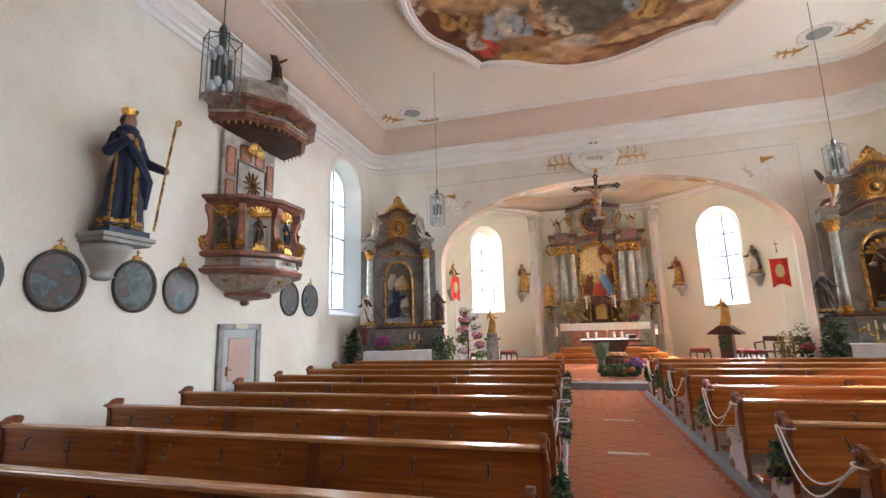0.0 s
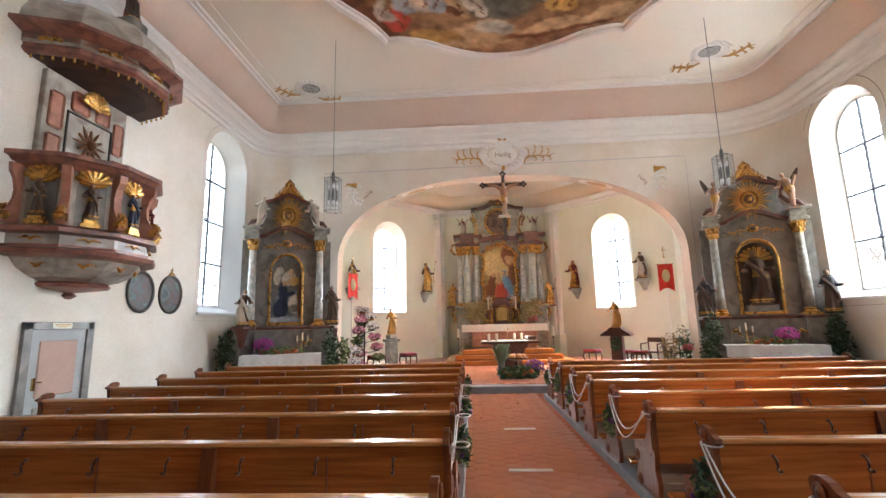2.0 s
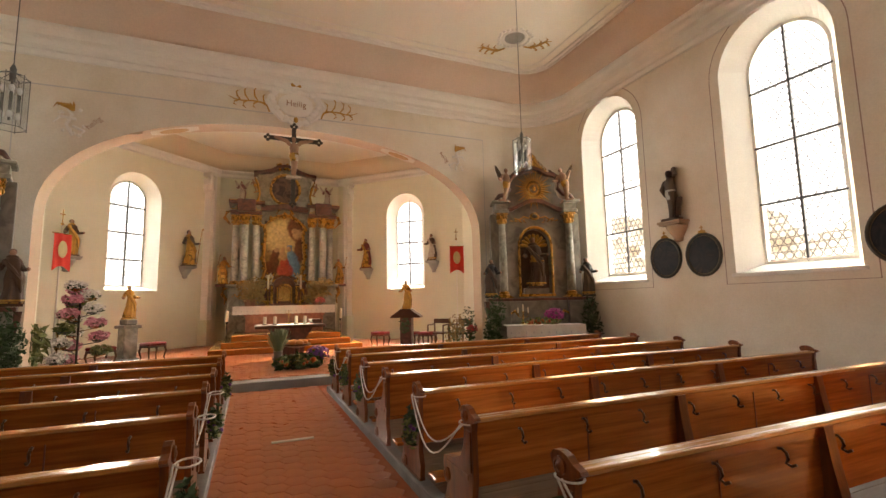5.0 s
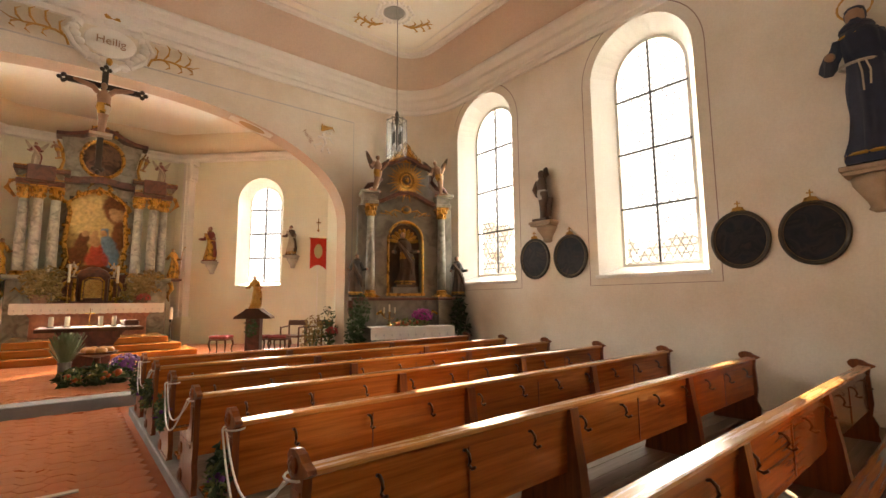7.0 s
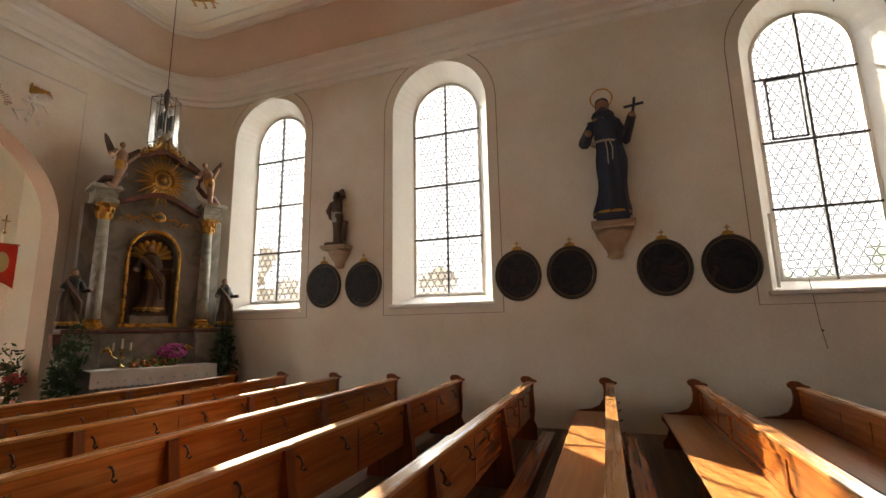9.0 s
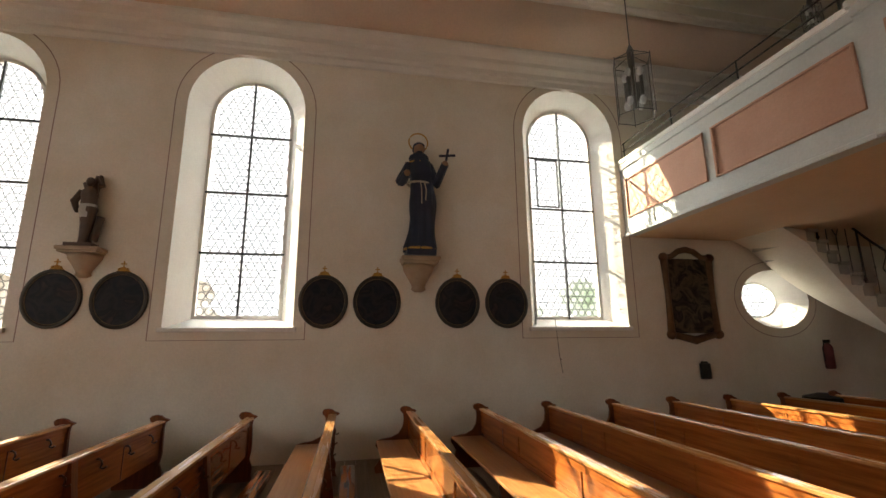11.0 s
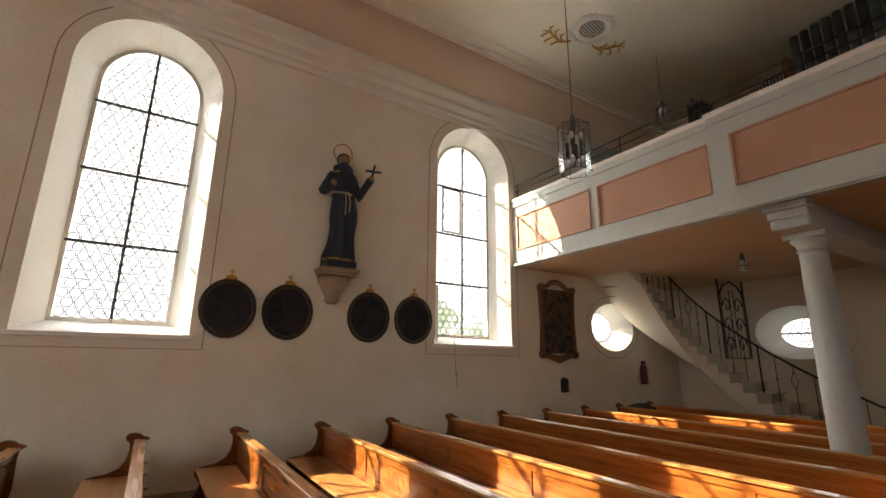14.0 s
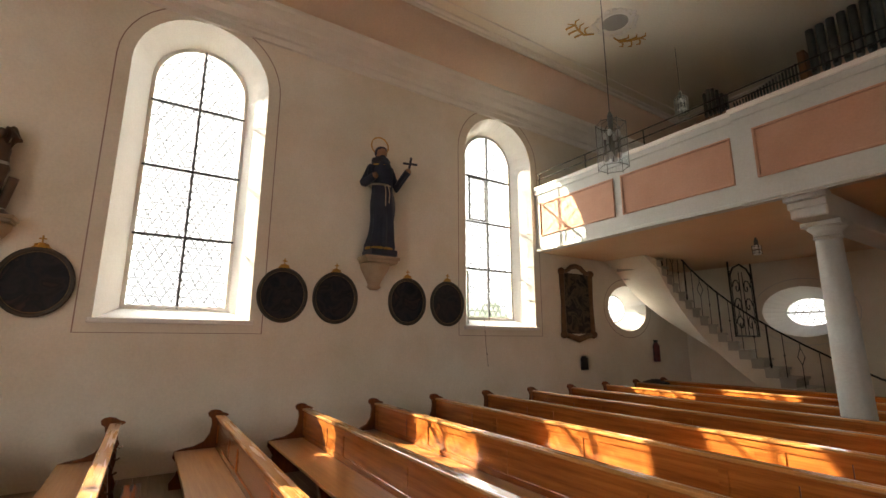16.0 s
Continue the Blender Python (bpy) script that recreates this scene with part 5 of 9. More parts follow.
for i in range(5):
    a = math.pi * (i + 0.5) / 5
    c, s = math.sin(a) * 0.95, -math.cos(a)
    m0 = Matrix.Translation((1.035 * CRD * c, 1.035 * CRD * s, 5.03)) @ pose(0, 0, 0, 0, 0, math.degrees(math.atan2(s, c)) + 90)
    bm = BM()
    for k in range(-2, 3):
        ball(bm, m0 @ Vector((0.05 * k, -0.01, 0.015 * (k % 2))), 0.03, u=6, v=5)
    part("gilt_ornament", bm, GOLD, pul)
bm = BM(); box(bm, 0.30, 0.60, -0.10, 0.20, 5.72, 5.96, bevel=0.02)
part("finial_base", bm, GREYMARBLE, pul)
for i, robe in ((1, DARKCARVE), (2, NAVY), (3, REDROBE), (4, REDROBE), (0, DARKCARVE)):
    a = math.pi * (i + 0.5) / 5
    c, s = math.sin(a) * 0.95, -math.cos(a)
    figure(0.44, [robe, robe, FLESH, GOLD], PUL @ pose(0.82 * c, 0.82 * s, 2.91, 0, 0, math.degrees(math.atan2(s, c)) + 90), name="pulpit_figure", label="small carved evangelist with gilt mantle on the pulpit", group="pulpit figures", sash=True)
figure(0.60, [REDROBE, DARKCARVE, FLESH, GOLD], PUL @ pose(0.45, 0.05, 5.98, 0, 0, 60), name="pulpit_angel", label="carved angel in red with raised sword on the sounding board", wings=False, arm_r=(-0.35, 1.05), arm_l=(0.45, 0.7), tilt=-8)

# ---- low door under the pulpit ----
t = thing("door_1", "low painted door with peach panel in a grey frame", "door", kind="structure", at=FACE_L(7.05, 0))
for q in ((-0.54, -0.42, 0, 1.70), (0.42, 0.54, 0, 1.70), (-0.54, 0.54, 1.60, 1.70)):
    bm = BM(); box(bm, q[0], q[1], -0.05, 0.02, q[2], q[3], bevel=0.006)
    part("door_frame", bm, GREYMARBLE, t)
bm = BM(); box(bm, -0.42, 0.42, -0.02, 0.02, 0.0, 1.60)
d = part("leaf", bm, mat("pale_grey_paint", (0.45, 0.46, 0.45), (0.36, 0.37, 0.36), rough=0.6, scale=2), t)
bm = BM(); box(bm, -0.29, 0.29, -0.035, -0.01, 0.72, 1.45, bevel=0.012)
part("door_panel", bm, mat("peach_panel", (0.52, 0.35, 0.27), (0.44, 0.29, 0.22), rough=0.6, scale=2), d)
bm = BM(); box(bm, -0.29, 0.29, -0.035, -0.01, 0.12, 0.6, bevel=0.012)
part("door_panel", bm, GREYGREEN, d)
bm = BM(); box(bm, -0.34, -0.31, -0.05, -0.02, 0.82, 0.98); tube(bm, [(-0.325, -0.05, 0.93), (-0.325, -0.075, 0.93), (-0.25, -0.075, 0.92)], 0.009, 6)
part("door_handle", bm, BRASSGOLD, d)
bm = BM(); box(bm, -0.16, 0.14, -0.058, -0.048, 1.61, 1.69)
part("door_plate", bm, mat("cream_sign", (0.72, 0.70, 0.55), (0.66, 0.63, 0.48), rough=0.5), t, "small cream sign with gilt lines")
bm = BM(); box(bm, -0.13, 0.11, -0.0605, -0.0585, 1.655, 1.67); box(bm, -0.10, 0.08, -0.0605, -0.0585, 1.63, 1.64)
part("sign_lines", bm, GOLDPAINT, t)


# ---- painting on a fine mesh ----
TONES = [(0.52, 0.45, 0.35), (0.42, 0.07, 0.045), (0.33, 0.36, 0.38), (0.44, 0.26, 0.08), (0.15, 0.06, 0.03), (0.14, 0.125, 0.095), (0.46, 0.30, 0.16), (0.13, 0.24, 0.36), (0.030, 0.036, 0.060), (0.62, 0.50, 0.24)]   # cream, red, blue, gold, brown, slate, tan, azure, navy, pale gold


def brush(name, outline, parent, strokes, dark, light, at=None, step=0.04, k=1.0, grain=0.45, label=""):
    """Paints a ground and strokes (x, y, w, h, tone, turn), softly blended, as the colours of a fine mesh within the outline."""
    edge = 2.5 * step
    ox, oy = min(p.x for p in outline) - edge, min(p.y for p in outline) - edge
    nx, ny = int((max(p.x for p in outline) + edge - ox) / step) + 1, int((max(p.y for p in outline) + edge - oy) / step) + 1
    X, Y = np.meshgrid(ox + step * np.arange(nx), oy + step * np.arange(ny))
    X, Y = X.ravel(), Y.ravel()
    inside = np.zeros(len(X), bool)
    for p, q in zip(outline, outline[1:] + outline[:1]):
        if p.y != q.y:
            inside ^= ((p.y > Y) != (q.y > Y)) & (X < (q.x - p.x) * (Y - p.y) / (q.y - p.y) + p.x)
    tex = lambda q, dx, dy: np.array([noise.fractal((a * q * k + dx, b * q * k + dy, 0.3), 0.8, 2.0, 5) for a, b in zip(X, Y)])
    wx, wy = X + 0.10 / k * tex(2.6, 3, 9), Y + 0.10 / k * tex(2.6, 40, 1)
    g = np.clip(0.5 + 0.7 * tex(0.7, 5, 2), 0, 1)[:, None]
    col = np.array(dark) * (1 - g) + np.array(light) * g
    for x, y, w, h, mi, rot in strokes:
        u, v = (wx - x) * math.cos(rot) + (wy - y) * math.sin(rot), (wy - y) * math.cos(rot) - (wx - x) * math.sin(rot)
        m = np.clip((1.14 - np.hypot(u / w, v / h)) / 0.34, 0, 1)
        m = (m * m * (3 - 2 * m))[:, None] * 0.95
        tone = np.array(TONES[mi]) * (1.0 + 0.28 * np.clip(-u / w, -1, 1))[:, None]
        col = col * (1 - m) + tone * m
    col = col * np.clip(1.0 + grain * tex(4.5, 8, 8), 0.5, 1.55)[:, None]
    F = []
    for r in range(ny - 1):
        for c in range(nx - 1):
            n = r * nx + c
            if inside[n] or inside[n + 1] or inside[n + nx] or inside[n + nx + 1]:
                F.append((n, n + 1, n + nx + 1, n + nx))
    used = sorted({n for f in F for n in f})
    slot = {n: i for i, n in enumerate(used)}
    me = bpy.data.meshes.new(name)
    me.from_pydata([(X[n], Y[n], 0.0) for n in used], [], [[slot[n] for n in f] for f in F])
    ca = me.color_attributes.new("paint", "FLOAT_COLOR", "POINT")
    ca.data.foreach_set("color", np.c_[col[used], np.ones(len(used))].ravel())
    m, nt, b = node_mat(name + "_paint")
    at_ = nt.nodes.new("ShaderNodeAttribute"); at_.attribute_name = "paint"
    nt.links.new(at_.outputs["Color"], b.inputs["Base Color"])
    b.inputs["Roughness"].default_value = 0.8
    b.inputs["Specular IOR Level"].default_value = 0.15
    me.materials.append(m)
    ob = new(name, me)
    ob.parent = parent
    if at is not None:
        ob.matrix_basis = at
    return tagged(ob, label)


# ---- side altars ----
ROSE = mat("deep_red_paint", (0.16, 0.03, 0.03), (0.10, 0.02, 0.02), rough=0.5, scale=5)


def round_top(w, z0, z1, n=14):
    zs = z1 - w
    return [(-w, z0), (w, z0)] + [(w * math.cos(math.pi * i / n), zs + w * math.sin(math.pi * i / n)) for i in range(n + 1)]


def arch_frame(bm, w, z0, z1, r, y, mi=0):
    pts = [(-w, y, z0)] + [(-w * math.cos(math.pi * i / 14), y, z1 - w + w * math.sin(math.pi * i / 14)) for i in range(15)] + [(w, y, z0)]
    tube(bm, pts, r, 7, mi)


def column(parent, x, y, z0, z1, r, material, capital=0.26):
    bm = BM()
    lathe(bm, [(r * 1.06, z0 + 0.1), (r * 1.06, z0 + 0.4), (r, z0 + (z1 - z0) * 0.4), (r * 0.86, z1 - capital)], Matrix.Translation((x, y, 0)), 18)
    c = part("column", bm, material, parent, smooth=True)
    bm = BM()
    lathe(bm, [(r * 1.45, z0), (r * 1.5, z0 + 0.03), (r * 1.2, z0 + 0.05), (r * 1.35, z0 + 0.08), (r * 1.08, z0 + 0.11)], Matrix.Translation((x, y, 0)), 18)
    box(bm, x - r * 1.6, x + r * 1.6, y - r * 1.6, y + r * 1.6, z0 - 0.04, z0 + 0.005)
    part("column_base", bm, GOLD, c)
    bm = BM()
    lathe(bm, [(r * 0.95, z1 - capital), (r * 1.0, z1 - capital * 0.5), (r * 1.45, z1 - 0.04)], Matrix.Translation((x, y, 0)), 12)
    for j in range(2):
        for i in range(8):
            a = 2 * math.pi * (i + 0.5 * j) / 8
            ball(bm, (x + r * (1.1 + 0.15 * j) * math.cos(a), y + r * (1.1 + 0.15 * j) * math.sin(a), z1 - capital * (0.72 - 0.38 * j)), r * 0.34, sx=0.8, sy=0.8, sz=1.4, u=6, v=5)
    box(bm, x - r * 1.5, x + r * 1.5, y - r * 1.5, y + r * 1.5, z1 - 0.045, z1)
    part("capital", bm, GOLD, c)
    return c


def sunburst(parent, c, r0, r1, n=28):
    rays = []
    for ln in (r1 * 0.8, r1):
        bm = BM(); lathe(bm, [(0.010, r0 * 0.6), (0.026, (r0 + ln) / 2), (0.003, ln)], Matrix(), 5)
        rays.append(to_mesh("ray", bm, GOLD))
    bm = BM(); ball(bm, (c[0], c[1] - 0.01, c[2]), r0, sy=0.35, u=12, v=8)
    g = part("gloriole", bm, DARKCARVE, parent, "dark disc with gilded rays")
    for k in range(n):
        ob = new("ray", rays[k % 2])
        ob.parent = g
        ob.matrix_basis = Matrix.Translation(c) @ pose(0, 0, 0, 0, 360 / n * k)
    bm = BM(); ball(bm, (c[0], c[1] - 0.05, c[2]), r0 * 0.5, sy=0.5, u=9, v=6)
    tube(bm, [(c[0] + r0 * math.cos(2 * math.pi * k / 14), c[1] - 0.02, c[2] + r0 * math.sin(2 * math.pi * k / 14)) for k in range(14)], 0.02, 5, closed=True)
    part("emblem", bm, GOLD, parent)


def cloth(at, w, d, z, drop, label):
    """An altar cloth: flat on the table, hanging over the front and sides with a scalloped lace hem."""
    t = thing("altar_cloth", label, "altar cloth", at=at)
    bm = BM(); box(bm, -w / 2, w / 2, 0, d, z, z + 0.012, bevel=0.003)
    part("sheet", bm, LINEN, t)
    bm = BM()
    n = 60
    rows = []
    for j, f in enumerate((0, 0.35, 0.7, 1.0)):
        row = []
        for i in range(n + 1):
            x = -w / 2 + w * i / n
            hem = 0.018 * abs(math.sin(i * math.pi / 3)) if f == 1 else 0
            row.append(bm.verts.new((x, -0.008 - 0.012 * f - 0.008 * f * math.sin(i * 0.55), z + 0.012 - drop * f - hem)))
        rows.append(row)
    for p, q in zip(rows, rows[1:]):
        for i in range(n):
            bm.faces.new((p[i], p[i + 1], q[i + 1], q[i]))
    part("front_drop", bm, LINEN, t, smooth=True)
    bm = BM()
    for i in range(int(w / 0.17)):
        x = -w / 2 + 0.1 + i * 0.17
        for a, b in ((0, 0.028), (0.022, 0)):
            tube(bm, [(x - a, -0.027, z - drop * 0.62 - b), (x + a, -0.027, z - drop * 0.62 + b)], 0.005, 4)
    part("embroidery", bm, mat("grey_lace", (0.52, 0.51, 0.53), (0.45, 0.44, 0.47), rough=0.9), t, "pale embroidered crosses", kind="stuff")
    return t


def chrysanthemum(at, r, petal, label, pot=True, seed=1):
    t = thing("chrysanthemum", label, "flowers", at=at)
    rnd = random.Random(seed)
    bm = BM()
    for i in range(150):
        a, e = rnd.uniform(0, 6.283), math.asin(rnd.uniform(-0.25, 1))
        p = Vector((math.cos(a) * math.cos(e), math.sin(a) * math.cos(e), math.sin(e) * 0.85)) * r * rnd.uniform(0.85, 1.05)
        m0 = Matrix.Translation(p + Vector((0, 0, r * 0.8))) @ p.to_track_quat("Z", "Y").to_matrix().to_4x4()
        lathe(bm, [(0.004, 0), (r * 0.13, 0.012), (r * 0.07, 0.02), (0.003, 0.016)], m0, 7, caps=False)
    part("blossoms", bm, petal, t, kind="stuff")
    bm = BM(); leaf_clump(bm, (0, 0, r * 0.65), r * 0.9, r * 0.9, r * 0.7, 160, r * 0.16, seed=seed)
    part("leaves", bm, LEAF, t, kind="stuff")
    if pot:
        bm = BM(); lathe(bm, [(r * 0.42, 0), (r * 0.55, r * 0.5), (r * 0.6, r * 0.5), (r * 0.58, r * 0.56)], Matrix(), 14)
        part("pot", bm, CLAY, t)
    return t


def bush(at, rx, rz, n, size, material, label, name="potted_plant", seed=1, stalks=0):
    t = thing(name, label, "plant", at=at)
    bm = BM()
    for k in range(5):
        rnd = random.Random(seed * 7 + k)
        leaf_clump(bm, (rnd.uniform(-0.4, 0.4) * rx, rnd.uniform(-0.4, 0.4) * rx, rz * (0.5 + 0.28 * k)), rx * 0.75, rx * 0.75, rz * 0.5, n // 5, size, seed=seed * 31 + k)
    part("foliage", bm, material, t, kind="stuff")
    bm = BM()
    rnd = random.Random(seed)
    for k in range(max(4, stalks)):
        a = rnd.uniform(0, 6.283)
        tube(bm, [(0, 0, 0.02), (0.3 * rx * math.cos(a), 0.3 * rx * math.sin(a), rz * 0.8), (0.8 * rx * math.cos(a), 0.8 * rx * math.sin(a), rz * (1.3 + 0.5 * rnd.random()))], 0.006, 4)
    part("stems", bm, LEAF, t)
    bm = BM(); lathe(bm, [(rx * 0.3, 0), (rx * 0.42, 0.2), (rx * 0.46, 0.2), (rx * 0.44, 0.23)], Matrix(), 14)
    part("pot", bm, CLAY, t)
    return t


def candlestick(at, h, candle, label, material=None, name="candlestick", group="", arms=0, thick=0.017):
    t = thing(name, label, "candlestick", group, at)
    material = material or BRASSGOLD
    bm = BM()
    lathe(bm, [(0.075, 0), (0.07, 0.02), (0.03, 0.045), (0.018, 0.08), (0.03, h * 0.35), (0.014, h * 0.45), (0.022, h * 0.7), (0.012, h * 0.85), (0.04, h * 0.96), (0.042, h)], Matrix(), 12)
    part("stem", bm, material, t, smooth=True)
    bm = BM(); lathe(bm, [(thick, h), (thick, h + candle), (0.006, h + candle + 0.006)], Matrix(), 10)
    part("candle", bm, WAX, t)
    for s in range(arms):
        sg = -1 if s % 2 else 1
        bm = BM(); tube(bm, [(0, 0, h * 0.6), (sg * 0.06, 0, h * 0.5), (sg * 0.12, 0, h * 0.62), (sg * 0.12, 0, h * 0.85)], 0.008, 6)
        lathe(bm, [(0.01, h * 0.83), (0.03, h * 0.88), (0.03, h * 0.9)], Matrix.Translation((sg * 0.12, 0, 0)), 8)
        a = part("arm", bm, material, t)
        bm = BM(); lathe(bm, [(0.014, h * 0.9), (0.014, h * 0.9 + candle * 0.8)], Matrix.Translation((sg * 0.12, 0, 0)), 8)
        part("candle", bm, WAX, a)
    return t


def side_altar(at, label, scene_mat, with_niche):
    t = thing("side_altar", label, "altar", "side altars", at)
    t.scale = (0.90, 1, 1.01)
    bm = BM(); box(bm, -0.86, 0.86, 0.03, 0.75, 0, 0.95, bevel=0.01)
    part("mensa", bm, GREYMARBLE, t)
    bm = BM(); box(bm, -1.2, 1.2, 0.62, 1.02, 0, 1.5, bevel=0.01); box(bm, -1.34, -0.78, 0.5, 1.0, 0.9, 1.5, bevel=0.01); box(bm, 0.78, 1.34, 0.5, 1.0, 0.9, 1.5, bevel=0.01)
    part("predella", bm, GREYMARBLE, t)
    bm = BM(); box(bm, -1.24, 1.24, 0.58, 1.04, 1.5, 1.56, bevel=0.015); box(bm, -1.38, -0.74, 0.44, 1.02, 1.5, 1.57, bevel=0.015); box(bm, 0.74, 1.38, 0.44, 1.02, 1.5, 1.57, bevel=0.015)
    part("base_moulding", bm, REDMARBLE, t)
    for s in (-1, 1):
        bm = BM(); box(bm, s * 0.92 - 0.22, s * 0.92 + 0.22, 0.47, 0.8, 1.572, 1.60, bevel=0.006)
        part("gilt_strip", bm, GOLD, t)
        bm = BM()
        tube(bm, [(s * 0.56, 0.60, 1.14), (s * 0.66, 0.595, 1.26), (s * 0.78, 0.60, 1.20), (s * 0.88, 0.60, 1.30)], [0.02, 0.04, 0.03, 0.012], 6)
        part("gilt_ornament", bm, GOLD, t)
    # back wall of the retable with its round-headed opening
    outl = [(-1.08, 1.56), (1.08, 1.56), (1.08, 3.72), (-1.08, 3.72)]
    mm = Matrix.Translation((0, 0.80, 0))
    part("back_wall", wall_mesh(mm, outl, [(round_top(0.43, 1.66, 3.28), round_top(0.41, 1.68, 3.26))], 0.14 if with_niche else 0.03, 0.22, None), [GREYMARBLE, GREYMARBLE], t)
    bm = BM(); bm.faces.new([bm.verts.new((p[0], 1.0 if with_niche else 0.845, p[1])) for p in round_top(0.43, 1.66, 3.28)])
    part("picture_backing" if not with_niche else "niche_back", bm, scene_mat, t, "" if not with_niche else "dark gilt niche")
    bm = BM(); arch_frame(bm, 0.45, 1.66, 3.30, 0.036, 0.78); box(bm, -0.5, 0.5, 0.74, 0.8, 1.6, 1.66)
    part("gilt_arch_frame", bm, GOLD, t, smooth=False)
    for s in (-1, 1):
        column(t, s * 0.92, 0.66, 1.62, 3.62, 0.105, PALEMARBLE if not with_niche else GREYGREEN)
        bm = BM(); box(bm, s * 1.12 - 0.1, s * 1.12 + 0.1, 0.72, 0.98, 1.57, 3.62)
        part("pilaster_strip", bm, GREYMARBLE, t)
        bm = BM(); box(bm, s * 0.94 - 0.2, s * 0.94 + 0.2, 0.5, 1.0, 3.62, 3.70, bevel=0.01); box(bm, s * 0.97 - 0.22, s * 0.97 + 0.24, 0.46, 1.0, 3.86, 3.93, bevel=0.015)
        box(bm, s * 0.94 - 0.17, s * 0.94 + 0.17, 0.55, 1.0, 3.70, 3.86)
        part("entablature", bm, GREYGREEN, t)
    # curved middle entablature
    bm = BM()
    up = [(-0.76, 3.66), (-0.6, 3.70), (-0.4, 3.80), (-0.2, 3.88), (0, 3.91), (0.2, 3.88), (0.4, 3.80), (0.6, 3.70), (0.76, 3.66)]
    prism(bm, up + [(a, b + 0.085) for a, b in up[::-1]], Matrix.Translation((0, 0.64, 0)), 0.32)
    part("curved_cornice", bm, REDMARBLE, t)
    # gable
    g = [(-1.02, 3.70), (-0.98, 3.95), (-0.72, 4.05), (-0.62, 4.25), (-0.66, 4.45), (-0.60, 4.56), (-0.3, 4.62), (0, 4.74), (0.3, 4.62), (0.60, 4.56), (0.66, 4.45), (0.62, 4.25), (0.72, 4.05), (0.98, 3.95), (1.02, 3.70)]
    bm = BM(); prism(bm, g, Matrix.Translation((0, 0.82, 0)), 0.2)
    part("gable", bm, GREYMARBLE, t)
    bm = BM()
    gc = [(-0.74, 4.50), (-0.55, 4.56), (-0.35, 4.60), (-0.18, 4.70), (0, 4.75), (0.18, 4.70), (0.35, 4.60), (0.55, 4.56), (0.74, 4.50)]
    prism(bm, gc + [(a, b + 0.075) for a, b in gc[::-1]], Matrix.Translation((0, 0.66, 0)), 0.38)
    part("gable_cornice", bm, REDMARBLE, t)
    bm = BM()
    rnd = random.Random(3)
    for s in (-1, 1):
        for j in range(4):
            x, z = s * (0.34 - 0.09 * j), 4.70 + 0.085 * j
            tube(bm, [(x, 0.79, z), (x + 0.05 * s, 0.76, z + 0.06), (x + 0.02 * s, 0.75, z + 0.11), (x - 0.03 * s, 0.77, z + 0.07)], [0.022, 0.026, 0.02, 0.008], 6)
    for j in range(5):
        ball(bm, (0, 0.77, 4.76 + 0.07 * j), 0.05 - 0.006 * j, sy=0.6, u=8, v=6)
    for s in (-1, 1):
        tube(bm, [(s * 0.5, 0.8, 4.66), (s * 0.34, 0.78, 4.74), (s * 0.2, 0.78, 4.84), (s * 0.08, 0.78, 4.98), (0, 0.78, 5.1)], [0.02, 0.026, 0.03, 0.026, 0.014], 7)
    prism(bm, [(-0.40, 4.70), (0.40, 4.70), (0.27, 4.84), (0.17, 4.96), (0.13, 5.10), (0.06, 5.16), (0, 5.22), (-0.06, 5.16), (-0.13, 5.10), (-0.17, 4.96), (-0.27, 4.84)], Matrix.Translation((0, 0.80, 0)), 0.05)
    part("gilt_crown", bm, GOLD, t, "gilded rocaille crest")
    for s in (-1, 1):
        bm = BM()
        tube(bm, [(s * 1.10, 0.62, 3.95), (s * 0.98, 0.62, 4.06), (s * 0.80, 0.66, 4.10), (s * 0.66, 0.68, 4.24), (s * 0.70, 0.68, 4.40), (s * 0.78, 0.68, 4.46)], [0.03, 0.06, 0.055, 0.05, 0.055, 0.035], 8)
        part("gable_scroll", bm, REDMARBLE, t, smooth=True)
        bm = BM()
        for k in range(4):
            tube(bm, [(s * (0.22 + 0.12 * k), 0.775, 3.40 + 0.02 * k), (s * (0.30 + 0.12 * k), 0.765, 3.47), (s * (0.26 + 0.12 * k), 0.77, 3.53)], [0.012, 0.02, 0.006], 5)
        part("gilt_tendril", bm, GOLD, t)
    sunburst(t, (0, 0.70, 4.24), 0.12, 0.52, 32)
    bm = BM(); ball(bm, (0, 0.72, 3.56), 0.12, sx=1.2, sy=0.4, sz=0.8, u=10, v=7)
    for s in (-1, 1):
        tube(bm, [(s * 0.14, 0.75, 3.52), (s * 0.3, 0.75, 3.56), (s * 0.42, 0.75, 3.48), (s * 0.55, 0.75, 3.52)], 0.018, 6)
    part("gilt_cartouche", bm, GOLD, t)
    bm = BM(); ball(bm, (0, 0.685, 3.56), 0.07, sx=1.2, sy=0.3, sz=0.7, u=8, v=6)
    part("cartouche_field", bm, FRAMEWOOD, t)
    for s in (-1, 1):
        bm = BM(); prism(bm, [(-0.14, 1.5), (0.14, 1.5), (0.12, 1.3), (0.06, 1.12), (-0.06, 1.12), (-0.12, 1.3)], Matrix.Translation((s * 1.32, 0.52, 0)), 0.34)
        part("console", bm, REDMARBLE, t)
    return t


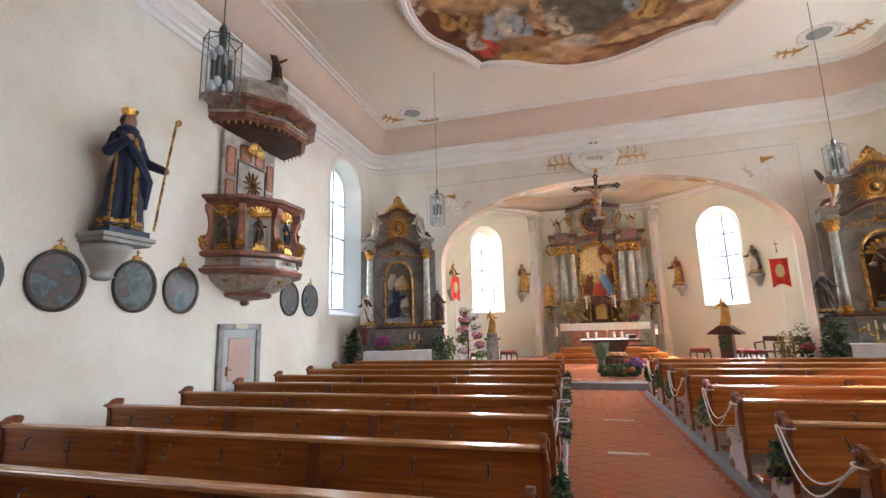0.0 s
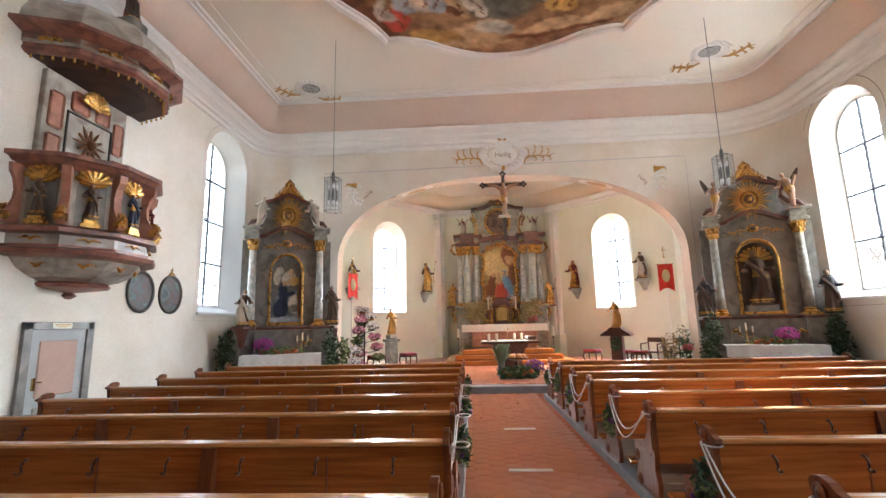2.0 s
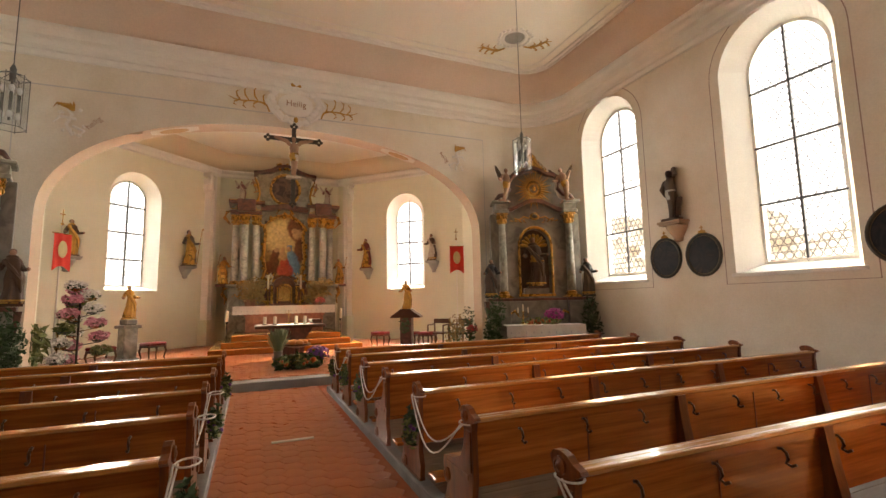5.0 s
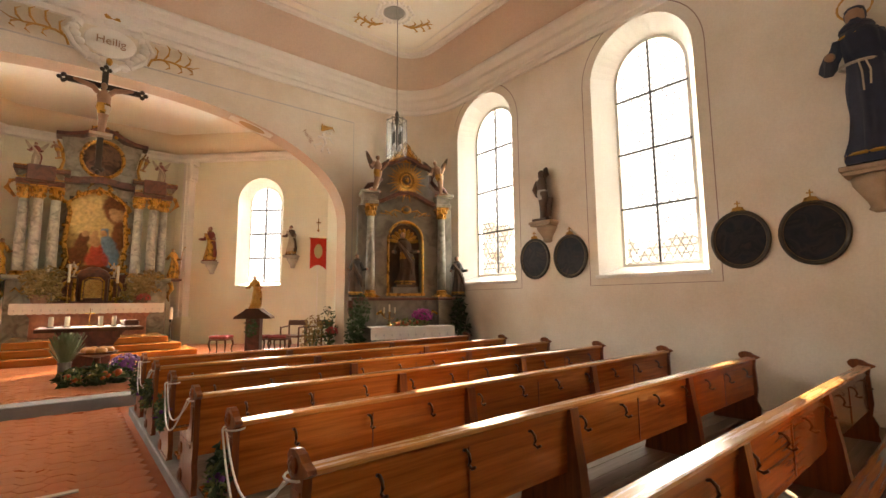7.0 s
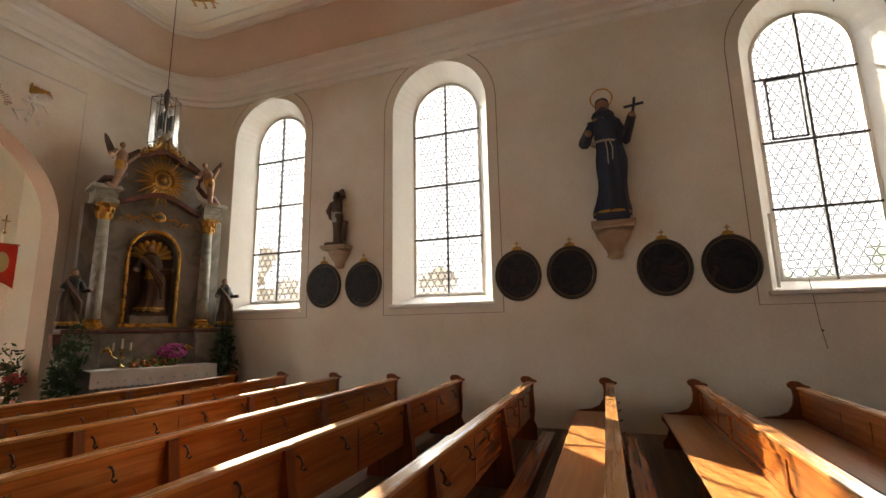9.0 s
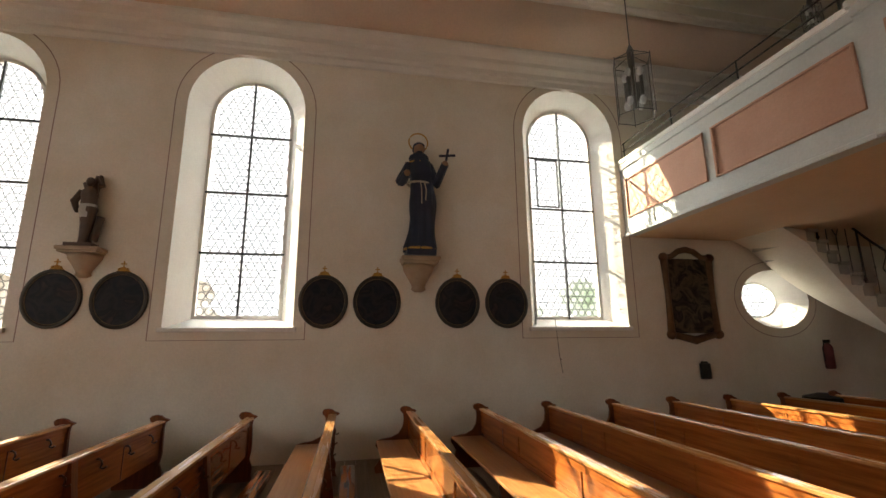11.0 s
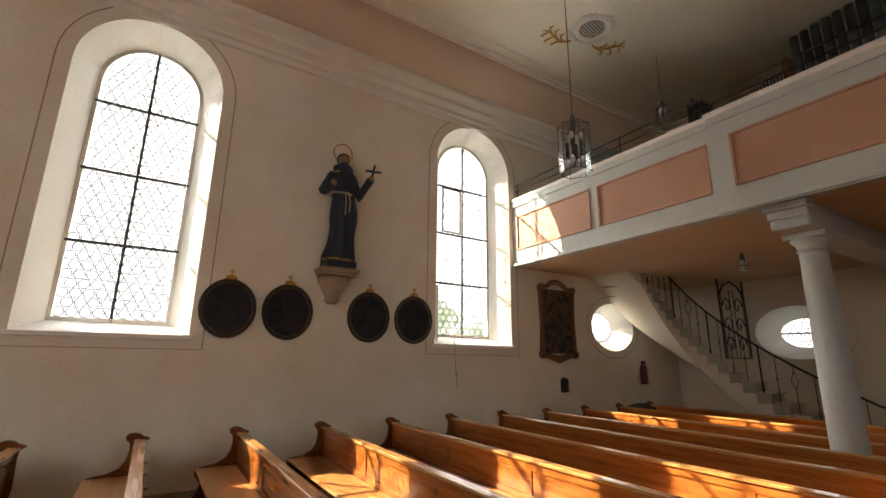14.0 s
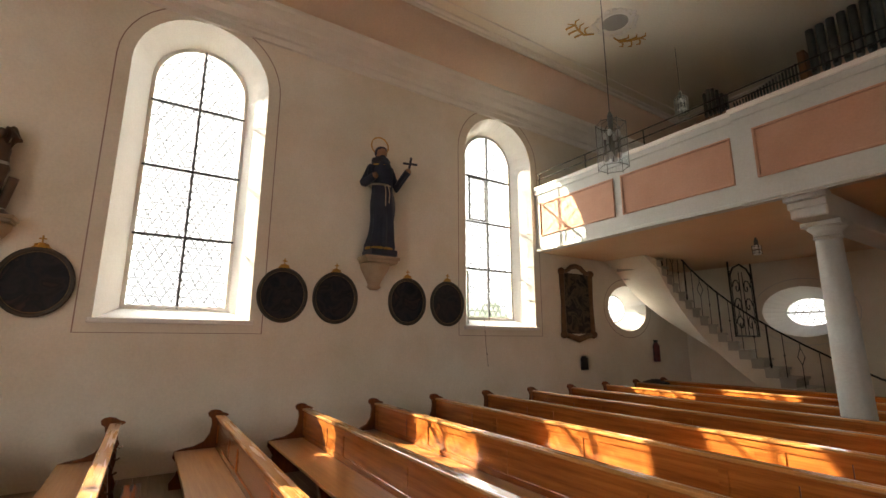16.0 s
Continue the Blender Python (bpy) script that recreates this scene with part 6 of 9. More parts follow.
ALT_L = pose(-4.62, 11.0, 0, 0, 0, 18)
ALT_R = pose(5.95, 11.08, 0, 0, 0, -22)
LEFTSCENE = painting_mat("grey_altar_painting", [(0.07, 0.07, 0.07), (0.14, 0.14, 0.14), (0.22, 0.20, 0.18), (0.05, 0.05, 0.06), (0.26, 0.22, 0.18)], 2.2, 3.0)
sa = side_altar(ALT_L, "grey marbled side altar with gilt sunburst and arched painting", LEFTSCENE, False)
side_altar(ALT_R, "grey marbled side altar with gilt sunburst and statue niche", DARKCARVE, True)
sa.scale = (0.84, 1, 1.01)
UPRIGHT = Matrix(((1, 0, 0, 0), (0, 0, -1, 0), (0, 1, 0, 0), (0, 0, 0, 1)))      # a picture's (x, y) to (x, z), seen from -y
brush("altar_painting", [Vector(p) for p in round_top(0.43, 1.66, 3.28)], sa, ((0.0, 2.75, 0.45, 0.45, 5, 0), (-0.2, 2.9, 0.12, 0.10, 0, 0.3), (-0.26, 2.72, 0.10, 0.16, 0, 0), (0.05, 2.72, 0.20, 0.18, 0, 0.4), (0.12, 2.86, 0.07, 0.09, 6, 0), (0.20, 2.66, 0.14, 0.12, 3, 0.2), (0.02, 2.62, 0.10, 0.05, 6, 0.3),
      (-0.08, 2.30, 0.13, 0.34, 8, 0.1), (-0.14, 1.98, 0.22, 0.26, 8, -0.2), (0.10, 2.34, 0.16, 0.06, 8, 0.1), (-0.06, 2.60, 0.06, 0.07, 6, 0), (0.24, 2.10, 0.18, 0.22, 0, 0), (0.24, 2.00, 0.18, 0.10, 5, 0), (0.38, 2.2, 0.07, 0.6, 4, 0), (0.0, 1.72, 0.5, 0.08, 2, 0)),
      (0.10, 0.10, 0.105), (0.24, 0.235, 0.225), at=Matrix.Translation((0, 0.835, 0)) @ UPRIGHT, step=0.018, k=4.0, grain=0.3, label="grey-blue painting of robed figures at an altar")
cloth(ALT_L, 1.72, 0.6, 0.95, 0.24, "white lace-edged cloth on the side altar")
cloth(ALT_R, 1.80, 0.6, 0.95, 0.24, "white lace-edged cloth on the side altar")
for at, saints in ((ALT_L, ((BROWNROBE, WHITEROBE), (BROWNROBE, BROWNROBE))), (ALT_R, ((BLACKROBE, DARKCARVE), (BLACKROBE, DARKCARVE)))):
    for s, (a, b) in zip((-1, 1), saints):
        near_wall = at is ALT_L and s < 0
        figure(0.78 if near_wall else 0.9, [a, b, FLESH, GOLDPAINT], at @ Matrix.Translation((-0.80, -0.05, 1.63) if near_wall else (s * (1.08 if at is ALT_L else 1.16), 0.48, 1.63)), name="altar_saint", label="carved saint in dark robes beside the side altar", group="side altar saints", sway=0.03 * s)
        if at is ALT_L:
            figure(0.80, [WHITEROBE, WHITEROBE, WHITEROBE, GOLD], at @ Matrix.Translation((s * 0.72, 0.56, 3.96)) @ pose(0, 0, 0, 0, 0, -s * 15), name="cherub", label="pale carved cherub on the altar gable", group="cherubs", nude=True, tilt=-s * 14)
        else:
            figure(0.84, [FLESH, GOLD, FLESH, DARKCARVE], at @ Matrix.Translation((s * 0.78, 0.54, 3.96)) @ pose(0, 0, 0, 0, 0, -s * 15), name="cherub", label="carved angel with dark raised wings on the altar gable", group="cherubs", wings=True, nude=True, tilt=-s * 8, arm_l=(0.34, 0.80), arm_r=(-0.34, 0.60))
    i = 1 if at is ALT_L else -1
    chrysanthemum(at @ Matrix.Translation((-0.42 * i if i > 0 else 0.28, 0.36, 0.965)), 0.22, MUMPINK, "round magenta chrysanthemum on the side altar", seed=4 + i)
    for s in (-1, 1):
        bush(at @ Matrix.Translation((s * 1.14, 0.22, 0.0 if i > 0 else 0.1)), 0.24, 0.74, 700, 0.055, LEAF, "dark green leafy plant beside the altar", seed=10 + s + 3 * i)
    candlestick(at @ Matrix.Translation((0.42 * i, 0.5, 0.965)), 0.3, 0.16, "three-armed silver candlestick with white candles", arms=2, name="candelabrum")
    bm = BM(); rnd = random.Random(8 + i)
    for k in range(16):
        ball(bm, (rnd.uniform(-0.3, 0.3), rnd.uniform(-0.1, 0.1), 0.04 + 0.05 * rnd.random()), 0.045, u=8, v=6)
    tagged(new("harvest_fruit", to_mesh("harvest_fruit", bm, FRUIT)), "heap of orange and red harvest fruit", "fruit", kind="stuff").matrix_basis = at @ Matrix.Translation((0.06 * i, 0.3, 0.965))
    bm = BM(); leaf_clump(bm, (0, 0, 0.07), 0.5, 0.14, 0.09, 180, 0.05, seed=40 + i)
    tagged(new("harvest_greens", to_mesh("harvest_greens", bm, LEAFLIGHT)), "pale green leaves and vegetables on the altar", "plant", kind="stuff").matrix_basis = at @ Matrix.Translation((0.0, 0.28, 0.965))
figure(1.25, [DARKCARVE, BROWNROBE, FLESH, GOLD], ALT_R @ Matrix.Translation((0, 0.88, 1.86)), name="niche_statue", label="carved saint with gilt mantle in the altar niche", sash=True, arm_l=(0.34, 0.62), sway=0.06)
bm = BM(); box(bm, -0.3, 0.3, -0.1, 0.12, -0.2, -0.04, bevel=0.01)
tagged(new("niche_plinth", to_mesh("niche_plinth", bm, GREYMARBLE)), "low grey plinth in the altar niche", "plinth").matrix_basis = ALT_R @ Matrix.Translation((0, 0.86, 1.86))
bm = BM()
for k in range(9):
    lathe(bm, [(0.012, 0.05), (0.035, 0.2), (0.045, 0.30), (0.02, 0.34)], ALT_R @ Matrix.Translation((0, 0.93, 2.85)) @ pose(0, 0, 0, 0, -80 + 20 * k), 6)
tagged(new("niche_shell", to_mesh("niche_shell", bm, GOLDPAINT)), "gilt shell in the head of the niche", "ornament")

bm = BM(); lathe(bm, [(0.03, 1.14), (0.07, 1.2), (0.10, 1.38), (0.17, 1.52), (0.21, 1.55), (0.21, 1.60)], Matrix(), 10)
tagged(new("saint_console", to_mesh("saint_console", bm, REDMARBLE)), "dark red marbled console under a carved saint", "console").matrix_basis = ALT_L @ Matrix.Translation((-0.82, -0.05, 0))

# ---- high altar ----
HA = pose(0.86, 20.15, 0.15)
ha = thing("high_altar", "tall baroque high altar with marbled columns and gilding", "altar", at=HA)
for i, (w, y0, h) in enumerate(((4.3, -3.55, 0.0), (3.7, -3.15, 0.16), (3.2, -2.75, 0.32))):
    bm = BM(); box(bm, -w / 2, w / 2, y0, 0.5, h, h + 0.16, bevel=0.015)
    solid("altar_step", bm, [wood_mat("step_wood", (0.46, 0.18, 0.05), (0.34, 0.12, 0.03), 0, rough=0.22)], "varnished wooden step before the high altar", "step", at=HA)
bm = BM(); box(bm, -1.25, 1.25, -1.35, -0.45, 0.48, 1.30, bevel=0.02); prism(bm, [(-1.45, 1.3), (1.45, 1.3), (1.2, 0.9), (1.1, 0.5), (-1.1, 0.5), (-1.2, 0.9)], Matrix.Translation((0, -1.42, 0)), 0.1)
part("mensa", bm, ORANGEMARBLE, ha)
bm = BM(); box(bm, -1.62, 1.62, -1.45, -0.45, 1.27, 1.34, bevel=0.015)
part("table_slab", bm, GREYMARBLE, ha)
cloth(HA @ Matrix.Translation((0, -1.47, 0)), 3.28, 1.0, 1.34, 0.26, "long white lace cloth over the high altar")
for s in (-1, 1):
    bm = BM(); box(bm, s * 1.35 - 0.5, s * 1.35 + 0.5, -0.35, 0.6, 0, 2.0, bevel=0.02); box(bm, s * 1.35 - 0.58, s * 1.35 + 0.58, -0.42, 0.6, 2.0, 2.12, bevel=0.02)
    part("pedestal", bm, GREYGREEN, ha)
    for x, y in ((0.98, -0.15), (1.36, -0.2), (1.66, 0.0)):
        column(ha, s * x, y, 2.14, 4.62, 0.125, PALEMARBLE, 0.36)
    bm = BM(); box(bm, s * 1.33 - 0.52, s * 1.33 + 0.52, -0.4, 0.5, 4.62, 4.76, bevel=0.02); box(bm, s * 1.33 - 0.58, s * 1.33 + 0.62, -0.5, 0.5, 4.98, 5.12, bevel=0.02); box(bm, s * 1.33 - 0.3, s * 1.33 + 0.3, -0.6, 0.0, 4.7, 5.14, bevel=0.02)
    part("entablature", bm, REDMARBLE, ha)
    bm = BM(); box(bm, s * 1.33 - 0.48, s * 1.33 + 0.48, -0.34, 0.5, 4.76, 4.98)
    part("frieze", bm, GREYGREEN, ha)
    bm = BM()
    tube(bm, [(s * 1.75, 0.1, 2.1), (s * 2.0, 0.1, 2.0), (s * 2.05, 0.1, 1.8), (s * 1.92, 0.1, 1.6), (s * 1.98, 0.1, 1.4)], [0.05, 0.08, 0.07, 0.06, 0.02], 7)
    part("gilt_scroll", bm, GOLD, ha)
    bm = BM()
    tube(bm, [(s * 1.85, 0.1, 4.3), (s * 2.05, 0.1, 4.55), (s * 1.98, 0.1, 4.75), (s * 1.85, 0.1, 4.8)], [0.03, 0.07, 0.06, 0.03], 7)
    part("gilt_scroll", bm, GOLD, ha)
    for z, x0, x1 in ((4.87, 0.98, 1.7), (1.72, 1.0, 1.72)):
        bm = BM()
        tube(bm, [(s * (x0 + (x1 - x0) * q / 8), -0.37 if z > 4 else -0.365, z + (0.05 if q % 2 else -0.05)) for q in range(9)], [0.01, 0.03, 0.02, 0.035, 0.03, 0.035, 0.02, 0.03, 0.01], 6)
        part("gilt_tendril", bm, GOLD, ha)
    bm = BM(); box(bm, s * 1.33 - 0.5, s * 1.33 + 0.5, -0.43, -0.40, 4.775, 4.80); box(bm, s * 1.33 - 0.56, s * 1.33 + 0.6, -0.515, -0.49, 5.085, 5.115)
    part("gilt_edge", bm, GOLD, ha)
    bm = BM(); box(bm, s * 2.0 - 0.26, s * 2.0 + 0.26, -0.3, 0.3, 2.05, 2.13, bevel=0.02)
    part("bracket_shelf", bm, REDMARBLE, ha)
bm = BM(); box(bm, -1.0, 1.0, 0.15, 0.5, 1.3, 5.0)
part("back_wall", bm, GREYGREEN, ha)
# framed centre painting
fr = [(-0.72, 2.35), (-0.66, 2.7), (-0.74, 3.1), (-0.70, 3.6), (-0.66, 4.0), (-0.72, 4.3), (-0.5, 4.52), (-0.25, 4.68), (0, 4.74), (0.25, 4.68), (0.5, 4.52), (0.72, 4.3), (0.66, 4.0), (0.70, 3.6), (0.74, 3.1), (0.66, 2.7), (0.72, 2.35), (0.3, 2.2), (-0.3, 2.2)]
brush("altar_painting", [Vector(p) for p in fr[::-1]], ha, ((0, 3.9, 0.75, 0.7, 9, 0), (0.45, 4.2, 0.35, 0.5, 4, 0.3), (0.5, 4.0, 0.2, 0.2, 6, 0), (0.35, 4.15, 0.12, 0.10, 6, 0.4), (0.55, 3.4, 0.2, 0.5, 4, 0), (-0.55, 2.6, 0.2, 0.4, 4, 0),
      (-0.36, 2.85, 0.20, 0.46, 4, -0.1), (-0.30, 3.30, 0.13, 0.16, 4, 0.2), (-0.26, 3.42, 0.08, 0.10, 6, 0), (0.36, 2.80, 0.22, 0.55, 7, 0.15), (0.26, 3.20, 0.15, 0.22, 7, 0.2), (0.20, 3.50, 0.10, 0.14, 7, 0), (0.17, 3.46, 0.07, 0.10, 6, 0), (0.05, 2.62, 0.30, 0.30, 1, 0.1), (0.02, 2.95, 0.16, 0.20, 1, 0), (-0.04, 3.22, 0.13, 0.22, 6, 0.3), (-0.02, 3.45, 0.07, 0.09, 6, 0), (0.0, 2.35, 0.5, 0.12, 4, 0), (-0.5, 2.35, 0.16, 0.15, 0, 0)),
      (0.20, 0.13, 0.055), (0.46, 0.32, 0.12), at=Matrix.Translation((0, 0.118, 0)) @ UPRIGHT, step=0.022, k=3.0, grain=0.3, label="golden-brown painting of a seated family group")
bm = BM(); box(bm, -0.7, 0.7, 0.125, 0.16, 2.3, 4.5)
part("picture_backing", bm, FRAMEWOOD, ha)
bm = BM(); tube(bm, [(x, 0.06, z) for x, z in fr], 0.065, 7, closed=True)
rnd = random.Random(6)
for i in range(40):
    x, z = fr[rnd.randrange(len(fr))]
    ball(bm, (x * 1.05 + rnd.uniform(-0.05, 0.05), 0.04, z + rnd.uniform(-0.12, 0.12)), 0.065, sy=0.6, u=6, v=5)
part("gilt_frame", bm, GOLD, ha, "carved and gilded rococo frame")
# tabernacle
bm = BM(); lathe(bm, [(0.36, 1.4), (0.36, 2.05), (0.4, 2.08), (0.4, 2.14), (0.3, 2.3), (0.1, 2.4)], Matrix.Translation((0, -0.35, 0)), 16, sy=0.6)
tb = part("tabernacle", bm, REDMARBLE, ha, "dark red tabernacle with a gilded door")
bm = BM(); prism(bm, [(-0.20, 1.5), (0.20, 1.5), (0.20, 1.95), (0.12, 2.03), (-0.12, 2.03), (-0.20, 1.95)], Matrix.Translation((0, -0.60, 0)), 0.1)
part("door", bm, BRASSGOLD, tb, "bright gilded door")
bm = BM(); tube(bm, [(-0.24, -0.6, 1.45), (-0.24, -0.6, 1.98), (-0.13, -0.6, 2.08), (0.13, -0.6, 2.08), (0.24, -0.6, 1.98), (0.24, -0.6, 1.45)], 0.025, 6)
part("gilt_frame", bm, GOLD, tb)
for s in (-1, 1):
    bm = BM()
    lathe(bm, [(0.05, 1.42), (0.04, 2.05)], Matrix.Translation((s * 0.42, -0.45, 0)), 10)
    part("tabernacle_column", bm, GOLD, tb)
    bm = BM()
    tube(bm, [(s * 0.5, -0.4, 1.45), (s * 0.75, -0.4, 1.55), (s * 0.65, -0.4, 1.9), (s * 0.5, -0.4, 2.05)], [0.07, 0.06, 0.05, 0.03], 7)
    part("tabernacle_scroll", bm, GOLD, tb)
    figure(0.42, [WHITEROBE, GOLD, WHITEROBE, GOLD], HA @ Matrix.Translation((s * 0.46, -0.4, 2.12)), name="cherub", label="small pale cherub on the tabernacle", group="tabernacle cherubs", nude=True, wings=True)
bm = BM(); box(bm, -0.9, 0.9, -0.45, 0.2, 1.34, 1.42, bevel=0.01); box(bm, -0.95, 0.95, -0.2, 0.2, 1.42, 2.2)
part("gradine", bm, REDMARBLE, ha)
# upper storey
g = [(-1.05, 5.0), (-1.0, 5.3), (-0.86, 5.6), (-0.92, 5.9), (-1.0, 6.25), (-0.5, 6.3), (-0.3, 6.42), (0, 6.5), (0.3, 6.42), (0.5, 6.3), (1.0, 6.25), (0.92, 5.9), (0.86, 5.6), (1.0, 5.3), (1.05, 5.0)]
bm = BM(); prism(bm, g, Matrix.Translation((0, 0.1, 0)), 0.3)
part("upper_storey", bm, GREYGREEN, ha)
bm = BM()
gc = [(-1.12, 6.22), (-0.8, 6.26), (-0.5, 6.36), (-0.28, 6.50), (0, 6.56), (0.28, 6.50), (0.5, 6.36), (0.8, 6.26), (1.12, 6.22)]
prism(bm, gc + [(a, b + 0.11) for a, b in gc[::-1]], Matrix.Translation((0, -0.1, 0)), 0.5)
part("gable_cornice", bm, REDMARBLE, ha)
bm = BM()
mc = [(-0.9, 4.85), (-0.5, 4.86), (-0.3, 4.9), (0, 4.95), (0.3, 4.9), (0.5, 4.86), (0.9, 4.85)]
prism(bm, mc + [(a, b + 0.2) for a, b in mc[::-1]], Matrix.Translation((0, -0.1, 0)), 0.45)
part("curved_cornice", bm, REDMARBLE, ha)
bm = BM(); bm.faces.new([bm.verts.new((0.5 * math.cos(2 * math.pi * k / 28), 0.085, 5.72 + 0.55 * math.sin(2 * math.pi * k / 28))) for k in range(28)])
part("upper_painting", bm, painting_mat("dark_oval_altar_painting", [(0.02, 0.015, 0.012), (0.06, 0.035, 0.025), (0.16, 0.10, 0.07), (0.03, 0.02, 0.018)], 3.0, 1.0), ha)
bm = BM(); tube(bm, [(0.52 * math.cos(2 * math.pi * k / 28), 0.06, 5.72 + 0.57 * math.sin(2 * math.pi * k / 28)) for k in range(28)], 0.055, 7, closed=True)
for s in (-1, 1):
    tube(bm, [(s * 0.35, 0, 5.0), (s * 0.2, -0.05, 4.9), (s * 0.3, -0.05, 4.75)], [0.03, 0.06, 0.03], 6)
    tube(bm, [(s * 0.98, 0.05, 5.1), (s * 0.9, 0.05, 5.5), (s * 0.97, 0.05, 5.85), (s * 1.08, 0.05, 6.1)], [0.05, 0.04, 0.06, 0.03], 6)
for i in range(14):
    ball(bm, (rnd.uniform(-0.3, 0.3), -0.02, 6.5 + rnd.uniform(-0.1, 0.2)), 0.06, u=6, v=5)
part("gilt_oval_frame", bm, GOLD, ha)
for s in (-1, 1):
    figure(0.95, [GOLD, GOLD, FLESH, GOLD], HA @ Matrix.Translation((s * 2.02, -0.05, 2.17)), name="altar_saint", label="gilded carved saint standing beside the high altar columns", group="high altar saints", staff=s, sway=0.04 * s)
    figure(0.72, [REDROBE, WHITEROBE, FLESH, WHITEROBE], HA @ Matrix.Translation((s * 1.5, -0.15, 5.16)), name="altar_angel", label="kneeling carved angel with pale wings on the high altar", group="high altar angels", wings=True)
    figure(0.5, [GOLD, GOLD, FLESH, GOLD], HA @ Matrix.Translation((s * 1.02, 0.0, 5.55)) @ pose(0, 0, 0, 0, 0, 0), name="cherub", label="small carved cherub at the upper altar picture", group="high altar cherubs", nude=True, tilt=s * 15)
    bush(HA @ Matrix.Translation((s * 1.12, -0.85, 1.35)), 0.50, 0.48, 1100, 0.06, DRYHERB, "loose bouquet of dried harvest herbs on the altar", name="herb_bouquet", seed=60 + s)
for x in (-1.0, -0.55, 0.55, 1.0):
    candlestick(HA @ Matrix.Translation((x, -0.62, 1.355)), 0.58 if abs(x) < 0.8 else 0.5, 0.5, "brass altar candlestick with a tall white candle", group="altar candlesticks", thick=0.032)
for s in (-1, 1):
    candlestick(HA @ Matrix.Translation((s * 1.78, -1.75, 0.16 if s < 0 else 0.16)), 0.72, 0.34, "floor candlestick with a thick white candle", name="floor_candlestick", material=IRON, thick=0.05)
chrysanthemum(HA @ Matrix.Translation((1.15, -1.3, 1.355)), 0.16, REDPETAL, "bunch of red flowers on the white altar cloth", pot=False, seed=9)


# ---- organ gallery at the back ----
PARA = mat("grey_painted_parapet", (0.55, 0.56, 0.54), (0.47, 0.48, 0.465), rough=0.7, scale=1.5, fine=30)
PARAPINK = mat("salmon_panel", (0.52, 0.30, 0.21), (0.46, 0.25, 0.17), rough=0.75, scale=1.5, fine=30)
SOFFIT = mat("ochre_soffit", (0.66, 0.48, 0.32), (0.60, 0.42, 0.27), rough=0.9, scale=0.8, fine=30)
GY, GZ0, GZ1 = 0.28, 3.50, 4.90
bm = BM(); box(bm, XL, XR, YB, GY - 0.17, GZ0, GZ0 + 0.26)
solid("gallery_floor", bm, [SOFFIT], "ochre underside and floor of the organ gallery", "gallery")
gal = thing("gallery_parapet", "grey gallery parapet with salmon pink panels", "parapet", kind="structure")
bm = BM(); box(bm, XL, XR, GY - 0.17, GY - 0.015, GZ0, GZ1 - 0.06)
part("wall", bm, PARA, gal)
bm = BM(); box(bm, XL, 3.37, GY - 0.016, GY + 0.05, GZ0 - 0.03, GZ1 - 0.06)
part("middle_bay", bm, PARA, gal)
bm = BM()
box(bm, XL, XR, GY - 0.22, GY + 0.02, GZ1 - 0.06, GZ1 + 0.02, bevel=0.012); box(bm, XL, 3.40, GY - 0.2, GY + 0.10, GZ1 - 0.065, GZ1 + 0.015, bevel=0.012)
part("cap_rail", bm, STUCCO, gal)
bm = BM()
for xa, xb, d in ((3.37, XR, 0.0), (XL, 3.37, 0.065)):
    box(bm, xa, xb, GY - 0.015 + d, GY + 0.012 + d, GZ1 - 0.17, GZ1 - 0.06, bevel=0.006)
    box(bm, xa, xb, GY - 0.015 + d, GY + 0.02 + d, GZ0 - 0.01, GZ0 + 0.05, bevel=0.008)
part("moulding", bm, PARA, gal)
for xa, xb, d in ((5.45, 7.24, 0.0), (3.47, 5.24, 0.0), (1.10, 3.10, 0.065), (-1.1, 0.88, 0.065), (-3.3, -1.32, 0.065), (-5.4, -3.52, 0.065)):
    z0, z1 = 3.84, 4.50
    bm = BM(); box(bm, xa, xb, GY - 0.02 + d, GY - 0.012 + d, z0, z1)
    p_ = part("panel", bm, PARAPINK, gal, "salmon pink panel")
    bm = BM()
    for q in ((xa - 0.03, xb + 0.03, z1 - 0.005, z1 + 0.03), (xa - 0.03, xb + 0.03, z0 - 0.03, z0 + 0.005), (xa - 0.03, xa + 0.005, z0, z1), (xb - 0.005, xb + 0.03, z0, z1)):
        box(bm, q[0], q[1], GY - 0.018 + d, GY + 0.012 + d, q[2], q[3], bevel=0.006)
    part("panel_frame", bm, PARAPINK, p_)
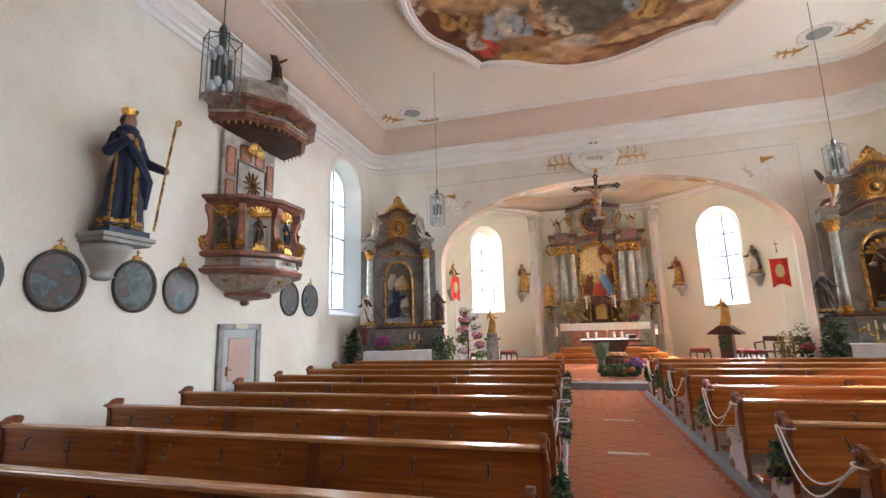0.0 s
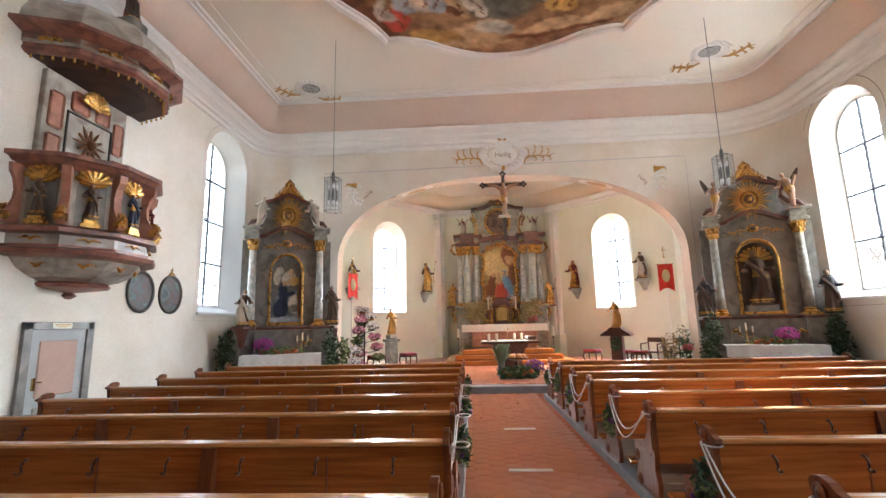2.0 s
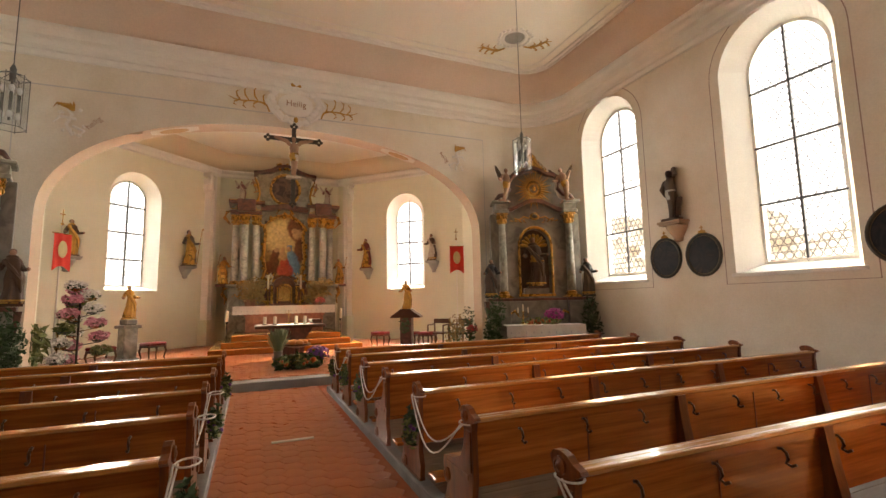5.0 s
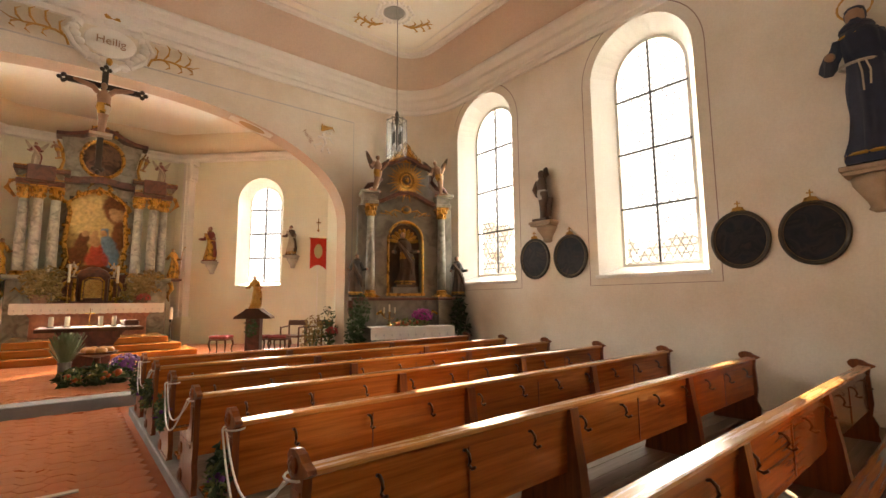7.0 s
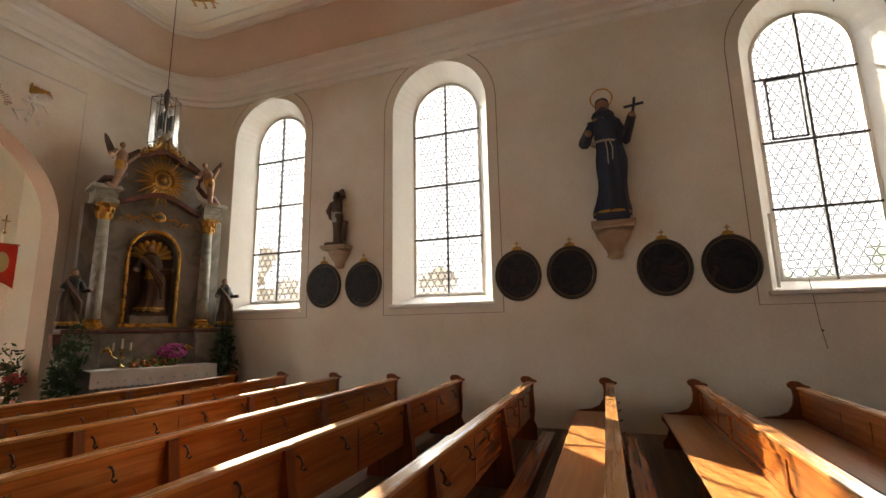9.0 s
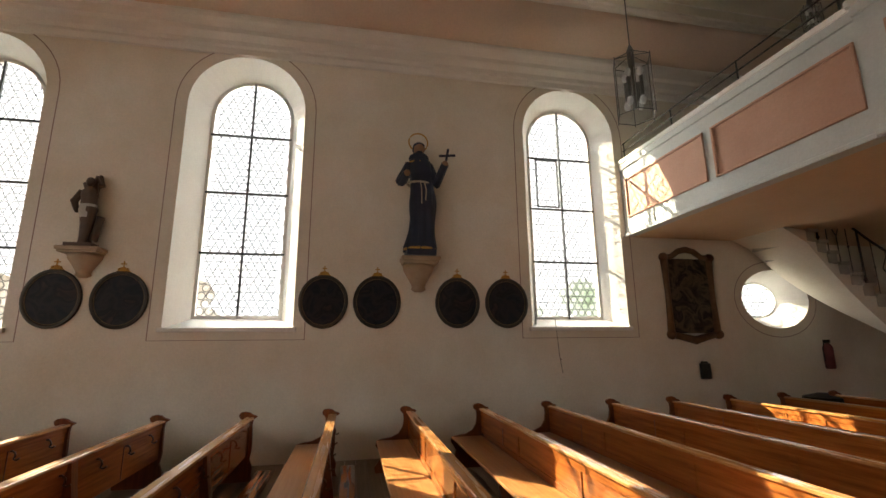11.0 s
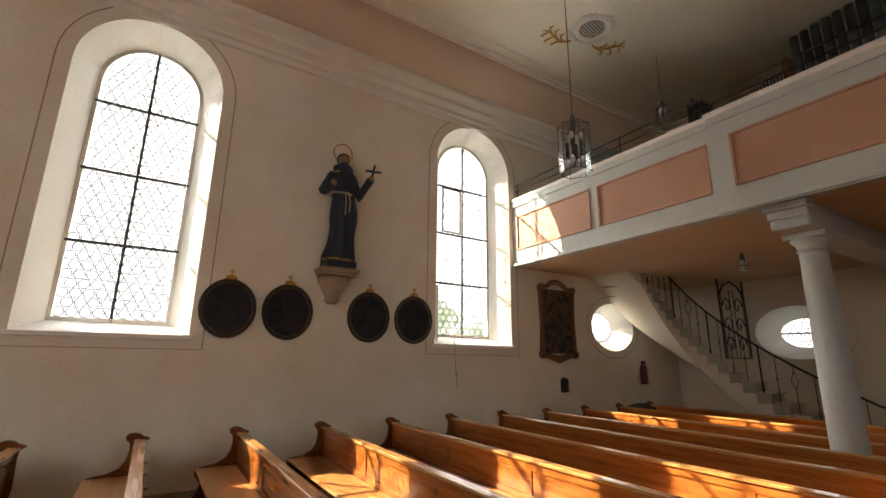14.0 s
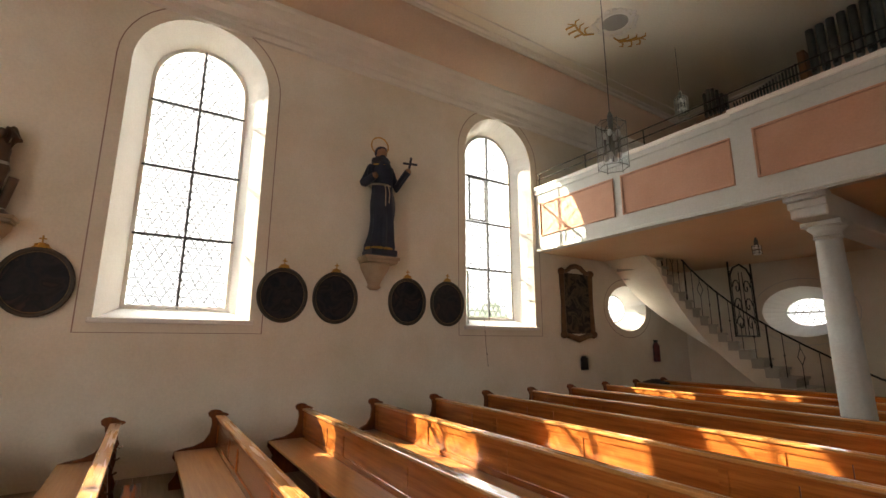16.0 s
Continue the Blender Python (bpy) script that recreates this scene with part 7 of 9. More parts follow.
# corbels, beams, columns
for cx in (2.72, -1.05):
    t = thing("gallery_column", "grey painted round column under the gallery", "column", "gallery columns", pose(cx, -0.42, 0), kind="structure")
    bm = BM(); lathe(bm, [(0.21, 0), (0.21, 0.1), (0.185, 0.14), (0.175, 0.2), (0.172, 1.2), (0.14, 3.02)], Matrix(), 24)
    part("shaft", bm, PARA, t, smooth=True)
    bm = BM(); lathe(bm, [(0.14, 2.96), (0.165, 2.99), (0.145, 3.02), (0.155, 3.06), (0.21, 3.12), (0.21, 3.14)], Matrix(), 24); box(bm, -0.22, 0.22, -0.22, 0.22, 3.13, 3.20, bevel=0.01)
    part("capital", bm, PARA, t)
    bm = BM(); box(bm, cx - 0.2, cx + 0.2, -4.9, 0.12, 3.20, 3.52, bevel=0.02)
    box(bm, cx - 0.23, cx + 0.23, 0.0, 0.22, 3.42, 3.52, bevel=0.015); box(bm, cx - 0.21, cx + 0.21, -0.02, 0.16, 3.32, 3.42, bevel=0.015)
    solid("gallery_beam", bm, [PARA], "grey plastered beam resting on a column", "beam")
# iron rail on the parapet
rail = thing("gallery_rail", "thin dark metal rail on top of the parapet", "rail", kind="structure")
for z in (5.10, 5.24):
    bm = BM(); tube(bm, [(XR - 0.05, GY - 0.08, z), (XL + 0.05, GY - 0.08, z)], 0.011, 6)
    part("bar", bm, IRON, rail)
x = XR - 0.1
while x > XL:
    bm = BM(); tube(bm, [(x, GY - 0.08, GZ1), (x, GY - 0.08, 5.24)], 0.012, 6)
    part("rail_post", bm, IRON, rail)
    x -= 1.26
# organ pipes
PIPE = mat("grey_tin_pipe", (0.17, 0.18, 0.175), (0.10, 0.11, 0.11), rough=0.35, metal=0.75, scale=3)
CASE = wood_mat("organ_case_wood", (0.20, 0.10, 0.045), (0.13, 0.06, 0.028), 2, rough=0.4)
org = thing("organ", "organ with rows of dull grey metal pipes on the gallery", "organ", at=pose(0, -2.6, 0))
bm = BM(); box(bm, -2.5, 5.15, -0.5, 0.12, 3.76, 6.25, bevel=0.02); box(bm, -2.5, 5.2, -0.55, 0.16, 6.2, 6.3, bevel=0.015)
part("case", bm, CASE, org)
def pipe(x, h, r):
    bm = BM(); lathe(bm, [(r * 0.35, 6.3), (r, 6.3 + 0.16), (r, 6.3 + h)], Matrix.Translation((x, -0.05, 0)), 12)
    p_ = part("pipe", bm, PIPE, org, smooth=True)
    bm = BM(); box(bm, x - r * 0.5, x + r * 0.5, -0.05 + r * 0.72, -0.05 + r * 1.02, 6.44, 6.50)
    part("pipe_mouth", bm, IRON, p_)
for i, h in enumerate((0.66, 0.72, 0.70, 0.62, 0.5, 0.42)):
    pipe(5.06 - 0.085 * i, h, 0.038)
for i in range(22):
    pipe(4.50 - 0.055 * i, 0.14 + 0.016 * i, 0.018)
for i in range(16):
    k = abs(i - 7.5)
    pipe(3.12 - 0.155 * i, min(1.08, 0.98 + 0.02 * (8 - k)), 0.064)
bm = BM(); box(bm, 3.2, 3.32, -0.2, 0.1, 6.28, 6.9, bevel=0.01)
part("case_post", bm, CASE, org)

# ---- stairs up to the gallery ----
st = thing("stairs", "plastered winding staircase with an iron railing up to the gallery", "stairs", kind="structure")
NS, STOP = 19, 3.48
TREAD = mat("stone_tread", (0.46, 0.42, 0.36), (0.36, 0.33, 0.28), rough=0.7, scale=3)
SC = [Vector(p) for p in ((3.35, -4.05), (5.70, -4.05), (6.45, -3.55), (6.35, -2.35))]      # plan curve of the inner edge


def stair_at(f, out=0.0):
    """The plan point of the inner edge at the height share f, moved outwards to the walls."""
    f = max(0.0, min(1.0, f))
    a, b, c, d = SC
    p = a * (1 - f) ** 3 + b * 3 * f * (1 - f) ** 2 + c * 3 * f * f * (1 - f) + d * f ** 3
    t = ((b - a) * (1 - f) ** 2 + (c - b) * 2 * f * (1 - f) + (d - c) * f * f).normalized()
    return p + Vector((t.y, -t.x)) * out


def under(f):
    return max(0.0, STOP * f - 0.24 - 0.20 * (1 - f) - 0.14 * math.sin(math.pi * f))


WIDTH = 0.98
for i in range(NS):
    f0, f1 = i / NS, (i + 1) / NS
    z = STOP * (i + 1) / NS
    bm = BM()
    for o0, o1, g0, za, zb in ((-0.05, WIDTH, f0 - 0.008, z - 0.05, z), (-0.01, WIDTH, f0, z - STOP / NS - 0.02, z - 0.05)):
        quad = [stair_at(g0, o0), stair_at(f1, o0), stair_at(f1, o1), stair_at(g0, o1)]
        lo = [bm.verts.new((p.x, p.y, za)) for p in quad]
        hi = [bm.verts.new((p.x, p.y, zb)) for p in quad]
        bm.faces.new(hi); bm.faces.new(lo[::-1])
        for k in range(4):
            bm.faces.new((lo[k], lo[(k + 1) % 4], hi[(k + 1) % 4], hi[k]))
    part("step", bm, TREAD, st)
bm = BM()
rows = []
for i in range(2 * NS + 1):
    f = i / (2 * NS)
    top = max(under(f) + 0.02, STOP * math.floor(f * NS + 1e-6) / NS - 0.03)
    a, b = stair_at(f, 0.0), stair_at(f, 0.10)
    rows.append([bm.verts.new(v) for v in ((a.x, a.y, under(f)), (a.x, a.y, top), (b.x, b.y, top), (b.x, b.y, under(f)))])
a, b = stair_at(1.0, 0.0), stair_at(1.0, 0.10)
rows.append([bm.verts.new(v) for v in ((a.x + 0.02, a.y + 0.42, 3.495), (a.x + 0.02, a.y + 0.42, 3.52), (b.x + 0.02, b.y + 0.42, 3.52), (b.x + 0.02, b.y + 0.42, 3.495))])
for p, q in zip(rows, rows[1:]):
    for k in range(4):
        bm.faces.new((p[k], q[k], q[(k + 1) % 4], p[(k + 1) % 4]))
part("stringer", bm, PLASTER, st)
bm = BM()
rows = []
for i in range(21):
    f = 0.12 + 0.88 * i / 20
    row = []
    for k in range(5):
        p = stair_at(f, 0.05 + (WIDTH + 0.04) * k / 4)
        row.append(bm.verts.new((min(p.x, XR - 0.01), max(p.y, YB + 0.01), under(f) + 0.02 + 0.10 * (k / 4) ** 2)))
    rows.append(row)
rows.append([bm.verts.new((min(stair_at(1.0, 0.05 + (WIDTH + 0.04) * k / 4).x + 0.02, XR - 0.01), stair_at(1.0).y + 0.42, 3.498)) for k in range(5)])
for p, q in zip(rows, rows[1:]):
    for k in range(4):
        bm.faces.new((p[k], q[k], q[k + 1], p[k + 1]))
part("soffit", bm, PLASTER, st, smooth=True)
rail_pts = [(*stair_at(f, 0.03), STOP * f + 0.98) for f in [k / 12 for k in range(12)]]
bm = BM(); tube(bm, [(rail_pts[0][0] - 0.3, rail_pts[0][1], 0.45), (rail_pts[0][0] - 0.26, rail_pts[0][1], 0.9)] + rail_pts, 0.02, 7)
part("handrail", bm, IRON, st)
for i in range(0, NS - 1):
    f = (i + 0.5) / NS
    p = Vector((*stair_at(f, 0.03), STOP * (i + 1) / NS))
    q = Vector((p.x, p.y, STOP * f + 0.98))
    dr = Vector((*(stair_at(f + 0.02) - stair_at(f - 0.02)).normalized(), 0))
    bm = BM()
    if i % 4 == 1:
        tube(bm, [p, q], 0.017, 6); ball(bm, p + Vector((0, 0, 0.06)), 0.03, u=6, v=5)
    elif i % 2:
        tube(bm, [p, p + Vector((0, 0, 0.45)), p + dr * 0.06 + Vector((0, 0, 0.6)), p + Vector((0, 0, 0.78)), q], 0.008, 5); tube(bm, [p + Vector((0, 0, 0.45)), p - dr * 0.06 + Vector((0, 0, 0.6)), p + Vector((0, 0, 0.78))], 0.008, 5)
    else:
        tube(bm, [p, q], 0.008, 5); ball(bm, (p + q) / 2, 0.02, u=6, v=5)
    part("baluster", bm, IRON, st)
gate = thing("iron_gate", "black wrought-iron scrollwork gate across the stairs", "gate", at=pose(5.62, -4.50, 1.74, 0, 0, 80))
bm = BM()
for q in (((-0.40, 0, 0), (-0.40, 0, 1.72)), ((0.40, 0, 0), (0.40, 0, 1.72)), ((-0.40, 0, 0.02), (0.40, 0, 0.02)), ((-0.40, 0, 1.35), (-0.24, 0, 1.58), (0, 0, 1.68), (0.24, 0, 1.58), (0.40, 0, 1.35))):
    tube(bm, q, 0.022, 6)
part("gate_frame", bm, IRON, gate)
for s_ in (-1, 1):
    for z in (0.30, 0.72, 1.14):
        bm = BM()
        tube(bm, [(s_ * (0.17 + 0.14 * (1 - 0.08 * k) * math.cos(k * 0.6)), 0, z + 0.19 * (1 - 0.06 * k) * math.sin(k * 0.6)) for k in range(12)], 0.014, 5)
        part("scroll", bm, IRON, gate)
    for x in (0.06, 0.34):
        bm = BM(); tube(bm, [(s_ * x, 0, 0), (s_ * x, 0, 1.5)], 0.010, 5)
        part("gate_bar", bm, IRON, gate)
bm = BM(); lathe(bm, [(0.26, 0), (0.28, 0.04), (0.22, 0.08), (0.22, 0.62), (0.30, 0.68), (0.30, 0.74), (0.1, 0.80)], Matrix(), 16)
t = tagged(new("holy_water_stoup", to_mesh("holy_water_stoup", bm, IRON)), "dark stoup standing in the shade under the stairs", "stoup"); t.matrix_basis = pose(6.85, -2.75, 0)
t = thing("fire_extinguisher", "dull red fire extinguisher on the wall", "fire extinguisher", at=pose(XR - 0.12, -3.55, 1.15))
bm = BM(); lathe(bm, [(0.07, 0), (0.08, 0.03), (0.08, 0.38), (0.05, 0.44), (0.02, 0.46)], Matrix(), 12)
part("cylinder", bm, ROSE, t, smooth=True)
bm = BM(); box(bm, -0.02, 0.02, -0.06, 0.06, 0.46, 0.52); tube(bm, [(0, 0.06, 0.48), (0, 0.11, 0.35), (0, 0.1, 0.15)], 0.01, 5)
part("valve", bm, IRON, t)


# ---- hanging lanterns ----
LANTERNMETAL = mat("dull_steel", (0.16, 0.16, 0.16), (0.10, 0.10, 0.10), rough=0.4, metal=0.7, scale=10, fine=80)
BULB = mat("lamp_glass", (0.8, 0.8, 0.78), (0.72, 0.72, 0.7), rough=0.2, scale=5)


def lantern(x, y, zb, zt, r, label, cable=True, sides=6, ceil=ZC):
    t = thing("lantern", label, "lantern", "hanging lanterns", pose(x, y, zb))
    h = zt - zb
    ring = [(r * math.cos(2 * math.pi * (k + 0.5) / sides), r * math.sin(2 * math.pi * (k + 0.5) / sides)) for k in range(sides)]
    for k in range(sides):
        a, b = ring[k], ring[(k + 1) % sides]
        bm = BM(); bm.faces.new([bm.verts.new(v) for v in ((a[0], a[1], 0.05), (b[0], b[1], 0.05), (b[0], b[1], h - 0.05), (a[0], a[1], h - 0.05))])
        p_ = part("pane", bm, CLEAR, t)
        p_.visible_shadow = False
    bm = BM()
    for k in range(sides):
        a, b = ring[k], ring[(k + 1) % sides]
        tube(bm, [(*a, 0.03), (*a, h - 0.03)], 0.0045, 5)
        for z in (0.05, h - 0.05):
            tube(bm, [(*a, z), (*b, z)], 0.0045, 5)
        tube(bm, [(*a, h - 0.05), (0, 0, h + 0.02)], 0.005, 4)
    part("frame", bm, LANTERNMETAL, t)
    bm = BM(); lathe(bm, [(0.03, h - 0.1), (0.035, h + 0.06), (0.012, h + 0.12)], Matrix(), 10); tube(bm, [(0, 0, 0.2 * h), (0, 0, h)], 0.014, 6)
    part("holder", bm, LANTERNMETAL, t)
    for k in range(4):
        a = math.pi / 2 * k + 0.4
        bm = BM(); q = Vector((0.09 * r / 0.2 * math.cos(a), 0.09 * r / 0.2 * math.sin(a), 0))
        lathe(bm, [(0.016, 0.36 * h), (0.018, 0.64 * h)], Matrix.Translation(q), 8)
        a_ = part("socket", bm, PIPE, t)
        bm = BM()
        for z in (0.28 * h, 0.72 * h):
            ball(bm, q + Vector((0, 0, z)), 0.032, sz=1.5, u=8, v=6)
        part("bulb", bm, BULB, a_)
    if cable:
        bm = BM(); tube(bm, [(0, 0, h + 0.1), (0, 0, ceil - zb)], 0.006, 5)
        part("cable", bm, LANTERNMETAL, t)
    return t


lantern(4.46, 9.52, 3.88, 4.62, 0.17, "glass lantern with a black metal frame on a long cable")
lantern(-3.05, 9.52, 3.74, 4.5, 0.17, "glass lantern with a black metal frame on a long cable")
lantern(3.84, 2.45, 3.68, 4.36, 0.18, "glass lantern with a black metal frame on a long cable")
lantern(-3.0, 2.96, 3.40, 4.02, 0.15, "glass lantern with a black metal frame on a long cable")
lantern(4.9, -1.35, 6.0, 6.42, 0.12, "small glass lantern hung above the gallery")
lantern(4.24, -2.1, 3.16, 3.38, 0.08, "small square glass lamp under the gallery", sides=4, ceil=GZ0)


# ---- ceiling painting, vents and stucco ----
def smooth_loop(pts, n=6):
    """A closed rounded outline through the points."""
    out, k = [], len(pts)
    for i in range(k):
        p0, p1, p2, p3 = [Vector(pts[(i + j - 1) % k]) for j in range(4)]
        for s in range(n):
            t = s / n
            out.append(0.5 * ((2 * p1) + (p2 - p0) * t + (2 * p0 - 5 * p1 + 4 * p2 - p3) * t * t + (3 * p1 - p0 - 3 * p2 + p3) * t ** 3))
    return out


FX = 0.47
half = [(0.0, 10.48), (0.55, 10.42), (1.2, 10.15), (1.7, 9.85), (2.2, 9.70), (2.5, 9.72), (2.62, 9.45), (2.85, 9.0), (3.35, 8.3), (3.5, 7.5), (3.45, 6.8), (3.7, 6.3), (3.75, 5.3)]
loop = half + [(x, 10.6 - y) for x, y in half[::-1]]
loop = [(FX + x, y) for x, y in loop] + [(FX - x, y) for x, y in loop[::-1][1:-1]]
fl = smooth_loop(loop, 4)
fres = thing("ceiling_fresco", "large brown and gold painted ceiling scene in a curved frame", "fresco", kind="structure")
STROKES = []


def daub(x, y, w, h, mi, rot=0.0):
    """A soft-edged stroke of paint on the ceiling."""
    STROKES.append((x, y, w, h, mi, rot))


# rust field, slate sky, pale mound and slope, then the robed group
daub(-2.6, 8.0, 0.55, 1.0, 4, 0.35); daub(-2.2, 9.1, 0.6, 0.6, 4, 0.3); daub(2.6, 8.2, 0.8, 0.6, 4, 0.2)
daub(0.35, 8.5, 0.85, 0.75, 5, 0.1); daub(0.2, 7.6, 1.6, 0.7, 5, 0.0); daub(-1.2, 7.3, 1.4, 0.6, 6, 0.1); daub(1.9, 7.3, 1.2, 0.7, 6, 0.0)
daub(-0.30, 9.72, 1.15, 0.34, 6, -0.02); daub(-0.9, 9.55, 0.6, 0.2, 3, 0.25); daub(0.15, 9.55, 0.62, 0.42, 6, 0.2); daub(0.25, 9.40, 0.42, 0.20, 0, 0.3)
daub(1.15, 9.62, 0.75, 0.16, 4, -0.2); daub(1.7, 9.38, 0.95, 0.17, 6, -0.22); daub(2.6, 9.1, 0.6, 0.16, 6, -0.2); daub(1.9, 9.55, 0.8, 0.07, 4, -0.22)


def robed(x, y, h, mi, lean=0.0):
    """A robed painted shape: body, folds in a darker tone, a small round at its upper end."""
    daub(x, y, 0.20 * h, 0.42 * h, mi, lean)
    daub(x + 0.10 * h, y + 0.22 * h, 0.20 * h, 0.20 * h, mi, lean)
    daub(x + 0.08 * h, y + 0.05 * h, 0.035 * h, 0.28 * h, 4, lean + 0.25)
    daub(x - 0.02 * h, y - 0.46 * h, 0.075 * h, 0.09 * h, 6)


for x, y, h, mi, lean in ((-2.35, 7.9, 0.7, 3, 0.1), (-2.0, 8.05, 0.6, 3, 0.3), (-1.75, 9.05, 0.75, 1, -0.9), (-1.60, 8.85, 0.6, 1, 0.2), (-1.95, 8.7, 0.8, 0, 0.3), (-1.42, 8.4, 1.0, 2, 0.1), (-1.12, 8.35, 1.15, 0, 0.0), (-0.92, 8.45, 0.9, 2, -0.15),
                          (-0.45, 8.75, 0.85, 6, -0.6), (-0.55, 8.85, 0.6, 4, -0.7), (-0.2, 8.55, 0.85, 0, -0.5), (-0.05, 8.8, 0.6, 0, -0.7), (-0.6, 7.95, 0.6, 6, 0.0), (1.35, 8.65, 0.85, 3, -0.2), (1.62, 8.72, 0.75, 3, -0.3), (1.15, 8.45, 0.6, 2, 0.1), (2.25, 8.45, 0.8, 0, 0.1), (2.75, 7.9, 0.7, 4, 0.0), (-2.75, 7.3, 0.6, 0, 0.0)):
    robed(x, y, h, mi, lean)
brush("painted_field", fl, fres, STROKES, (0.15, 0.07, 0.035), (0.38, 0.22, 0.11), at=Matrix.Translation((0, 0, ZC - 0.012)))
bm = BM()
path = [(p.x, p.y) for p in fl]
sweep(bm, path, [(-0.22, ZC + 0.002), (-0.20, ZC - 0.03), (-0.14, ZC - 0.035), (-0.12, ZC - 0.075), (-0.05, ZC - 0.095), (0.0, ZC - 0.06), (0.03, ZC - 0.013)], closed=True)
part("stucco_frame", bm, STUCCO, fres, "white moulded frame")


def vent(x, y, label):
    t = thing("ceiling_vent", label, "vent", "ceiling vents", pose(x, y, ZC))
    bm = BM(); lathe(bm, [(0.30, 0.0), (0.30, -0.016), (0.25, -0.02), (0.235, -0.008)], Matrix(), 24, caps=False)
    rv = random.Random(int(x * 10))
    for k in range(26):
        a = 2 * math.pi * k / 26
        ball(bm, (0.37 * math.cos(a) * rv.uniform(0.92, 1.12), 0.34 * math.sin(a) * rv.uniform(0.92, 1.12), -0.01), 0.045, sz=0.5, u=7, v=5)
    part("stucco_ring", bm, STUCCO, t)
    # black disc on the uncut ceiling, coloured as the shade inside a shaft
    bm = BM(); lathe(bm, [(0.225, -0.003), (0.225, -0.006)], Matrix(), 24)
    part("opening", bm, mat("vent_shaft_shade", (0.008, 0.008, 0.008), (0.012, 0.012, 0.012), rough=0.95, spec=0.1), t)
    bm = BM()
    for k in range(-4, 5):
        w = math.sqrt(max(0.0, 0.22 ** 2 - (0.05 * k) ** 2))
        for rot in (30, 120):
            obox(bm, pose(0, 0, -0.014, 0, 0, rot) @ Matrix.Translation((0, 0.05 * k, 0)), 2 * w, 0.008, 0.004)
    part("grille", bm, STUCCO, t)
    for s in (-1, 1):
        bm = BM()
        tube(bm, [(s * 0.22, -0.36, -0.02), (s * 0.40, -0.42, -0.03), (s * 0.58, -0.33, -0.03), (s * 0.72, -0.22, -0.03), (s * 0.86, -0.24, -0.02)], [0.014, 0.022, 0.021, 0.017, 0.004], 6)
        for u, v, d, h in ((0.36, -0.40, 1, 0.20), (0.50, -0.37, 1, 0.24), (0.64, -0.28, 1, 0.22), (0.42, -0.41, -1, 0.16), (0.58, -0.33, -1, 0.20), (0.70, -0.24, -1, 0.18)):
            tube(bm, [(s * u, v, -0.02), (s * (u + 0.08), v + d * h * 0.35, -0.035), (s * (u + 0.12), v + d * h * 0.7, -0.035), (s * (u + 0.07), v + d * h, -0.02)], [0.011, 0.018, 0.016, 0.004], 6)
        part("gilt_spray", bm, GOLDPAINT, t, "gilt leaf spray")
    return t


v0 = vent(5.18, 10.72, "round white ceiling vent with gilt leaf sprays")
copy_thing(v0, pose(-4.25, 11.38, ZC, 0, 0, -155))
v0.rotation_euler[2] = radians(150)
copy_thing(v0, pose(5.09, 0.30, ZC, 0, 0, 72))
copy_thing(v0, pose(-4.0, 0.40, ZC, 0, 0, 180))

# ---- stucco and painting on the arch wall ----
def spray(bm, m, s, ln):
    stem = ((0, -0.12), (0.06, 0.05), (0.22, 0.12), (0.45, 0.13), (0.7, 0.10), (0.9, 0.12), (1.05, 0.20))
    tube(bm, [m @ Vector((s * a * ln, -0.02, b * ln)) for a, b in stem], [0.018, 0.021, 0.019, 0.017, 0.014, 0.011, 0.004], 6)
    for a, b, d, h in ((0.05, 0.0, 1, 0.40), (0.28, 0.12, 1, 0.42), (0.52, 0.13, 1, 0.36), (0.72, 0.10, 1, 0.30), (0.30, 0.12, -1, 0.20), (0.55, 0.12, -1, 0.22), (0.78, 0.10, -1, 0.16)):
        tube(bm, [m @ Vector((s * a * ln, -0.02, b * ln)), m @ Vector((s * (a + 0.10) * ln, -0.035, (b + d * h * 0.35) * ln)), m @ Vector((s * (a + 0.12) * ln, -0.035, (b + d * h * 0.75) * ln)), m @ Vector((s * (a + 0.04) * ln, -0.02, (b + d * h) * ln))], [0.010, 0.018, 0.016, 0.004], 6)


car = thing("cartouche", "white stucco cartouche with gilt sprays above the arch", "stucco", at=pose(0.60, YF, 6.02), kind="structure")
bm = BM()
rv = random.Random(4)
for k in range(22):
    a = 2 * math.pi * k / 22
    ball(bm, (0.50 * math.cos(a) * (1 + 0.12 * math.sin(3 * a)), -0.02, 0.40 * math.sin(a) * (1 + 0.1 * math.cos(5 * a))), 0.075, sx=1.2, sy=0.5, u=8, v=6)
for s in (-1, 1):
    for q in (((0.3, -0.38), (0.5, -0.2), (0.62, 0.02), (0.5, 0.22), (0.4, 0.14)), ((0.05, -0.5), (0.16, -0.40), (0.3, -0.42)), ((0.1, 0.45), (0.26, 0.36), (0.42, 0.38), (0.46, 0.26))):
        tube(bm, [(s * a, -0.03, b) for a, b in q], [0.045] * (len(q) - 1) + [0.015], 7)
part("scrolls", bm, STUCCO, car, smooth=False)
bm = BM(); lathe(bm, [(0.38, 0), (0.36, 0.02), (0.01, 0.024)], pose(0, 0, 0, 90), 24, sy=0.72)
part("field", bm, STUCCO, car)
bm = BM()
for s in (-1, 1):
    spray(bm, Matrix.Translation((s * 0.56, 0, -0.14)), s, 0.80)
    tube(bm, [(0, -0.04, 0.42), (s * 0.08, -0.05, 0.44), (s * 0.15, -0.05, 0.56), (s * 0.12, -0.04, 0.62)], [0.03, 0.045, 0.035, 0.01], 6)
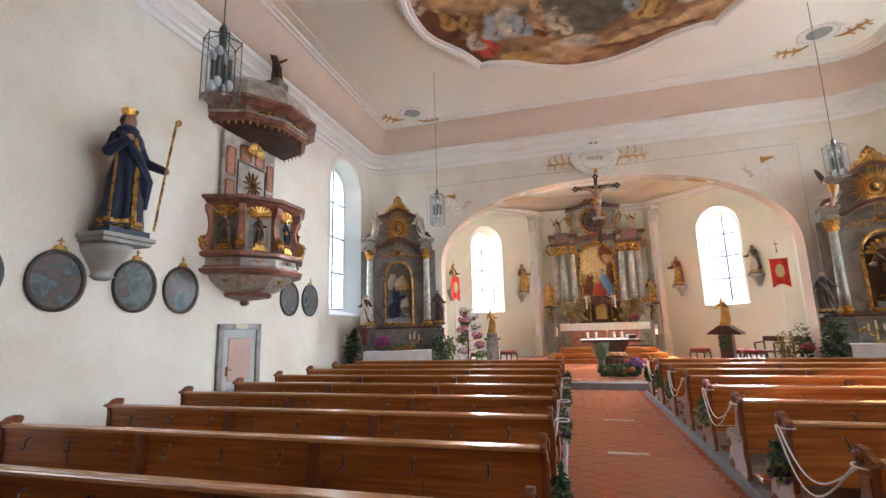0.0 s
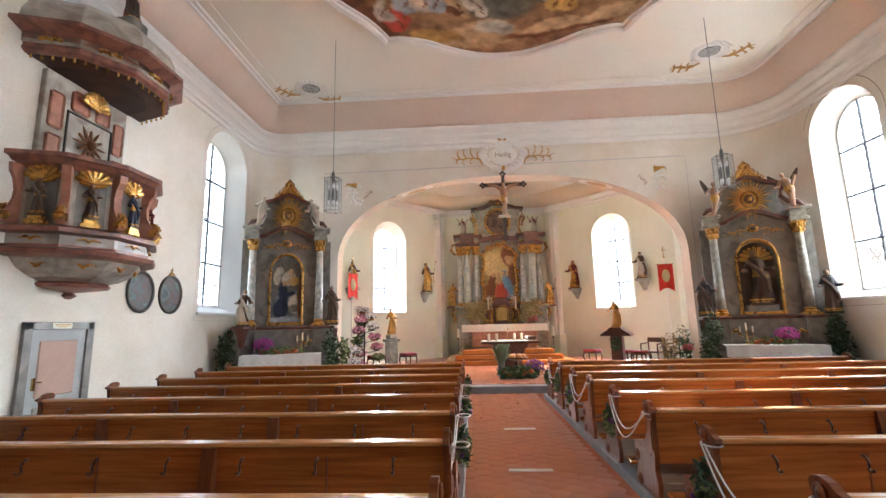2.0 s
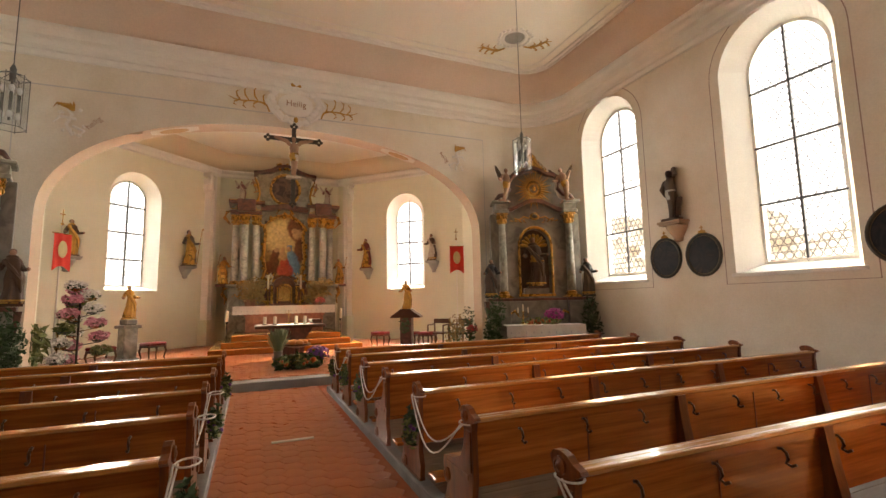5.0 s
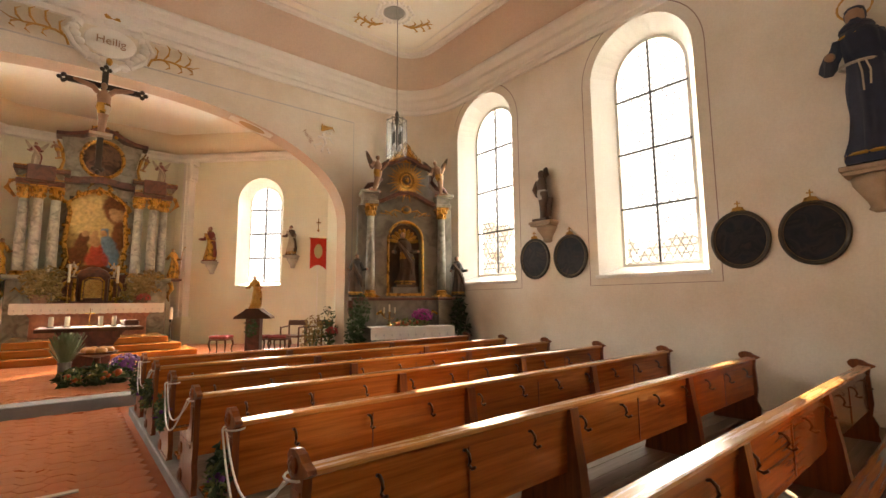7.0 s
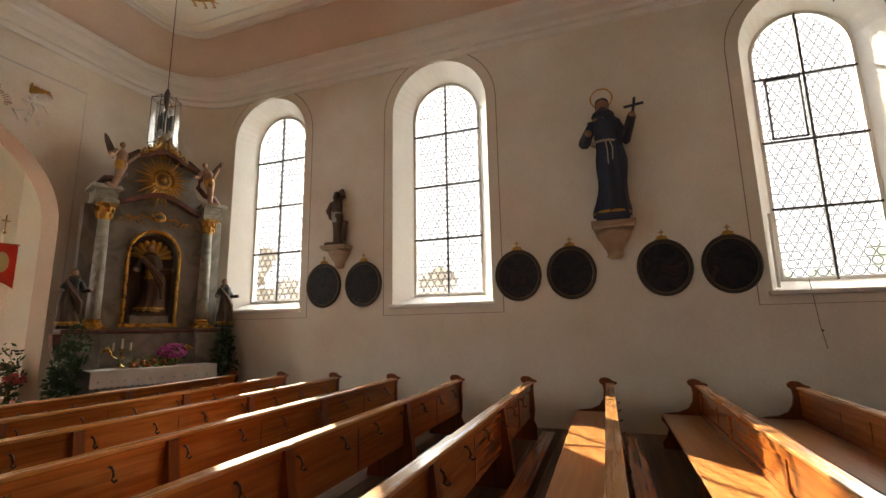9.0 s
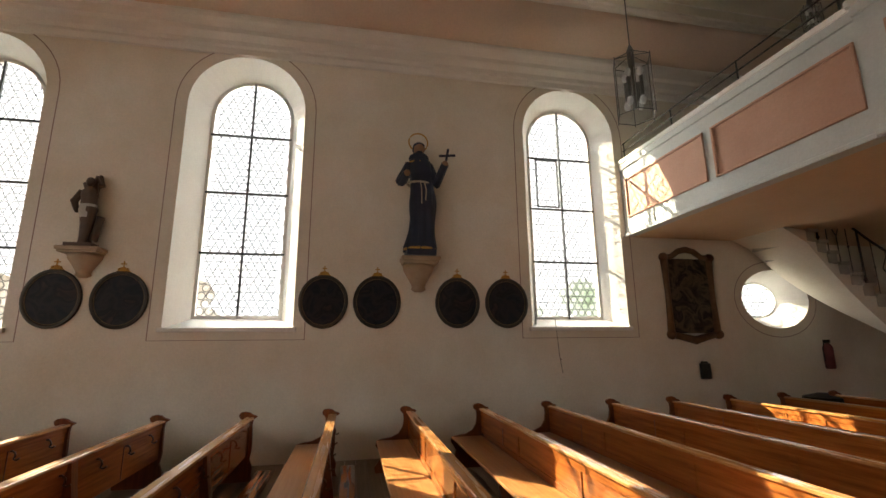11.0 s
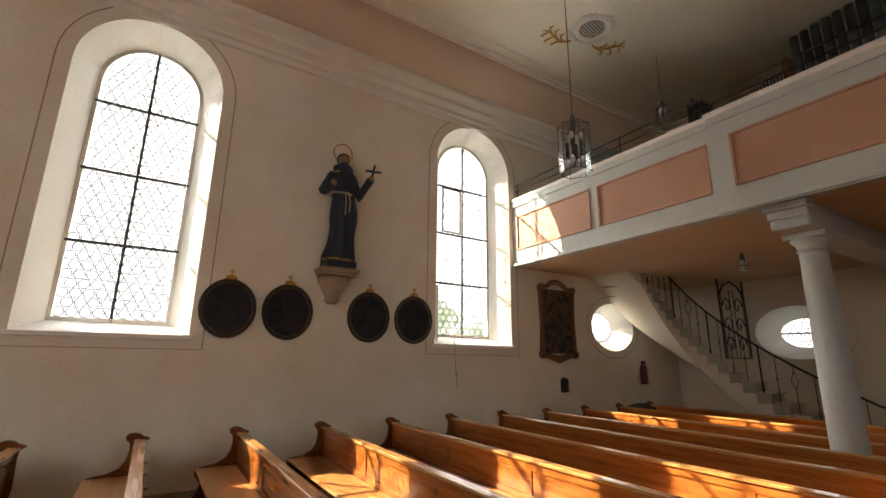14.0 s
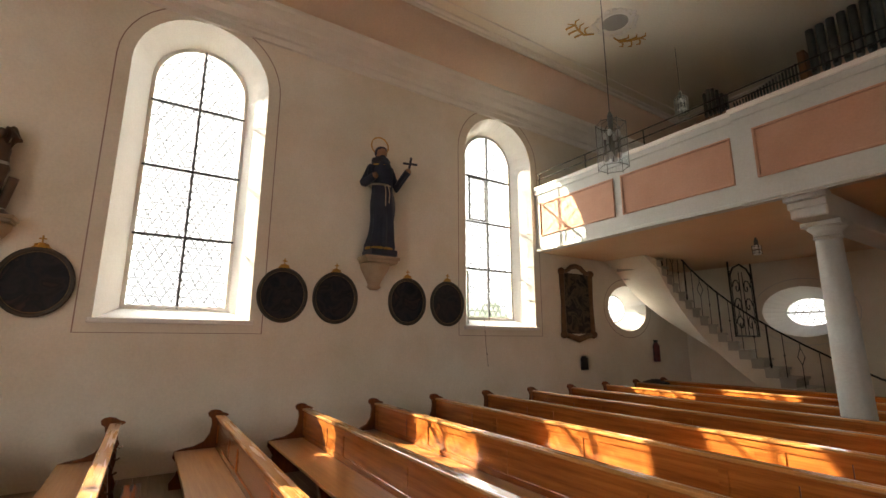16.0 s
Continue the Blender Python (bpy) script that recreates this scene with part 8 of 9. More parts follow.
ball(bm, (0, -0.05, -0.36), 0.05, sz=1.4, u=8, v=6)
part("gilt_spray", bm, GOLDPAINT, car, "gilt leaf sprays")


def lettering(text, size, material, parent, at):
    cu = bpy.data.curves.new("lettering", "FONT")
    cu.body, cu.size, cu.extrude, cu.align_x, cu.align_y = text, size, 0.002, "CENTER", "CENTER"
    cu.materials.append(material)
    ob = new("lettering", cu)
    ob.parent = parent
    ob.matrix_basis = at
    return tagged(ob, "painted word " + text)


WORD = mat("faded_brown_lettering", (0.34, 0.20, 0.13), (0.42, 0.27, 0.19), rough=0.9)
lettering("Heilig", 0.19, WORD, car, pose(0, -0.035, 0.02, 90))
for s, x, z in ((-1, -3.42, 5.10), (1, 4.55, 5.22)):
    t = thing("stucco_ornament", "small white stucco ornament with gilt leaf and painted word", "stucco", "stucco ornaments", pose(x, YF, z), kind="structure")
    bm = BM()
    for q in (((0, -0.3), (0.1 * s, -0.1), (0.02 * s, 0.1), (0.16 * s, 0.28)), ((-0.05 * s, 0.02), (0.2 * s, 0.05), (0.3 * s, -0.08)), ((0.0, -0.12), (-0.18 * s, -0.2), (-0.1 * s, -0.34))):
        tube(bm, [(a, -0.01, b) for a, b in q], [0.03] * (len(q) - 1) + [0.01], 6)
    for k in range(9):
        ball(bm, (rv.uniform(-0.2, 0.25) * s, -0.005, rv.uniform(-0.35, 0.25)), 0.035, sy=0.4, u=6, v=5)
    part("scrolls", bm, STUCCO, t)
    bm = BM()
    for k in range(6):
        tube(bm, [(0.0, -0.02, 0.18), (0.1 * s + 0.05 * k * s - 0.1 * s, -0.03, 0.30), (0.16 * s + 0.06 * k * s - 0.15 * s, -0.02, 0.36 - 0.03 * k)], [0.02, 0.022, 0.004], 5)
    part("gilt_leaf", bm, GOLDPAINT, t)
    lettering("heilig", 0.15, WORD, t, pose(-0.32 * s, -0.012, -0.02, 90, 0, 0) @ pose(0, 0, 0, 0, 0, -48 * s))
# pale medallions painted on the arch soffit
MEDAL = mat("ochre_medallion", (0.66, 0.50, 0.36), (0.56, 0.38, 0.27), rough=0.9, scale=4)
bm = BM()
for x, z in ((-2.55, 4.99), (3.65, 5.05)):
    for k, w in ((-0.42, 0.12), (0, 0.26), (0.42, 0.12)):
        zz = AS + (AT - AS) * (max(0.0, 1 - abs((x + k - AC) / AW) ** (2 / 0.9))) ** 0.45
        lathe(bm, [(w, -0.006), (w * 0.8, -0.007), (0.01, -0.008)], Matrix.Translation((x + k, YF - 0.005, zz + 0.06)) @ pose(0, 0, 0, 90, 0, 0), 14, sy=0.22)
solid("arch_medallions", bm, [MEDAL], "pale ochre painted medallions on the arch band", "trim")

# ---- hanging crucifix ----
cr = thing("crucifix", "dark wooden crucifix with gilt tips hung in the arch", "crucifix", at=pose(0.56, YF - 0.12, 3.72))
bm = BM(); box(bm, -0.045, 0.045, -0.03, 0.03, 0.0, 1.72, bevel=0.008); box(bm, -0.52, 0.52, -0.032, 0.028, 1.40, 1.49, bevel=0.008)
part("cross", bm, FRAMEWOOD, cr)
for x, z in ((-0.54, 1.445), (0.54, 1.445), (0, 1.75), (0, 0.0)):
    bm = BM()
    for k in range(3):
        a = math.pi / 2 * (k - 1) + (math.pi / 2 if x == 0 and z > 1 else (0 if x > 0 else (math.pi if x < 0 else -math.pi / 2)))
        ball(bm, (x + 0.05 * math.cos(a), 0, z + 0.05 * math.sin(a)), 0.04, sy=0.7, u=7, v=5)
    part("trefoil_tip", bm, FRAMEWOOD, cr)
bm = BM(); tube(bm, [(0, 0, 1.74), (0, 0.1, 1.98)], 0.006, 4)
part("hook", bm, IRON, cr)
figure(0.92, [WHITEROBE, GOLD, FLESH, BROWNROBE], pose(0.56, YF - 0.19, 4.30), name="corpus", label="pale carved corpus with gilt loincloth on the cross", nude=True, arm_l=(0.56, 0.93), arm_r=(-0.56, 0.93), reach=0.02, sway=0.01)


# ---- things in the chancel ----
REDFAB = mat("red_banner_cloth", (0.70, 0.045, 0.025), (0.58, 0.03, 0.018), rough=0.8, scale=4, fine=120)
REDSEAT = mat("red_upholstery", (0.26, 0.035, 0.03), (0.18, 0.025, 0.02), rough=0.8, scale=6)
CHAIRWOOD = mat("dark_chair_wood", (0.10, 0.04, 0.018), (0.06, 0.025, 0.012), rough=0.35, scale=6)
CZ0 = 0.15
# free-standing altar table
pa = thing("altar_table", "dark wooden altar table with a white runner", "table", at=pose(0.73, 15.0, CZ0))
bm = BM(); box(bm, -0.85, 0.85, -0.45, 0.45, 0.80, 0.87, bevel=0.012)
part("tabletop", bm, CHAIRWOOD, pa)
bm = BM(); prism(bm, [(-0.32, 0.06), (0.32, 0.06), (0.36, 0.5), (0.55, 0.80), (-0.55, 0.80), (-0.36, 0.5)], Matrix.Translation((0, -0.28, 0)), 0.56); box(bm, -0.42, 0.42, -0.34, 0.34, 0, 0.06, bevel=0.01)
part("pedestal", bm, REDMARBLE, pa)
bm = BM(); box(bm, -0.80, 0.80, -0.40, 0.40, 0.872, 0.88)
tagged(new("table_runner", to_mesh("table_runner", bm, LINEN)), "white linen runner on the altar table", "cloth").matrix_basis = pose(0.73, 15.0, CZ0)
for x in (-0.62, -0.38, 0.14, 0.36):
    t = thing("pillar_candle", "short thick white candle on a dark dish", "candle", "altar table candles", pose(0.73 + x, 14.85, CZ0 + 0.885))
    bm = BM(); lathe(bm, [(0.055, 0), (0.07, 0.015), (0.05, 0.02)], Matrix(), 12)
    part("dish", bm, IRON, t)
    bm = BM(); lathe(bm, [(0.04, 0.015), (0.04, 0.2), (0.03, 0.205), (0.008, 0.195)], Matrix(), 12)
    part("wax", bm, WAX, t)
t = thing("altar_cross", "small brass standing cross on the altar table", "cross", at=pose(0.70, 15.1, CZ0 + 0.885))
bm = BM(); lathe(bm, [(0.06, 0), (0.05, 0.02), (0.012, 0.04)], Matrix(), 12)
part("foot", bm, BRASSGOLD, t)
bm = BM(); tube(bm, [(0, 0, 0.03), (0, 0, 0.36)], 0.009, 6); tube(bm, [(-0.08, 0, 0.26), (0.08, 0, 0.26)], 0.009, 6)
part("cross", bm, BRASSGOLD, t)
t = thing("missal", "open missal on a small stand", "book", at=pose(1.36, 14.9, CZ0 + 0.885, 0, 0, 12))
bm = BM(); prism(bm, [(-0.14, 0.0), (0.14, 0.0), (0.14, 0.02), (-0.14, 0.11)], pose(0.12, 0, 0, 0, 0, 90), 0.24)
part("stand", bm, CHAIRWOOD, t)
bm = BM(); obox(bm, pose(0, 0, 0.075, 18), 0.3, 0.2, 0.02)
part("pages", bm, LINEN, t)
# harvest arrangement in front of it
t = thing("grass_vase", "bundle of feathery green grass in a glass vase", "plant", at=pose(0.36, 13.35, CZ0))
bm = BM(); lathe(bm, [(0.07, 0), (0.09, 0.02), (0.09, 0.32), (0.1, 0.36)], Matrix(), 14)
part("vase", bm, GREYMARBLE, t)
bm = BM(); rnd = random.Random(21)
for k in range(220):
    a, sp = rnd.uniform(0, 6.283), rnd.uniform(0.02, 0.3)
    h = rnd.uniform(0.55, 0.86)
    p, q = Vector((0.04 * math.cos(a), 0.04 * math.sin(a), 0.3)), Vector((sp * math.cos(a), sp * math.sin(a), h))
    n_ = Vector((-math.sin(a), math.cos(a), 0)) * 0.006
    vs = [bm.verts.new(v) for v in (p - n_, p + n_, q + n_ * 2.5, q - n_ * 2.5)]
    bm.faces.new(vs)
part("stems", bm, mat("feathery_green", (0.20, 0.23, 0.14), (0.14, 0.18, 0.09), rough=0.8, scale=9), t, kind="stuff")
bm = BM()
leaf_clump(bm, (0.15, 0, 0.12), 0.55, 0.28, 0.2, 520, 0.075, seed=77)
ar = thing("flower_arrangement", "low spread of leaves and harvest fruit on the chancel floor", "flowers", at=pose(0.62, 13.0, CZ0))
part("foliage", bm, LEAF, ar, kind="stuff")
bm = BM(); leaf_clump(bm, (0.1, -0.05, 0.18), 0.45, 0.25, 0.14, 160, 0.06, seed=78)
part("pale_foliage", bm, LEAFLIGHT, ar, kind="stuff")
bm = BM()
for k in range(18):
    ball(bm, (rnd.uniform(-0.3, 0.45), rnd.uniform(-0.25, 0.1), rnd.uniform(0.08, 0.2)), rnd.uniform(0.03, 0.06), u=8, v=6)
part("fruit", bm, FRUIT, ar, kind="stuff")
chrysanthemum(pose(1.22, 13.3, CZ0 + 0.02), 0.25, MUMPURPLE, "round purple chrysanthemum in a pot", seed=31)
t = thing("bread_basket", "round wicker dish of bread loaves", "basket", at=pose(0.82, 13.95, CZ0))
bm = BM(); lathe(bm, [(0.07, 0), (0.05, 0.35), (0.3, 0.42), (0.32, 0.46), (0.28, 0.45)], Matrix(), 16)
part("dish", bm, CHAIRWOOD, t)
for k in range(6):
    bm = BM(); ball(bm, (0.16 * math.cos(k), 0.16 * math.sin(k), 0.48), 0.07, sx=1.4, u=8, v=6)
    part("loaf", bm, PEWSEAT, t)


def stool(x, y, rot, label):
    t = thing("stool", label, "stool", "chancel stools", pose(x, y, CZ0, 0, 0, rot))
    bm = BM(); box(bm, -0.25, 0.25, -0.2, 0.2, 0.40, 0.48, bevel=0.03)
    part("seat", bm, REDSEAT, t)
    bm = BM(); box(bm, -0.24, 0.24, -0.19, 0.19, 0.35, 0.40, bevel=0.01)
    part("seat_frame", bm, CHAIRWOOD, t)
    for sx in (-1, 1):
        for sy in (-1, 1):
            bm = BM(); tube(bm, [(sx * 0.21, sy * 0.16, 0.38), (sx * 0.235, sy * 0.18, 0.25), (sx * 0.2, sy * 0.15, 0.1), (sx * 0.23, sy * 0.18, 0.0)], [0.028, 0.024, 0.015, 0.02], 6)
            part("leg", bm, CHAIRWOOD, t)
    return t


s0 = stool(-2.55, 16.45, 45, "small stool with red seat and curved legs")
copy_thing(s0, pose(-3.45, 15.6, CZ0, 0, 0, 45)); copy_thing(s0, pose(3.55, 16.5, CZ0, 0, 0, -45)); copy_thing(s0, pose(4.75, 15.5, CZ0, 0, 0, -45)); copy_thing(s0, pose(4.35, 15.9, CZ0, 0, 0, -45))


def armchair(x, y, rot):
    t = thing("armchair", "dark wooden armchair with a low back", "chair", "chancel chairs", pose(x, y, CZ0, 0, 0, rot))
    bm = BM(); box(bm, -0.27, 0.27, -0.25, 0.25, 0.42, 0.47, bevel=0.015)
    part("seat", bm, CHAIRWOOD, t)
    bm = BM(); box(bm, -0.27, 0.27, 0.2, 0.25, 0.72, 0.86, bevel=0.015)
    part("backrest", bm, CHAIRWOOD, t)
    for sx in (-1, 1):
        bm = BM(); tube(bm, [(sx * 0.26, -0.22, 0.68), (sx * 0.27, 0.22, 0.7)], 0.022, 6)
        part("armrest", bm, CHAIRWOOD, t)
        for sy, h in ((-1, 0.68), (1, 0.84)):
            bm = BM(); tube(bm, [(sx * 0.25, sy * 0.22, 0), (sx * 0.26, sy * 0.22, h)], 0.022, 6)
            part("leg", bm, CHAIRWOOD, t)
    return t


c0 = armchair(5.05, 15.3, -50)
copy_thing(c0, pose(5.5, 14.75, CZ0, 0, 0, -60))


def statue_pillar(x, y, rot, h, top_z, label, roof):
    t = thing("statue_pillar", label, "pedestal", at=pose(x, y, CZ0, 0, 0, rot))
    bm = BM(); box(bm, -0.2, 0.2, -0.2, 0.2, 0, 0.1, bevel=0.01); box(bm, -0.16, 0.16, -0.16, 0.16, 0.1, h - 0.12, bevel=0.01)
    part("shaft", bm, REDMARBLE if roof else GREYGREEN, t)
    bm = BM()
    if roof:
        prism(bm, [(-0.42, h - 0.12), (0.42, h - 0.12), (0.40, h - 0.07), (0.2, h + 0.06), (0.14, h + 0.12), (-0.14, h + 0.12), (-0.2, h + 0.06), (-0.40, h - 0.07)], Matrix.Translation((0, -0.25, 0)), 0.5)
    else:
        box(bm, -0.22, 0.22, -0.22, 0.22, h - 0.12, h - 0.04, bevel=0.01); box(bm, -0.15, 0.15, -0.15, 0.15, h - 0.04, h + 0.12, bevel=0.03)
    part("top", bm, CHAIRWOOD if roof else GREYMARBLE, t)
    return t


statue_pillar(3.80, 14.6, -30, 1.08, 1.2, "red marbled pedestal with a dark sloping top", True)
figure(0.78, [GOLD, GOLDPAINT, FLESH, GOLD], pose(3.80, 14.6, CZ0 + 1.22, 0, 0, -25), label="gilded carved saint on a dark pedestal", sway=0.05)
bm = BM(); leaf_clump(bm, (0, 0, 0), 0.16, 0.12, 0.22, 150, 0.045, seed=91)
tagged(new("garland_bunch", to_mesh("garland_bunch", bm, LEAF)), "bunch of greenery tied to the pedestal", "plant").matrix_basis = pose(3.66, 14.38, CZ0 + 0.75)
statue_pillar(-3.13, 16.5, 40, 0.98, 1.1, "grey marbled pedestal with moulded top", False)
figure(0.85, [GOLD, GOLDPAINT, FLESH, GOLD], pose(-3.13, 16.5, CZ0 + 1.12, 0, 0, 35), label="gilded carved madonna on a grey pedestal", sway=0.05)


def wall_saint(x, y, z, h, nx, robe, mantle, label, staff=0):
    rot = -45 if nx < 0 else 45
    m = pose(x, y, z, 0, 0, rot)
    corbel(m, 0.46, 0.42, 0.32, GREYSTONE, "white stone corbel on the chancel wall")
    figure(h, [robe, mantle, FLESH, GOLD], m @ Matrix.Translation((0, -0.18, 0.03)), label=label, staff=staff)


wall_saint(-4.86, 17.59, 2.95, 0.98, 1, BROWNROBE, GOLDPAINT, "brown carved saint on a white wall corbel")
wall_saint(-2.36, 20.09, 2.90, 1.22, 1, DARKCARVE, GOLD, "dark carved saint with staff on a wall corbel", 1)
wall_saint(4.02, 20.02, 2.88, 1.16, -1, REDROBE, GOLD, "carved saint in gilt and red on a wall corbel")
wall_saint(6.02, 18.02, 3.04, 0.98, -1, BROWNROBE, WHITEROBE, "carved saint on a white wall corbel")


def banner(x, y, rot, side):
    t = thing("banner", "red embroidered church banner on a tall pole", "banner", "banners", pose(x, y, CZ0, 0, 0, rot))
    bm = BM(); tube(bm, [(0, 0, 0), (0, 0, 3.1)], 0.016, 7)
    part("pole", bm, STUCCO, t)
    bm = BM(); tube(bm, [(0, 0, 3.1), (0, 0, 3.4)], 0.012, 5); tube(bm, [(-0.07, 0, 3.3), (0.07, 0, 3.3)], 0.012, 5); ball(bm, (0, 0, 3.1), 0.035, u=8, v=6)
    part("finial_cross", bm, BRASSGOLD, t)
    bm = BM(); tube(bm, [(-0.28, -0.03, 2.9), (0.28, -0.03, 2.9)], 0.012, 6)
    part("crossbar", bm, BRASSGOLD, t)
    bm = BM()
    rows = []
    for z in (2.9, 2.6, 2.3, 2.2, 2.14):
        rows.append([bm.verts.new((-0.25 + 0.5 * i / 12, -0.035 - 0.012 * math.sin(i * 1.1 + z * 3), (z if z > 2.25 else z + (0.10 * math.sin(math.pi * i / 12) if z < 2.2 else 0.05 * math.sin(math.pi * i / 12))))) for i in range(13)])
    for p, q in zip(rows, rows[1:]):
        for i in range(12):
            bm.faces.new((p[i], p[i + 1], q[i + 1], q[i]))
    cl = part("cloth", bm, REDFAB, t, "bright red cloth", smooth=True)
    bm = BM(); lathe(bm, [(0.13, 0), (0.11, 0.006), (0.01, 0.008)], Matrix.Translation((0, -0.052, 2.58)) @ pose(0, 0, 0, 90), 16, sy=1.35)
    part("embroidery", bm, mat("pale_gold_embroidery", (0.62, 0.50, 0.25), (0.52, 0.42, 0.22), rough=0.7, scale=20), cl, "pale gold embroidered oval")
    return t


b0 = banner(4.98, 13.75, -12, 1)
b0.scale = (0.78, 1, 1)
copy_thing(b0, pose(-3.78, 13.75, CZ0, 0, 0, 62))
# tiered flower stand and plants beside the arch
PALEPINK = mat("pale_pink_petal", (0.72, 0.34, 0.42), (0.62, 0.24, 0.34), rough=0.6, scale=20)
ft = thing("flower_stand", "tiered metal stand with bowls of pink and white flowers", "flower stand", at=pose(-3.45, 13.95, CZ0))
bm = BM(); tube(bm, [(0, 0, 0), (0, 0, 1.75)], 0.02, 7); lathe(bm, [(0.25, 0), (0.25, 0.02), (0.02, 0.04)], Matrix(), 16)
part("pole", bm, IRON, ft)
rnd = random.Random(55)
for k in range(18):
    a, z = k * 2.1, 0.12 + 0.095 * k
    r = 0.46 * (1 - k / 24)
    c = Vector((r * math.cos(a), r * math.sin(a), z))
    bm = BM(); lathe(bm, [(0.02, 0), (0.09, 0.03), (0.13, 0.06), (0.12, 0.06)], Matrix.Translation(c), 12, caps=False); tube(bm, [c + Vector((0, 0, 0.01)), (0, 0, z - 0.05)], 0.009, 5)
    bo = part("bowl", bm, BRASSGOLD if k % 2 else PIPE, ft)
    bm = BM(); leaf_clump(bm, c + Vector((0, 0, 0.09)), 0.16, 0.16, 0.07, 40, 0.05, seed=100 + k)
    part("leaves", bm, LEAF, bo)
    bm = BM(); leaf_clump(bm, c + Vector((0, 0, 0.13)), 0.19, 0.19, 0.11, 170, 0.05, seed=200 + k)
    part("blossoms", bm, (LINEN, PALEPINK, LINEN, LEAFLIGHT, PALEPINK)[k % 5], bo)
t = bush(pose(-3.95, 13.2, CZ0 - 0.15 + 0.15), 0.26, 0.55, 300, 0.09, LEAFLIGHT, "tall grassy potted plant beside the arch", seed=71)
bush(pose(4.72, 13.3, CZ0), 0.30, 0.5, 320, 0.055, DRYHERB, "loose bunch of pale dried branches in a pot", seed=72, stalks=14)
bush(pose(5.05, 13.05, CZ0), 0.22, 0.6, 240, 0.05, LEAF, "plant with red flowers beside the arch", seed=73)
chrysanthemum(pose(5.0, 12.95, CZ0 + 0.55), 0.13, REDPETAL, "red flowers among the greenery", pot=False, seed=74)
candlestick(pose(-3.72, 13.75, CZ0), 1.0, 0.32, "tall paschal candle on a brass stand", name="paschal_candle")
candlestick(pose(5.12, 13.35, CZ0), 0.9, 0.3, "tall white candle on a brass stand", name="floor_candlestick")

# ---- garlands and cords on the pew ends ----
ROPE = mat("white_cord", (0.75, 0.73, 0.70), (0.66, 0.64, 0.61), rough=0.8, scale=20, fine=150)
rnd = random.Random(17)
for k, (x, rows_) in enumerate(((1.06, (0, 1, 2, 4, 6, 8)), (-0.49, (1, 3, 5, 7)))):
    for r in rows_:
        y = ROW_Y[r]
        g = thing("garland", "small hanging bunch of leaves and hops on a pew end", "garland", "pew garlands", pose(x, y + 0.02, 0.46))
        bm = BM(); leaf_clump(bm, (0, 0, 0.05), 0.065, 0.085, 0.17, 110, 0.038, seed=300 + r + 20 * k)
        part("leaves", bm, LEAF, g, kind="stuff")
        bm = BM(); leaf_clump(bm, (0, 0, 0.0), 0.075, 0.09, 0.15, 70, 0.03, seed=400 + r + 20 * k)
        part("hop_bunch", bm, LEAFLIGHT, g, kind="stuff")
        bm = BM()
        for j in range(5):
            ball(bm, (rnd.uniform(-0.06, 0.06), rnd.uniform(-0.07, 0.07), rnd.uniform(-0.1, 0.1)), 0.02, u=7, v=5)
        part("berry", bm, MUMPURPLE, g, kind="stuff")
for x, rows_ in ((1.09, (0, 2, 4, 6)), (-0.53, (3, 5))):
    for r in rows_:
        ya, yb = ROW_Y[r] + 0.02, ROW_Y[r + 1] + 0.05
        t = thing("cord", "white cord slung between two pew ends", "cord", "pew cords")
        for sag, xo in ((0.22, 0.0), (0.30, -0.02)):
            bm = BM(); tube(bm, [(x + xo - 0.03 * math.sin(math.pi * i / 12), ya + (yb - ya) * i / 12, TOP - 0.09 - sag * math.sin(math.pi * i / 12) ** 1.0 - 0.01 * i / 12) for i in range(13)], 0.006, 5)
            part("strand", bm, ROPE, t)
        for y in (ya, yb):
            bm = BM()
            tube(bm, [(x + 0.045 + 0.06 * math.cos(a), y + 0.075 * math.sin(a), TOP - 0.09) for a in [2 * math.pi * q / 14 for q in range(14)]], 0.006, 5, closed=True)
            part("loop", bm, ROPE, t)
# distance tapes on the aisle floor
TAPE = mat("white_tape", (0.78, 0.78, 0.76), (0.7, 0.7, 0.68), rough=0.5, scale=8)
for y, x0, x1 in ((8.1, 0.04, 0.50), (6.2, -0.04, 0.42), (4.3, 0.0, 0.46), (2.4, 0.0, 0.46)):
    bm = BM(); box(bm, x0, x1, y - 0.03, y + 0.03, -0.002, 0.011)
    tagged(new("floor_tape", to_mesh("floor_tape", bm, TAPE)), "strip of white tape on the aisle tiles", "tape", "floor tapes")

# ---- floor tiles ----
def hex_mesh(r, name):
    bm = BM()
    top = [bm.verts.new((0.972 * r * math.cos(math.pi / 3 * k), 0.972 * r * math.sin(math.pi / 3 * k), 0.0)) for k in range(6)]
    mid = [bm.verts.new((0.985 * r * math.cos(math.pi / 3 * k), 0.985 * r * math.sin(math.pi / 3 * k), -0.004)) for k in range(6)]
    bot = [bm.verts.new((0.985 * r * math.cos(math.pi / 3 * k), 0.985 * r * math.sin(math.pi / 3 * k), -0.016)) for k in range(6)]
    bm.faces.new(top)
    for k in range(6):
        j = (k + 1) % 6
        bm.faces.new((top[k], mid[k], mid[j], top[j])); bm.faces.new((mid[k], bot[k], bot[j], mid[j]))
    return to_mesh(name, bm, TERRA)


R = 0.115
tile = hex_mesh(R, "tile")
floor_ob = bpy.data.objects["floor"]
rnd = random.Random(2)
V, F = [], []
V2, F2 = [], []


